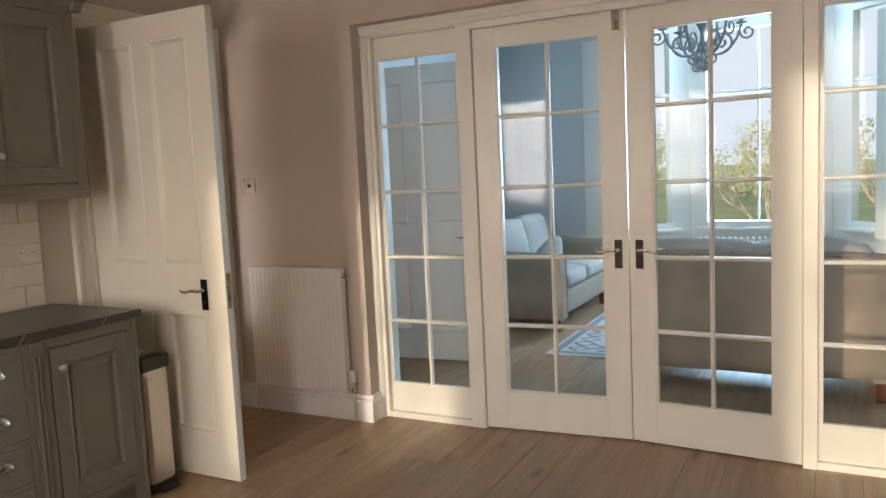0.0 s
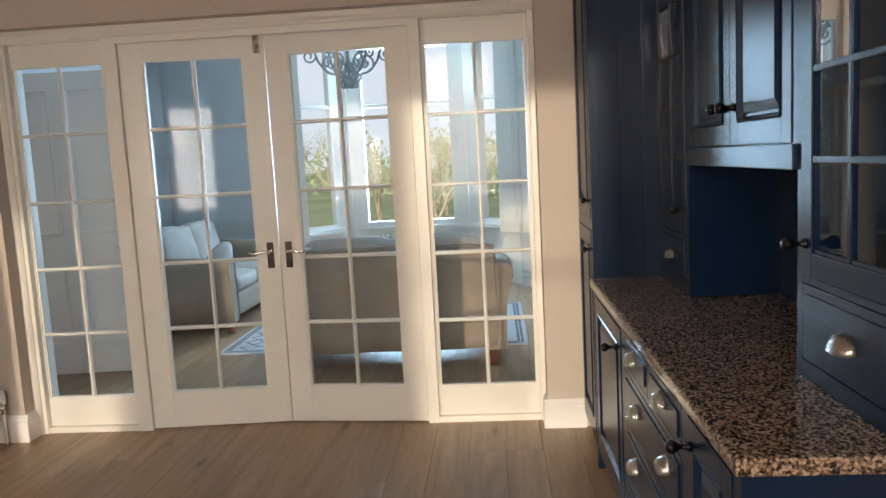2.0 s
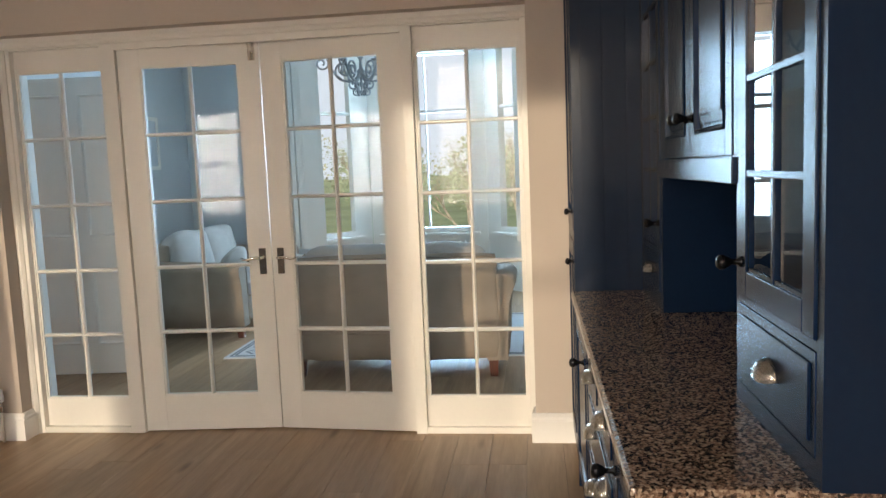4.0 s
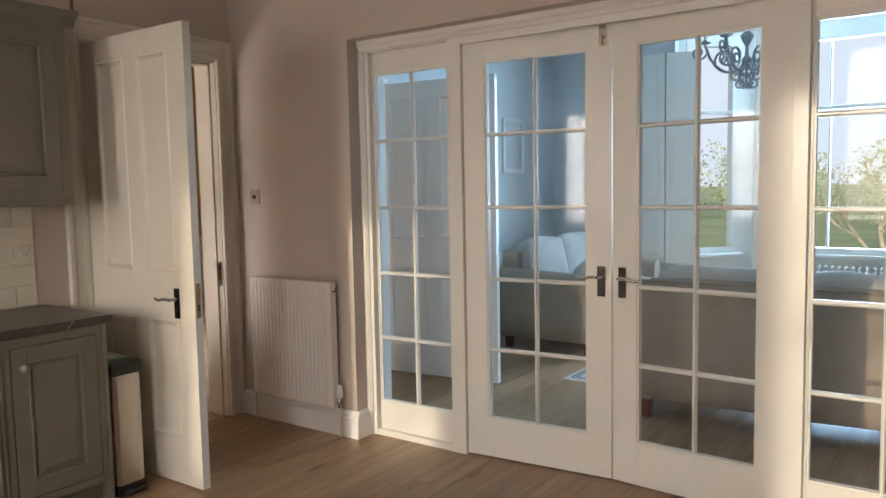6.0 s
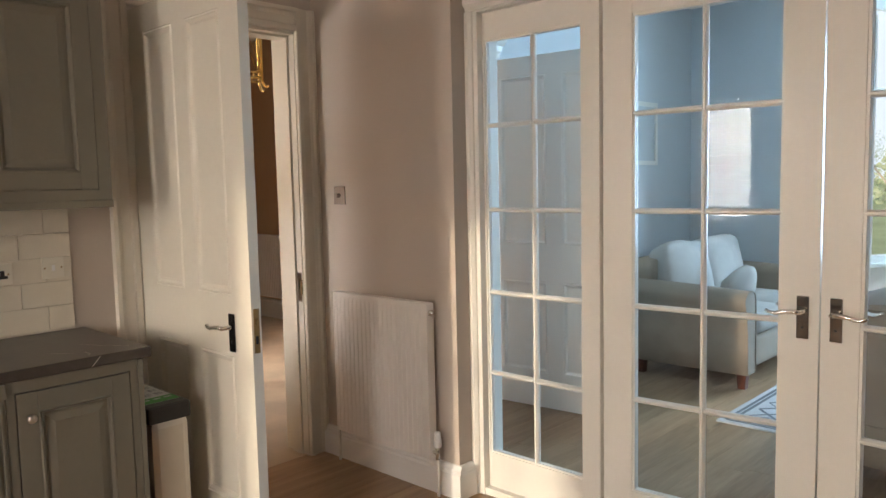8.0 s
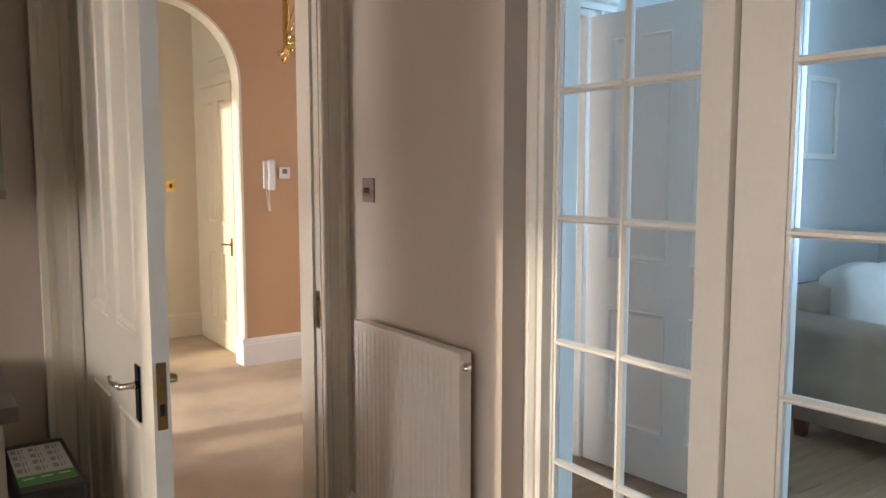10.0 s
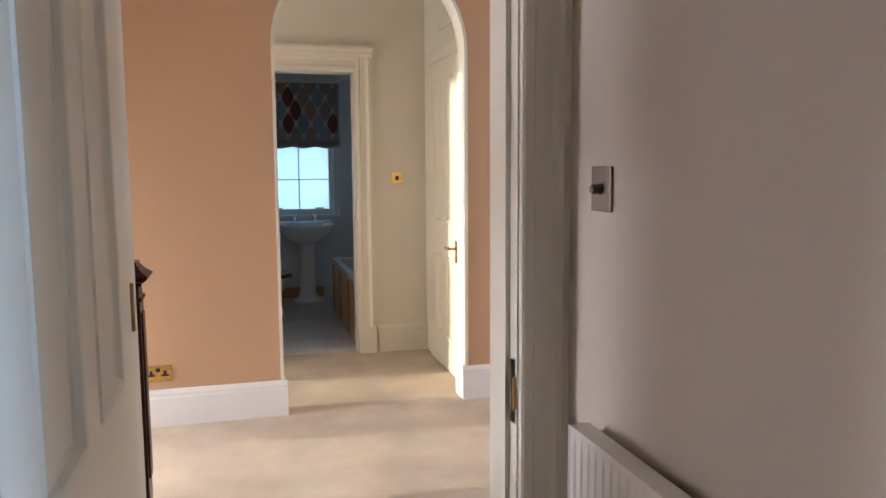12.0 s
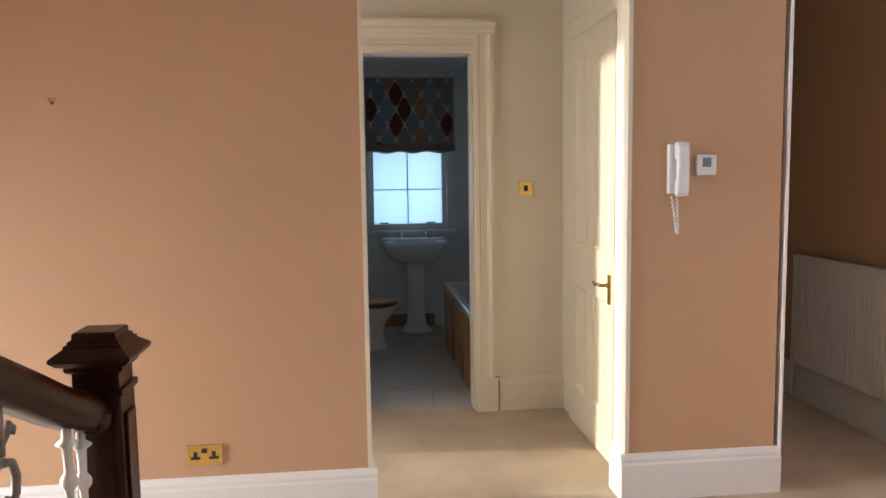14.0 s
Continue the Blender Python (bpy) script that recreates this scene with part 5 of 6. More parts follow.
# tiles behind the worktop
splash = single("splashback", B((KX0, KX0 + 0.003, 0.30, 2.462, 0.906, 1.424)), M_GROUT, "cream glazed wall tiles above the worktop", "tiles")
tile_meshes = {}
for row in range(6):
    z1 = 1.420 - row * 0.1015
    z0 = max(0.908, z1 - 0.1)
    if z1 - z0 < 0.005:
        break
    y, first = 2.460, row % 2 == 0
    while y > 0.52:
        w = 0.1 if first else 0.2
        key = (w, round(z1 - z0, 4))
        if key not in tile_meshes:
            tile_meshes[key] = mesh_of("tile", B((0, w, 0, 0.006, 0, z1 - z0), r=0.0015), M_TILE)
        ob = new("tile", tile_meshes[key])
        ob.parent = splash
        ob.matrix_basis = Matrix(((0, 1, 0, KX0 + 0.003), (1, 0, 0, y - w), (0, 0, 1, z0), (0, 0, 0, 1)))
        y -= w + 0.0025
        first = False

# ---------------------------------------------------------------- navy dresser on the east side: local x runs along world -y
BF = 1.014


def east(y, x=BF):
    return pose(x, y, 0, 0, 0, -90)


def glass_front(parent, x0, x1, z0, z1, rows, y, material):
    f = 0.058
    d = part("glazed_door", B((x0, x0 + f, y - 0.022, y, z0, z1), r=0.002), material, parent)
    part("stile", B((x1 - f, x1, y - 0.022, y, z0, z1), r=0.002), material, d)
    for za, zb in ((z0, z0 + f), (z1 - f, z1)):
        part("rail", B((x0 + f, x1 - f, y - 0.022, y, za, zb), r=0.002), material, d)
    a, b, mid = x0 + f, x1 - f, (x0 + x1) / 2
    zs = [z0 + f] + rows + [z1 - f]
    part("glazing_bar", B((mid - 0.009, mid + 0.009, y - 0.020, y - 0.004, z0 + f, z1 - f), r=0.003), material, d)
    for z in rows:
        part("glazing_bar", B((a, b, y - 0.0205, y - 0.005, z - 0.008, z + 0.008), r=0.003), material, d)
    bm = bmesh.new()
    w = 0.009
    for q in ((a, a + w, z0 + f, z1 - f), (b - w, b, z0 + f, z1 - f), (a + w, b - w, z0 + f, z0 + f + w), (a + w, b - w, z1 - f - w, z1 - f)):
        box(bm, q[0], q[1], y - 0.017, y - 0.008, q[2], q[3])
    part("glazing_bead", bm, material, d)
    for za, zb in zip(zs, zs[1:]):
        for xa, xb in ((a, mid), (mid, b)):
            bm = bmesh.new()
            quad(bm, (xa, y - 0.012, za), (xb, y - 0.012, za), (xb, y - 0.012, zb), (xa, y - 0.012, zb))
            part("pane", bm, M_GLASS, d).visible_shadow = False
    return d


DT = 0.918          # top of the granite
c = thing("tall_cabinet", "tall navy larder cabinet with panelled doors", "cabinet", east(3.74))
part("body", B((0, 0.52, 0.001, 0.62, 0.10, 2.42)), M_BLUE, c)
sp = part("side_panel", B((0.52, 0.54, -0.02, 0.62, 0.0, 2.42), r=0.002), M_BLUE, c)
for k in range(6):
    part("board", B((0.539, 0.544, 0.02 + k * 0.10, 0.114 + k * 0.10, DT + 0.005, 2.41), r=0.002), M_BLUE, sp)
part("face_frame", B((0, 0.035, -0.018, 0, 0.1, 2.42), (0.485, 0.52, -0.018, 0, 0.1, 2.42), (0.035, 0.485, -0.018, 0, 1.135, 1.185), (0.035, 0.485, -0.018, 0, 0.1, 0.14)), M_BLUE, c)
knob(cab_front(c, "door", 0.038, 0.482, 1.188, 2.38, M_BLUE, y=-0.001), 0.445, 1.27, -0.022, M_IRON)
knob(cab_front(c, "door", 0.038, 0.482, 0.143, 1.132, M_BLUE, y=-0.001), 0.445, 1.04, -0.022, M_IRON)
part("plinth", B((0, 0.52, 0.03, 0.05, 0, 0.1)), M_BLUE, c)
bm = bmesh.new()
extrude_profile(bm, CORN, (-0.03, -0.018, 2.40), (0.60, -0.018, 2.40), (0, 0, 1), (0, -1, 0))
extrude_profile(bm, CORN, (0.54, -0.06, 2.40), (0.54, 0.34, 2.40), (0, 0, 1), (1, 0, 0))
part("cornice", bm, M_BLUE, c)

c = thing("base_cabinet", "navy base cabinet with a panelled door and black knob", "cabinet", east(3.198))
part("body", B((0, 0.755, 0.001, 0.60, 0.10, 0.878)), M_BLUE, c)
part("face_frame", B((0, 0.05, -0.018, 0, 0.1, 0.878), (0.715, 0.755, -0.018, 0, 0.1, 0.878), (0.05, 0.715, -0.018, 0, 0.845, 0.878), (0.05, 0.715, -0.018, 0, 0.1, 0.14)), M_BLUE, c)
knob(cab_front(c, "door", 0.055, 0.710, 0.144, 0.840, M_BLUE, y=-0.001), 0.62, 0.752, -0.022, M_IRON, long=True)
part("plinth", B((0, 0.755, 0.05, 0.07, 0, 0.1)), M_BLUE, c)

c = thing("drawer_unit", "navy drawer unit with silver cup handles", "cabinet", east(2.442))
part("body", B((0, 0.885, 0.001, 0.60, 0.10, 0.878)), M_BLUE, c)
part("face_frame", B((0, 0.03, -0.018, 0, 0.1, 0.878), (0.855, 0.885, -0.018, 0, 0.1, 0.878), (0.03, 0.855, -0.018, 0, 0.855, 0.878), (0.03, 0.855, -0.018, 0, 0.1, 0.13), (0.03, 0.855, -0.018, 0, 0.715, 0.735), (0.03, 0.855, -0.018, 0, 0.515, 0.535), (0.03, 0.855, -0.018, 0, 0.315, 0.335), (0.43, 0.455, -0.018, 0, 0.735, 0.855)), M_BLUE, c)
for x0, x1 in ((0.033, 0.427), (0.458, 0.852)):
    cup_handle(drawer_front(c, x0, x1, 0.738, 0.852, M_BLUE, y=-0.001), (x0 + x1) / 2, 0.808, -0.022)
for z0, z1 in ((0.538, 0.712), (0.338, 0.512), (0.133, 0.312)):
    d = drawer_front(c, 0.033, 0.852, z0, z1, M_BLUE, y=-0.001)
    for x in (0.27, 0.70) if z0 > 0.5 else (0.24, 0.65):
        cup_handle(d, x, (z0 + z1) / 2 + 0.015, -0.022)
part("plinth", B((0, 0.885, 0.05, 0.07, 0, 0.1)), M_BLUE, c)

c = thing("base_cabinet", "navy base cabinet with a panelled door and black knob", "cabinet", east(1.556))
part("body", B((0, 0.405, 0.001, 0.60, 0.10, 0.878)), M_BLUE, c)
part("end_panel", B((0.405, 0.428, -0.02, 0.60, 0.0, 0.878), r=0.002), M_BLUE, c)
part("face_frame", B((0, 0.03, -0.018, 0, 0.1, 0.878), (0.375, 0.405, -0.018, 0, 0.1, 0.878), (0.03, 0.375, -0.018, 0, 0.855, 0.878), (0.03, 0.375, -0.018, 0, 0.1, 0.13)), M_BLUE, c)
knob(cab_front(c, "door", 0.033, 0.372, 0.133, 0.852, M_BLUE, y=-0.001), 0.062, 0.785, -0.022, M_IRON, long=True)
part("plinth", B((0, 0.405, 0.05, 0.07, 0, 0.1)), M_BLUE, c)

single("granite_worktop", B((0.975, 1.648, 1.098, 3.198, 0.880, DT), r=0.010), M_GRANITE, "polished brown and black granite worktop on the navy cabinets", "worktop")

XF = 1.308


def upper(y):
    return pose(XF, y, 0, 0, 0, -90)




def dresser_cabinet(y, W, label):
    """A glazed cupboard over one drawer, standing on the granite, its knob on the niche side."""
    c = thing("dresser_cabinet", label, "cabinet", upper(y))
    part("back_panel", B((0, W, 0.30, 0.325, DT + 0.002, 2.42)), M_BLUE, c)
    for xa in (0, W - 0.018):
        part("side_panel", B((xa, xa + 0.018, 0.0, 0.30, DT + 0.002, 2.42)), M_BLUE, c)
    part("base_panel", B((0.018, W - 0.018, 0, 0.30, DT + 0.002, 0.95)), M_BLUE, c)
    part("shelf", B((0.018, W - 0.018, 0, 0.30, 1.165, 1.185)), M_BLUE, c)
    for z in (1.60, 2.0):
        part("shelf", B((0.018, W - 0.018, 0.03, 0.30, z, z + 0.016), r=0.002), M_BLUE, c)
    part("face_frame", B((0, 0.03, -0.018, 0, DT + 0.002, 2.42), (W - 0.03, W, -0.018, 0, DT + 0.002, 2.42), (0.03, W - 0.03, -0.018, 0, 1.155, 1.172), (0.03, W - 0.03, -0.018, 0, DT + 0.002, 0.965), (0.03, W - 0.03, -0.018, 0, 2.36, 2.42)), M_BLUE, c)
    d = glass_front(c, 0.033, W - 0.033, 1.175, 2.357, [1.45, 1.656, 1.865, 2.075], -0.001, M_BLUE)
    cup_handle(drawer_front(c, 0.033, W - 0.033, 0.968, 1.152, M_BLUE, y=-0.001), W / 2, 1.062, -0.022, w=0.048)
    return d


W = 0.545
knob(dresser_cabinet(3.192, W, "navy glazed dresser cabinet beside the tall larder, standing on the granite"), W - 0.062, 1.252, -0.022, M_IRON, long=True)
knob(dresser_cabinet(1.622, 0.54, "navy glazed dresser cabinet with a drawer and silver cup handle"), 0.062, 1.252, -0.022, M_IRON, long=True)

c = thing("wall_cabinet", "navy wall cabinet with two panelled doors over an open niche", "cabinet", upper(2.646))
W = 1.022
part("body", B((0, W, 0.0, 0.325, 1.475, 2.42)), M_BLUE, c)
part("niche_back", B((0, W, 0.318, 0.327, DT + 0.002, 1.475)), M_BLUE, c)
part("bottom_rail", B((-0.0, W, -0.030, 0.10, 1.425, 1.488), r=0.003), M_BLUE, c)
part("face_frame", B((0, 0.03, -0.018, 0, 1.488, 2.42), (W - 0.03, W, -0.018, 0, 1.488, 2.42), (0.03, W - 0.03, -0.018, 0, 2.36, 2.42)), M_BLUE, c)
for a, b, kx in ((0.033, W / 2 - 0.002, W / 2 - 0.045), (W / 2 + 0.002, W - 0.033, W / 2 + 0.045)):
    knob(cab_front(c, "door", a, b, 1.492, 2.357, M_BLUE, y=-0.001), kx, 1.605, -0.022, M_IRON, long=True)

bm = bmesh.new()
extrude_profile(bm, CORN, (XF, 3.19, 2.42), (XF, 1.05, 2.42), (0, 0, 1), (-1, 0, 0))
box(bm, XF, 1.645, 1.082, 3.19, 2.421, 2.48)
single("dresser_cornice", bm, M_BLUE, "navy moulded cornice along the top of the dresser", "cornice")


# ---------------------------------------------------------------- waste bin
def waste_bin():
    b = thing("pedal_bin", "steel pedal bin with black lid and green leaflet on top", "bin", pose(-2.835, 2.572, 0))
    part("body", B((-0.215, 0.215, -0.080, 0.080, 0.02, 0.60), r=0.03), M_STEEL, b)
    part("base", B((-0.218, 0.218, -0.083, 0.083, 0.0, 0.05), r=0.012), M_BLACK, b)
    part("lid", B((-0.222, 0.222, -0.088, 0.088, 0.592, 0.660), r=0.014), M_BLACK, b)
    part("pedal", B((0.19, 0.265, -0.05, 0.05, 0.008, 0.028), r=0.006), M_BLACK, b)
    leaf = part("leaflet", B((-0.17, 0.16, -0.072, 0.072, 0.6604, 0.6614)), M_CARD, b, "printed white and green leaflet")
    part("header", B((0.085, 0.16, -0.072, 0.072, 0.6615, 0.6619)), M_GREEN, leaf)
    bm = bmesh.new()
    for i in range(4):
        for j in range(3):
            x, y = -0.155 + i * 0.058, -0.066 + j * 0.046
            box(bm, x, x + 0.034, y, y + 0.014, 0.6615, 0.6618)
            box(bm, x, x + 0.040, y + 0.019, y + 0.023, 0.6615, 0.6618)
            box(bm, x, x + 0.030, y + 0.028, y + 0.031, 0.6615, 0.6618)
    part("print", bm, M_GREYINK, leaf)
    bm = bmesh.new()
    for j in range(3):
        box(bm, 0.105, 0.118, -0.06 + j * 0.045, -0.03 + j * 0.045, 0.662, 0.6622)
    part("print", bm, M_CARD, leaf)


waste_bin()


# ---------------------------------------------------------------- living room
def soft_box(x0, x1, y0, y1, z0, z1, r, puff=0.0, seed=1):
    """A padded block with full rounded edges and faces that swell a little."""
    bm = bmesh.new()
    box(bm, x0, x1, y0, y1, z0, z1)
    bmesh.ops.subdivide_edges(bm, edges=bm.edges[:], cuts=7, use_grid_fill=True)
    cx, cy, cz = (x0 + x1) / 2, (y0 + y1) / 2, (z0 + z1) / 2
    hx, hy, hz = (x1 - x0) / 2, (y1 - y0) / 2, (z1 - z0) / 2
    for v in bm.verts:
        p = Vector((v.co.x - cx, v.co.y - cy, v.co.z - cz))
        q = Vector((max(-hx + r, min(hx - r, p.x)), max(-hy + r, min(hy - r, p.y)), max(-hz + r, min(hz - r, p.z))))
        d = p - q
        if d.length > 1e-6:
            q = q + d.normalized() * r if d.length > r * 0.2 or True else p
        u, w, t = p.x / hx, p.y / hy, p.z / hz
        k = puff
        q.x += k * u * (1 - w * w) * (1 - t * t)
        q.y += k * w * (1 - u * u) * (1 - t * t)
        q.z += k * t * (1 - u * u) * (1 - w * w)
        s = noise.noise(Vector((q.x * 3 + seed, q.y * 3, q.z * 3))) * 0.012
        v.co = Vector((cx, cy, cz)) + q * (1 + s / max(0.15, q.length))
    for f in bm.faces:
        f.smooth = True
    return bm


def sofa(name, label, w, at, group, seats=2, back=0.47):
    """x the width, front towards -y, back at y = 0.46."""
    s = thing(name, label, "sofa", at, group=group)
    hw, yb, yf = w / 2, 0.46, -0.46
    part("base", soft_box(-hw + 0.12, hw - 0.12, yf + 0.03, yb - 0.02, 0.13, 0.36, 0.03), M_SOFA, s)
    b = soft_box(-hw + 0.10, hw - 0.10, yb - 0.20, yb, 0.13, 0.885, 0.05, 0.01, 3)
    br = part("backrest", b, M_SOFA, s)
    bm = bmesh.new()
    tube(bm, [(-hw + 0.11, yb + 0.002, 0.335), (0, yb + 0.010, 0.335), (hw - 0.11, yb + 0.002, 0.335)], 0.005, 6)
    tube(bm, [(-hw + 0.13, yb - 0.005, 0.872), (0, yb + 0.004, 0.878), (hw - 0.13, yb - 0.005, 0.872)], 0.005, 6)
    part("piping", bm, M_SOFA, br)
    for sx in (-1, 1):
        xo = sx * (hw - 0.10)
        face = [(-0.085, 0.12), (-0.080, 0.40), (-0.072, 0.62), (-0.060, 0.665), (-0.030, 0.695), (0.030, 0.705), (0.085, 0.690), (0.118, 0.655), (0.122, 0.615), (0.104, 0.575), (0.080, 0.50), (0.066, 0.35), (0.060, 0.12)]
        bm = bmesh.new()
        rows = []
        for yy, inset in ((yf, 0.012), (yf + 0.012, 0.0), (0.0, -0.004), (yb - 0.03, 0.0)):
            lift = 0.035 * (yy - yf) / 0.92
            rows.append([bm.verts.new((xo + sx * (px - inset * (1 if px > 0 else -1)), yy, pz + (lift - inset) * (pz > 0.3))) for px, pz in face])
        for p, q in zip(rows, rows[1:]):
            for i in range(len(face)):
                bm.faces.new((p[i], p[(i + 1) % len(face)], q[(i + 1) % len(face)], q[i])).smooth = True
        bm.faces.new(rows[0])
        bm.faces.new(rows[-1][::-1])
        a = part("armrest", bm, M_SOFA, s)
        bm = bmesh.new()
        tube(bm, [(xo + sx * px * 0.97, yf - 0.001, pz) for px, pz in face], 0.005, 6)
        part("piping", bm, M_SOFA, a)
    sw = (w - 0.40) / seats
    for k in range(seats):
        x0 = -hw + 0.20 + k * sw
        part("seat_cushion", soft_box(x0 + 0.004, x0 + sw - 0.004, yf + 0.01, yb - 0.20, 0.36, 0.52, 0.05, 0.02, k), M_CUSH, s)
        bm = soft_box(x0 - 0.01, x0 + sw + 0.01, -0.10, 0.10, 0, back, 0.055, 0.035, k + 9)
        for v in bm.verts:
            u = (v.co.x - x0 - sw / 2) / sw * 2
            v.co.z += (0.012 * abs(u) ** 3 + 0.018 * noise.noise(Vector((v.co.x * 4, k, 0.3)))) * (v.co.z / back)
        bm.transform(pose(0, 0.19, 0.49, -14))
        part("back_cushion", bm, M_CUSH, s)
    for x in (-hw + 0.14, hw - 0.14):
        for y in (yf + 0.07, yb - 0.07):
            bm = bmesh.new()
            t = bmesh.new()
            box(t, x - 0.035, x + 0.035, y - 0.035, y + 0.035, 0.0, 0.135, r=0.004)
            for v in t.verts:
                k = 0.78 + 0.22 * v.co.z / 0.135
                v.co.x, v.co.y = x + (v.co.x - x) * k, y + (v.co.y - y) * k
            join(bm, t)
            part("leg", bm, M_LEG, s, "brown wooden leg")
    return s


s1 = sofa("sofa", "taupe velvet sofa with pale back cushions and brown wooden feet", 1.72, pose(-2.31, 7.15, 0, 0, 0, 90), "living room sofas", back=0.47)
s2 = sofa("sofa", "taupe velvet sofa standing with its back to the glazed doors", 1.70, pose(-0.205, 5.47, 0, 0, 0, 180), "living room sofas", back=0.44)
bm = soft_box(-0.16, 0.16, -0.05, 0.05, -0.13, 0.13, 0.045, 0.04, 21)
single("scatter_cushion", bm, M_CUSH, "pale grey cushion on the sofa seat", "cushion", at=pose(-2.20, 7.02, 0.625, 18, -24, 70))


def rug():
    x0, x1, y0, y1 = -1.76, 0.78, 5.62, 7.35
    r = single("rug", B((x0, x1, y0, y1, 0.0, 0.012), r=0.004), M_RUG, "pale grey rug with a dark trellis pattern on the oak floor", "rug")
    bm = bmesh.new()
    rng = random.Random(3)
    s = 0.17
    w = 0.011
    z = 0.0128

    def strip(a, b, ww):
        d = Vector((b[0] - a[0], b[1] - a[1], 0)).normalized()
        n = Vector((-d.y, d.x, 0)) * ww
        quad(bm, (a[0] - n.x, a[1] - n.y, z), (b[0] - n.x, b[1] - n.y, z), (b[0] + n.x, b[1] + n.y, z), (a[0] + n.x, a[1] + n.y, z))

    nx, ny = int((x1 - x0 - 0.16) / s), int((y1 - y0 - 0.16) / s)
    for i in range(nx):
        for j in range(ny):
            cx, cy = x0 + 0.12 + (i + 0.5) * s, y0 + 0.12 + (j + 0.5) * s
            for a, b in (((-0.5, 0), (0, 0.5)), ((0, 0.5), (0.5, 0)), ((0.5, 0), (0, -0.5)), ((0, -0.5), (-0.5, 0))):
                if rng.random() < 0.86:
                    strip((cx + a[0] * s, cy + a[1] * s), (cx + b[0] * s, cy + b[1] * s), w * rng.uniform(0.5, 1.2))
            if rng.random() < 0.6:
                strip((cx - 0.03, cy - 0.02), (cx + 0.03, cy + 0.025), w * 0.8)
    for k in (0.045, 0.075):
        strip((x0 + k, y0 + k), (x1 - k, y0 + k), w)
        strip((x0 + k, y1 - k), (x1 - k, y1 - k), w)
        strip((x0 + k, y0 + k), (x0 + k, y1 - k), w)
        strip((x1 - k, y0 + k), (x1 - k, y1 - k), w)
    part("woven_pattern", bm, M_RUGP, r)


rug()


def chandelier():
    c = thing("chandelier", "dark wrought iron chandelier with scrolled arms hanging in the living room", "chandelier", pose(-0.70, 6.6, 2.27))
    bm = bmesh.new()
    lathe(bm, [(0.004, -0.10), (0.014, -0.08), (0.006, -0.05), (0.010, -0.02), (0.016, -0.005), (0.022, 0.01), (0.010, 0.03), (0.014, 0.06), (0.035, 0.09), (0.040, 0.12), (0.016, 0.15), (0.012, 0.22), (0.030, 0.25), (0.045, 0.28), (0.050, 0.30), (0.020, 0.33), (0.010, 0.36), (0.010, 0.46), (0.022, 0.48), (0.008, 0.51)], n=14)
    part("stem", bm, M_CHAND, c)
    bm = bmesh.new()
    cyl(bm, (0, 0, 0.50), (0, 0, H - 2.27 - 0.03), 0.006, n=8)
    lathe(bm, [(0.05, 0), (0.055, 0.01), (0.03, 0.03)], (0, 0, H - 2.27 - 0.031), n=16)
    part("ceiling_rod", bm, M_CHAND, c)

    def scroll(cx, cz, r, a0, turns, n=22, shrink=0.75):
        return [(cx + r * (1 - shrink * k / n) * math.cos(a0 + turns * 2 * math.pi * k / n), cz + r * (1 - shrink * k / n) * math.sin(a0 + turns * 2 * math.pi * k / n)) for k in range(n + 1)]

    for i in range(6):
        a = 2 * math.pi * (i + 0.25) / 6
        ca, sa = math.cos(a), math.sin(a)

        def put(pts):
            return [(x * ca, x * sa, z) for x, z in pts]

        arm = bmesh.new()
        main = [(0.02, 0.10), (0.05, 0.055), (0.10, 0.03), (0.16, 0.04), (0.22, 0.085), (0.265, 0.15), (0.285, 0.21), (0.30, 0.25)]
        tube(arm, put(main), 0.011, 7)
        tube(arm, put(scroll(0.150, 0.130, 0.090, -math.pi / 2, 1.35)), 0.010, 7)
        tube(arm, put(scroll(0.345, 0.195, 0.060, math.pi * 0.95, 1.2)), 0.009, 6)
        tube(arm, put(scroll(0.070, 0.0, 0.045, math.pi / 2, -1.2)), 0.009, 6)
        tube(arm, put(scroll(0.045, -0.065, 0.035, math.pi / 2, -1.25)), 0.008, 6)
        ap = part("arm", arm, M_CHAND, c)
        bm = bmesh.new()
        lathe(bm, [(0.008, 0), (0.040, 0.012), (0.046, 0.022), (0.016, 0.024), (0.014, 0.040)], (0.30 * ca, 0.30 * sa, 0.25), n=12)
        part("drip_pan", bm, M_CHAND, ap)
        bm = bmesh.new()
        lathe(bm, [(0.012, 0), (0.012, 0.085), (0.006, 0.088), (0.013, 0.105), (0.011, 0.125), (0.002, 0.150)], (0.30 * ca, 0.30 * sa, 0.29), n=10)
        part("candle", bm, M_CANDLE, ap)


chandelier()
pic = thing("picture", "small framed picture on the living room wall", "picture", pose(KX0, 7.42, 1.60))
part("frame", B((0, 0.022, -0.21, -0.17, 0, 0.56), (0, 0.022, 0.17, 0.21, 0, 0.56), (0, 0.022, -0.17, 0.17, 0, 0.04), (0, 0.022, -0.17, 0.17, 0.52, 0.56), r=0.003), M_WHITE, pic)
part("print", B((0, 0.010, -0.17, 0.17, 0.04, 0.52)), M_LR, pic)


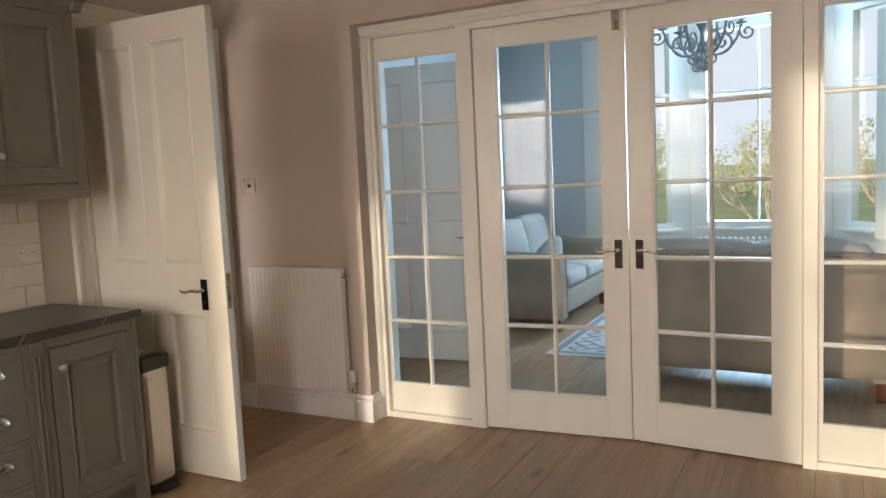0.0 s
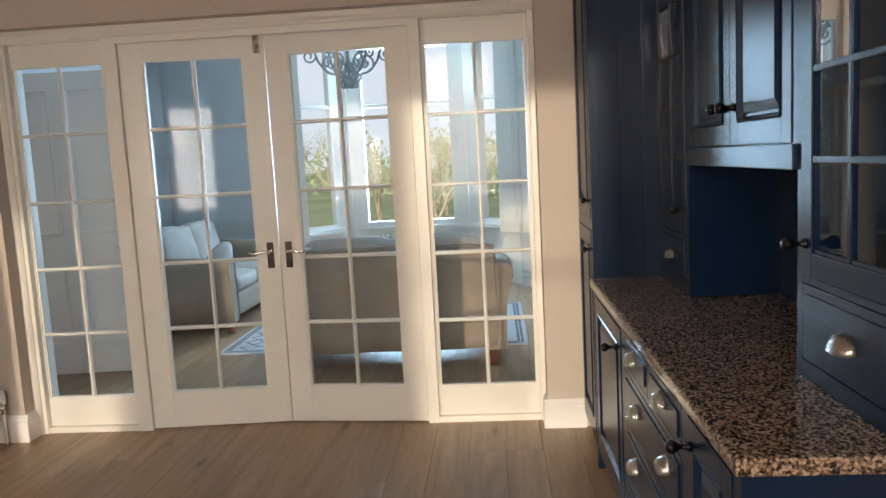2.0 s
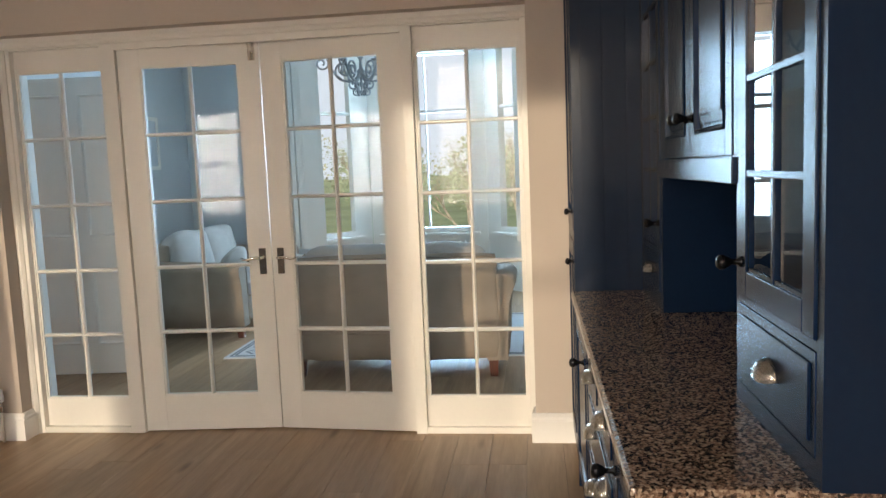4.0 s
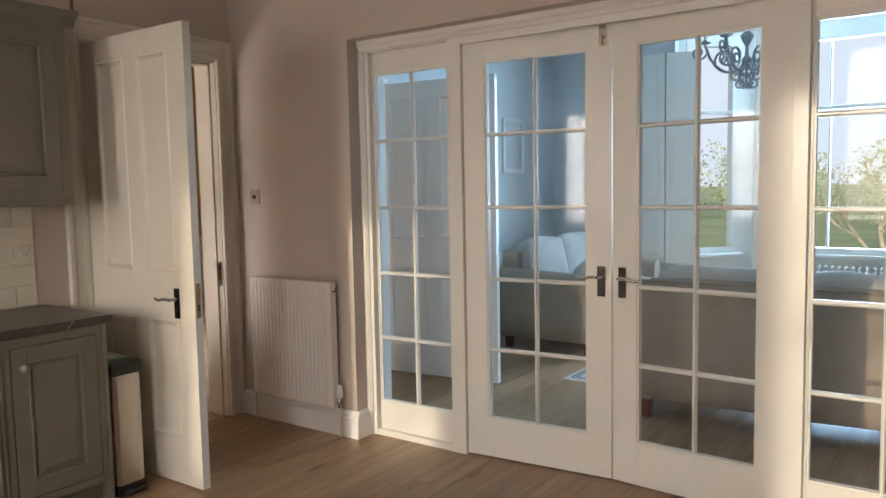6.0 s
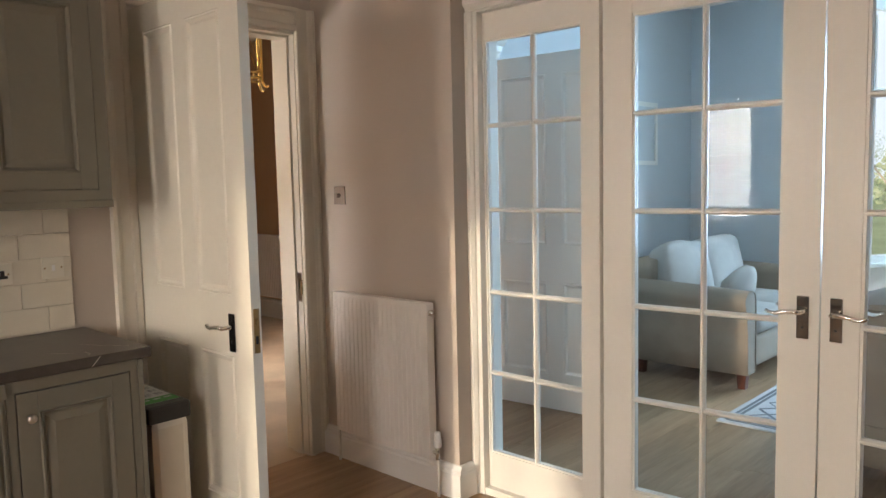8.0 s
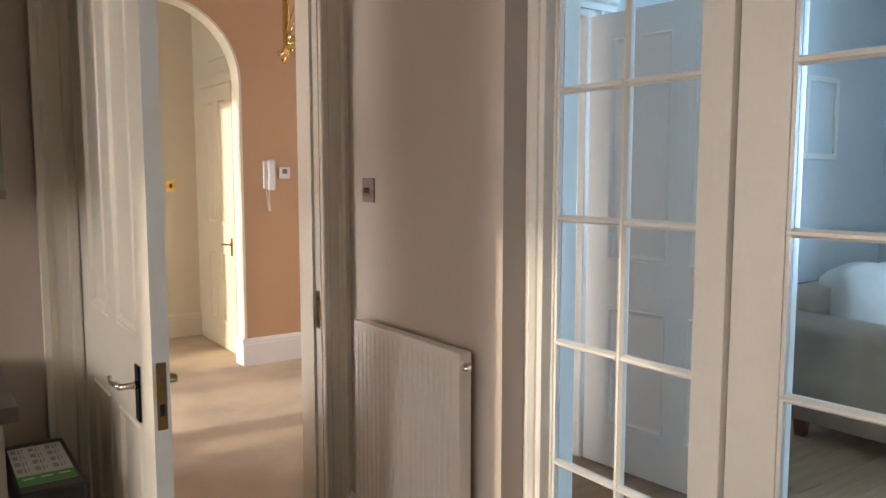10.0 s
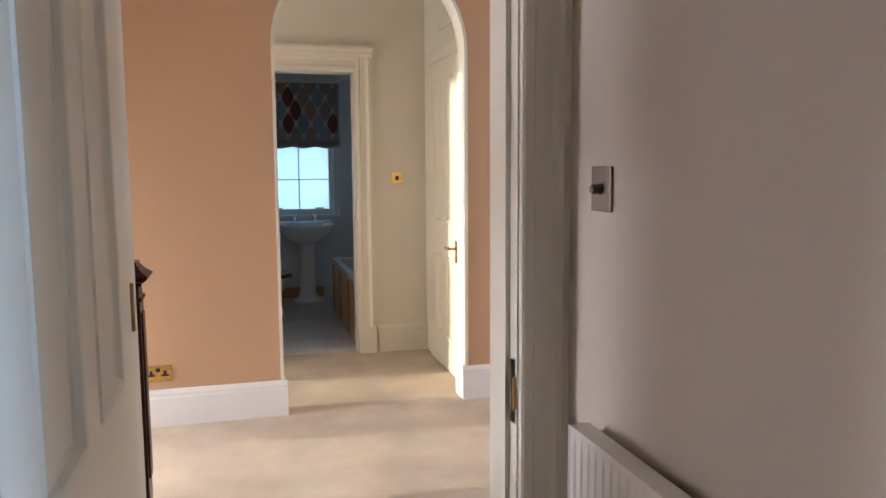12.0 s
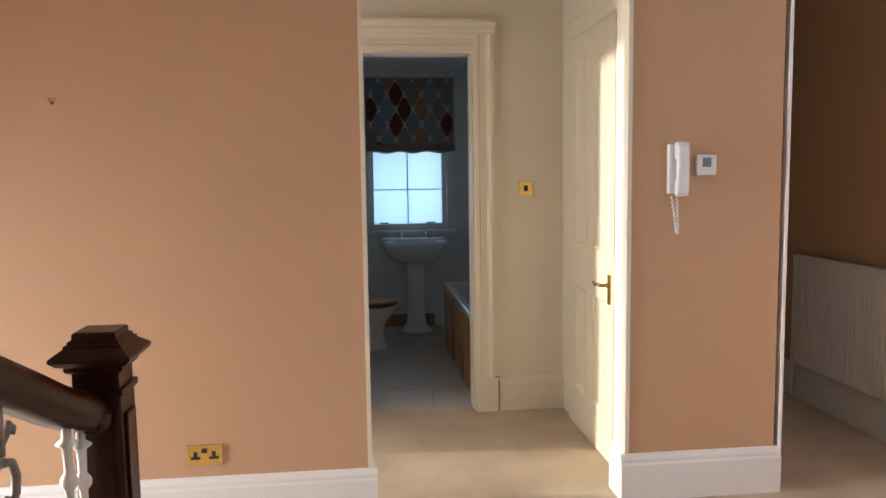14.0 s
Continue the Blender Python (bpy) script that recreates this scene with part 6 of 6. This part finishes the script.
# ---------------------------------------------------------------- hall
def newel_post():
    p = thing("newel_post", "dark mahogany newel post with a moulded square cap", "newel post", pose(-4.83, 2.565, 0))
    shaft = part("shaft", B((-0.058, 0.058, -0.058, 0.058, 0, 0.955), r=0.005), M_MAHOG, p)
    for s in (-1, 1):
        for a in (0, 1):
            b = [-0.036, 0.036, *sorted((s * 0.056, s * 0.066)), 0.20, 0.90]
            if a:
                b = [b[2], b[3], b[0], b[1], b[4], b[5]]
            part("panel", B(tuple(b), r=0.004), M_MAHOG, shaft)
    bm = B((-0.066, 0.066, -0.066, 0.066, 0.950, 0.968), r=0.004)
    box(bm, -0.056, 0.056, -0.056, 0.056, 0.966, 1.035, r=0.003)
    part("neck", bm, M_MAHOG, p)
    bm = bmesh.new()
    levels = [(w * 1.0, z - 0.018) for w, z in [(0.060, 1.028), (0.068, 1.034), (0.070, 1.046), (0.082, 1.050), (0.094, 1.062), (0.096, 1.070), (0.090, 1.076), (0.068, 1.092), (0.068, 1.098), (0.060, 1.101), (0.060, 1.107), (0.052, 1.112), (0.052, 1.124), (0.048, 1.128)]]
    rings = [[bm.verts.new((sx * w, sy * w, z)) for sx, sy in ((-1, -1), (1, -1), (1, 1), (-1, 1))] for w, z in levels]
    for a, b in zip(rings, rings[1:]):
        for i in range(4):
            bm.faces.new((a[i], a[(i + 1) % 4], b[(i + 1) % 4], b[i]))
    bm.faces.new(rings[0][::-1])
    bm.faces.new(rings[-1])
    part("cap", bm, M_MAHOG, p)


newel_post()
RAIL = [(-4.775, 2.555, 0.905), (-4.72, 2.545, 0.925), (-4.64, 2.525, 0.965), (-4.52, 2.495, 1.040), (-4.36, 2.475, 1.125), (-4.18, 2.468, 1.215), (-3.98, 2.470, 1.312), (-3.78, 2.474, 1.410), (-3.60, 2.478, 1.498), (-3.44, 2.482, 1.575)]


def handrail():
    bm = bmesh.new()
    prof = [(-0.034, -0.010), (-0.026, -0.030), (0.026, -0.030), (0.034, -0.010), (0.036, 0.010), (0.026, 0.030), (0.010, 0.038), (-0.010, 0.038), (-0.026, 0.030), (-0.036, 0.010)]
    rings = []
    for i, p in enumerate(RAIL):
        d = (Vector(RAIL[min(i + 1, len(RAIL) - 1)]) - Vector(RAIL[max(i - 1, 0)])).normalized()
        side = d.cross(Vector((0, 0, 1))).normalized()
        up = side.cross(d)
        rings.append([bm.verts.new(Vector(p) + side * a * 1.4 + up * b * 1.35) for a, b in prof])
    for a, b in zip(rings, rings[1:]):
        for i in range(len(prof)):
            bm.faces.new((a[i], a[(i + 1) % len(prof)], b[(i + 1) % len(prof)], b[i])).smooth = True
    bm.faces.new(rings[0][::-1])
    bm.faces.new(rings[-1])
    lathe(bm, [(0.010, -0.030), (0.030, -0.028), (0.038, -0.016), (0.040, 0.0), (0.037, 0.016), (0.024, 0.024), (0.008, 0.022), (0.006, 0.018)], (-4.745, 2.566, 0.902), (0.25, 0.45, 1), 18)
    single("handrail", bm, M_MAHOG, "dark polished mahogany handrail rising from the newel post", "handrail")


handrail()


def rail_at(x):
    for a, b in zip(RAIL, RAIL[1:]):
        if a[0] <= x <= b[0]:
            k = (x - a[0]) / (b[0] - a[0])
            return a[1] + (b[1] - a[1]) * k, a[2] + (b[2] - a[2]) * k - 0.030
    return RAIL[-1][1], RAIL[-1][2]


def slim_baluster(h):
    bm = bmesh.new()
    lathe(bm, [(0.010, 0), (0.010, h * 0.10), (0.018, h * 0.12), (0.010, h * 0.14), (0.012, h * 0.30), (0.024, h * 0.32), (0.012, h * 0.34), (0.012, h * 0.50), (0.026, h * 0.53), (0.028, h * 0.56), (0.014, h * 0.60), (0.011, h * 0.62), (0.010, h * 0.78), (0.020, h * 0.80), (0.020, h * 0.82), (0.010, h * 0.84), (0.012, h * 0.92), (0.026, h * 0.935), (0.012, h * 0.95), (0.010, h)], n=10)
    return bm


def scroll_baluster(h):
    """Cast iron: two mirrored chains of scrolls round a stem."""
    bm = bmesh.new()
    tube(bm, [(0, 0, 0), (0, 0, h * 0.06)], 0.012, 6)
    tube(bm, [(0, 0, h * 0.86), (0, 0, h)], 0.012, 6)
    tube(bm, [(0, 0, h * 0.40), (0, 0, h * 0.52)], 0.009, 6, [0.003, 0.009])
    lathe(bm, [(0.004, 0), (0.018, 0.02), (0.004, 0.04)], (0, 0, h * 0.66), n=8)
    lathe(bm, [(0.004, 0), (0.020, 0.012), (0.004, 0.024)], (0, 0, h * 0.36), n=8)
    for s in (-1, 1):
        def P(*pts):
            return [(s * a, 0, h * b) for a, b in pts]
        tube(bm, P((0.006, 0.88), (0.026, 0.90), (0.040, 0.925), (0.052, 0.91), (0.046, 0.895)), 0.008, 6)
        tube(bm, P((0.010, 0.84), (0.038, 0.83), (0.052, 0.79), (0.046, 0.75), (0.026, 0.735), (0.012, 0.75)), 0.010, 6)
        tube(bm, P((0.008, 0.745), (0.040, 0.735), (0.062, 0.69), (0.058, 0.64), (0.034, 0.625), (0.022, 0.645)), 0.011, 6)
        tube(bm, P((0.022, 0.70), (0.034, 0.66), (0.026, 0.60), (0.010, 0.56), (0.006, 0.52)), 0.009, 6)
        tube(bm, P((0.010, 0.52), (0.040, 0.50), (0.068, 0.46), (0.066, 0.42), (0.044, 0.41)), 0.011, 6)
        tube(bm, P((0.044, 0.56), (0.048, 0.52), (0.062, 0.48)), 0.009, 6)
        tube(bm, P((0.012, 0.40), (0.022, 0.44), (0.024, 0.48)), 0.008, 6)
        tube(bm, P((0.044, 0.41), (0.032, 0.36), (0.036, 0.28), (0.056, 0.22), (0.060, 0.16), (0.036, 0.13), (0.018, 0.15)), 0.010, 6)
        tube(bm, P((0.058, 0.20), (0.036, 0.09), (0.006, 0.05)), 0.009, 6)
    return bm


STEP_X0, RISE, GOING = -4.72, 0.175, 0.285
for i, x in enumerate((-4.715, -4.665, -4.445, -4.20, -3.96, -3.73, -3.52)):
    y, top = rail_at(x)
    n_step = int((x - STEP_X0) // GOING) + 1
    z0 = max(0, n_step) * RISE if x > STEP_X0 else 0.0
    bm = slim_baluster(top - z0) if i < 2 or i % 2 else scroll_baluster(top - z0)
    # all but the first two take the shade-darkened colour
    near = x < -4.66
    single("baluster", bm, M_BALWHITE if near else M_BALSHADE, "white painted cast iron baluster beside the newel post" if near else "painted cast iron baluster under the handrail, backlit shade in its grey", "baluster", group="stair balusters", at=pose(x, y, z0, 0, 0, -6))

stair = thing("staircase", "carpeted stair flight rising beside the balustrade", "staircase")
for k in range(5):
    x0 = STEP_X0 + k * GOING
    x1 = min(x0 + GOING, -3.43)
    if x1 - x0 < 0.05:
        break
    bm = B((x0, -3.43, 1.45, 2.53, k * RISE + 0.001, (k + 1) * RISE))
    box(bm, x0 - 0.02, x0 + 0.01, 1.45, 2.545, (k + 1) * RISE - 0.035, (k + 1) * RISE + 0.001, r=0.008)
    part("step", bm, M_CARPET, stair)


def lantern():
    """A brass hall lantern: only its foot hangs into view."""
    l = thing("hall_lantern", "gilt metal hall lantern hanging from the ceiling", "lantern", pose(-4.75, 4.32, 2.20))
    w = 0.16
    for i in range(4):
        a = math.pi / 2 * i + 0.3
        ca, sa = math.cos(a), math.sin(a)
        bm = bmesh.new()
        tube(bm, [((w + 0.05) * ca, (w + 0.05) * sa, 0.015), ((w + 0.045) * ca, (w + 0.045) * sa, 0.0), ((w + 0.02) * ca, (w + 0.02) * sa, 0.01), (w * ca, w * sa, 0.05), (w * ca, w * sa, 0.55), (w * 0.8 * ca, w * 0.8 * sa, 0.62), (0, 0, 0.72)], 0.011, 8)
        part("frame_bar", bm, M_BRASS, l)
        b = a + math.pi / 2
        for z in (0.07, 0.11, 0.54):
            bm = bmesh.new()
            tube(bm, [(w * ca, w * sa, z), (w * math.cos(b), w * math.sin(b), z)], 0.008, 6)
            part("rail", bm, M_BRASS, l)
        bm = bmesh.new()
        tube(bm, [(w * ca, w * sa, 0.12), (0.5 * w * (ca + math.cos(b)), 0.5 * w * (sa + math.sin(b)), 0.45), (w * math.cos(b), w * math.sin(b), 0.12)], 0.005, 6)
        for k in (0.25, 0.5, 0.75):
            q = Vector((w * (ca + (math.cos(b) - ca) * k), w * (sa + (math.sin(b) - sa) * k), 0.09))
            lathe(bm, [(0.002, -0.014), (0.014, 0), (0.002, 0.014)], q, n=8)
        part("fretwork", bm, M_BRASS, l)
    bm = bmesh.new()
    cyl(bm, (0, 0, 0.70), (0, 0, H - 2.20 - 0.002), 0.006, n=8)
    part("rod", bm, M_BRASS, l)


lantern()


# ---------------------------------------------------------------- bathroom
def basin():
    b = thing("pedestal_basin", "white ceramic pedestal basin with chrome taps under the bathroom window", "basin", pose(-9.93, 3.715, 0, 0, 0, 90))
    bm = bmesh.new()
    lathe(bm, [(0.155, 0), (0.160, 0.015), (0.150, 0.035), (0.115, 0.06), (0.092, 0.10), (0.082, 0.20), (0.080, 0.55), (0.088, 0.62), (0.110, 0.66), (0.130, 0.70)], n=24, sy=0.85)
    part("pedestal", bm, M_CERAMIC, b)
    bm = bmesh.new()
    outer = [(0.14, 0.66), (0.22, 0.71), (0.275, 0.77), (0.300, 0.83), (0.308, 0.855), (0.300, 0.865)]
    lathe(bm, outer + [(0.265, 0.862), (0.235, 0.80), (0.12, 0.74), (0.02, 0.735)], n=28, sy=0.76)
    box(bm, -0.300, 0.300, 0.13, 0.235, 0.80, 0.885, r=0.015)
    part("bowl", bm, M_CERAMIC, b)
    for x in (-0.115, 0.115):
        bm = bmesh.new()
        lathe(bm, [(0.018, 0), (0.014, 0.012), (0.010, 0.03), (0.012, 0.05), (0.006, 0.06)], (x, 0.17, 0.885), n=12)
        tube(bm, [(x, 0.17, 0.915), (x, 0.12, 0.925), (x, 0.09, 0.905)], 0.008, 8)
        tube(bm, [(x - 0.024, 0.17, 0.945), (x + 0.024, 0.17, 0.945)], 0.005, 6)
        part("tap", bm, M_CHROME, b)


basin()


def toilet():
    t = thing("toilet", "white ceramic toilet with a wooden seat", "toilet", pose(-9.28, 3.27, 0, 0, 0, 180))
    bm = bmesh.new()
    lathe(bm, [(0.125, 0), (0.130, 0.02), (0.110, 0.05), (0.095, 0.14), (0.105, 0.22), (0.150, 0.30), (0.180, 0.36), (0.185, 0.385), (0.15, 0.39), (0.10, 0.30)], n=24, sy=1.25)
    part("pan", bm, M_CERAMIC, t)
    bm = bmesh.new()
    lathe(bm, [(0.12, 0.388), (0.190, 0.389), (0.195, 0.400), (0.190, 0.410), (0.13, 0.412)], n=28, sy=1.22)
    part("seat", bm, M_LEG, t, "brown wooden seat")
    bm = bmesh.new()
    lathe(bm, [(0.002, 0.414), (0.188, 0.414), (0.192, 0.424), (0.185, 0.432), (0.002, 0.436)], n=28, sy=1.22)
    part("seat_lid", bm, M_PINE, t, "honey coloured wooden lid")
    bm = B((-0.24, 0.24, 0.27, 0.46, 0.42, 0.80), r=0.025)
    box(bm, -0.25, 0.25, 0.26, 0.47, 0.80, 0.835, r=0.01)
    part("cistern", bm, M_CERAMIC, t)


toilet()
bt = thing("bathtub", "white bathtub with a honey pine side panel", "bathtub", pose(-8.50, 4.28, 0))
bm = bmesh.new()
box(bm, -0.84, 0.84, -0.36, -0.30, 0.515, 0.560, r=0.012)
box(bm, -0.84, 0.84, 0.30, 0.365, 0.515, 0.560, r=0.012)
box(bm, -0.84, -0.76, -0.31, 0.31, 0.515, 0.560, r=0.012)
box(bm, 0.70, 0.84, -0.31, 0.31, 0.515, 0.560, r=0.012)
part("rim", bm, M_CERAMIC, bt)
bm = bmesh.new()
lv = [(0.765, 0.305, 0.54), (0.74, 0.28, 0.40), (0.70, 0.25, 0.22), (0.60, 0.18, 0.16)]
rings = [[bm.verts.new((sx * a, sy * b, z)) for sx, sy in ((-1, -1), (1, -1), (1, 1), (-1, 1))] for a, b, z in lv]
for a, b in zip(rings, rings[1:]):
    for i in range(4):
        bm.faces.new((a[i], a[(i + 1) % 4], b[(i + 1) % 4], b[i]))
bm.faces.new(rings[-1])
part("tub", bm, M_CERAMIC, bt)
panel = part("side_panel", B((-0.83, 0.83, -0.352, -0.332, 0.0, 0.515)), M_PINE, bt, "honey pine bath panel")
for k in range(3):
    for q in ((-0.80 + k * 0.545, -0.74 + k * 0.545), (-0.80 + k * 0.545 + 0.48, -0.74 + k * 0.545 + 0.48)):
        part("batten", B((q[0], q[1], -0.362, -0.351, 0.03, 0.50), r=0.002), M_PINE, panel)
part("end_panel", B((0.81, 0.83, -0.33, 0.36, 0, 0.515)), M_PINE, bt)
structure("baseboard_bathroom", B((-10.249, -10.235, 2.2, 3.92, 0, 0.12)), M_PINE, "honey pine skirting in the bathroom")
sh = thing("pull_cord", "white pull cord hanging beside the bathroom window", "cord", pose(-10.18, 4.12, 0.94))
bm = bmesh.new()
cyl(bm, (0, 0, 0.03), (0, 0, 1.50), 0.0015, n=6)
part("string", bm, M_PLASTIC, sh)
bm = bmesh.new()
lathe(bm, [(0.004, -0.02), (0.010, -0.01), (0.009, 0.02), (0.003, 0.03)], n=10)
part("acorn", bm, M_PLASTIC, sh)

# ---------------------------------------------------------------- park outside
bm = bmesh.new()
n = 40
for i in range(n):
    a0, a1 = math.pi * (-0.05 + 1.1 * i / n), math.pi * (-0.05 + 1.1 * (i + 1) / n)
    R = 600
    quad(bm, (R * math.cos(a0), R * math.sin(a0), -4), (R * math.cos(a1), R * math.sin(a1), -4), (R * math.cos(a1), R * math.sin(a1), 420), (R * math.cos(a0), R * math.sin(a0), 420))
M_SKYC = bpy.data.materials.new("hazy_sky")
M_SKYC.use_nodes = True
nt = M_SKYC.node_tree
nt.nodes.remove(nt.nodes["Principled BSDF"])
em = nt.nodes.new("ShaderNodeEmission")
em.inputs["Color"].default_value = (0.86, 0.93, 1.0, 1)
em.inputs["Strength"].default_value = 0.95
nt.links.new(em.outputs[0], nt.nodes["Material Output"].inputs["Surface"])
structure("backdrop", bm, M_SKYC, "bright hazy sky beyond the park")


def tree(at, h, seed, leaf=None, leaves=500, spread=0.5):
    rng = random.Random(seed)
    t = thing("tree", "bare parkland tree with thin branches and a few yellow-green leaves", "tree", at, group="park trees")
    wood_bm, tips = bmesh.new(), []

    def grow(p, d, length, r, depth):
        pts, radii = [p], [r]
        for k in range(4):
            d = (d + Vector((rng.uniform(-1, 1), rng.uniform(-1, 1), rng.uniform(-0.3, 0.7))) * 0.16).normalized()
            p = p + d * length / 4
            pts.append(p)
            radii.append(r * (1 - 0.12 * (k + 1)))
        tube(wood_bm, pts, r, 5 if depth > 1 else 8, radii)
        if depth >= 4:
            tips.append(p)
            return
        for k in range(3 if depth < 3 else 2):
            q = pts[rng.choice((2, 3, 4))]
            nd = (d + Vector((rng.uniform(-1, 1), rng.uniform(-1, 1), rng.uniform(-0.2, 0.6))) * (0.55 + spread * 0.5)).normalized()
            grow(q, nd, length * rng.uniform(0.55, 0.78), r * 0.55, depth + 1)
        tips.append(p)

    grow(Vector((0, 0, 0)), Vector((0, 0, 1)), h * 0.36, h * 0.022, 0)
    part("trunk", wood_bm, M_BARK_HAZE, t)
    if leaf:
        bm = bmesh.new()
        for k in range(leaves * 3):
            p = rng.choice(tips) + Vector((rng.gauss(0, 1), rng.gauss(0, 1), rng.gauss(0, 1))) * h * 0.055
            s = h * rng.uniform(0.004, 0.009)
            u = Vector((rng.gauss(0, 1), rng.gauss(0, 1), rng.gauss(0, 1))).normalized()
            w = u.orthogonal().normalized()
            quad(bm, p - u * s, p + w * s * 0.6, p + u * s, p - w * s * 0.6)
        part("crown", bm, leaf, t)


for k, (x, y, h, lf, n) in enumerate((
        (-1.9, 34, 7.6, M_FOLI_HAZE[2], 160), (2.2, 40, 7.6, M_FOLI_HAZE[0], 260), (-6.5, 46, 8.2, M_FOLI_HAZE[0], 300), (-12.5, 62, 9.0, M_FOLI_HAZE[1], 700),
        (6.0, 56, 9.0, M_FOLI_HAZE[2], 600), (-3.6, 66, 9.4, M_FOLI_HAZE[0], 800), (11.0, 65, 9.5, M_FOLI_HAZE[1], 800), (-0.2, 52, 8.4, M_FOLI_HAZE[2], 300))):
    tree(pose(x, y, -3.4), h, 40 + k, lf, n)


def far_wood():
    rng = random.Random(9)
    bms = [bmesh.new() for _ in M_FOLI_HAZE]
    for k in range(75):
        a = radians(rng.uniform(55, 135))
        R = rng.uniform(85, 150)
        cx, cy = R * math.cos(a), R * math.sin(a)
        h = rng.uniform(5.0, 10.0) * (R / 110)
        w = h * rng.uniform(0.35, 0.7)
        bm = rng.choice(bms)
        for j in range(230):
            th, ph = rng.uniform(0, 6.28), rng.uniform(0, 1)
            rr = w * (0.35 + 0.65 * math.sin(math.pi * min(1, 0.15 + ph * 0.9))) * rng.uniform(0.5, 1.1)
            p = Vector((cx + rr * math.cos(th), cy + rr * math.sin(th), -3.4 + h * ph * rng.uniform(0.85, 1.1)))
            s = rng.uniform(0.15, 0.5)
            u = Vector((rng.gauss(0, 1), rng.gauss(0, 1), rng.gauss(0, 1))).normalized()
            v = u.orthogonal().normalized()
            quad(bm, p - u * s, p + v * s * 0.7, p + u * s, p - v * s * 0.7)
    for bm, m in zip(bms, M_FOLI_HAZE):
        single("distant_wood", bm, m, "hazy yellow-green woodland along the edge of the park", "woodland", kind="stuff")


far_wood()

# ---------------------------------------------------------------- floor pieces
def planks(parent, x0, x1, y0, y1, seed, w=0.19, L=1.9):
    rng = random.Random(seed)
    meshes = {}
    x = x0
    while x < x1 - 0.001:
        ww = min(w, x1 - x)
        y = y0 - rng.uniform(0, L * 0.9)
        while y < y1 - 0.001:
            a, b = max(y, y0), min(y + L, y1)
            y += L
            if b - a < 0.03:
                continue
            key = (round(ww, 3), round(b - a, 3))
            if key not in meshes:
                meshes[key] = mesh_of("plank", B((0.0006, ww - 0.0006, 0.0006, b - a - 0.0006, -0.012, 0.0), r=0.0014), M_OAK)
            ob = new("plank", meshes[key])
            ob.parent, ob.matrix_basis = parent, pose(x, a, 0)
        x += ww


planks(floor_k, KX0 - 0.02, KX1, KY0, LY0, 1)
planks(floor_l, KX0, LX1, LY0, 9.12, 2)
tmesh = mesh_of("tile", B((0.0015, 0.4485, 0.0015, 0.4485, -0.006, 0.0), r=0.0015), M_BTILE)
for i in range(6):
    for j in range(6):
        ob = new("tile", tmesh)
        ob.parent, ob.matrix_basis = floor_b, pose(-10.25 + i * 0.45, 2.0 + j * 0.45 - 0.13, 0)
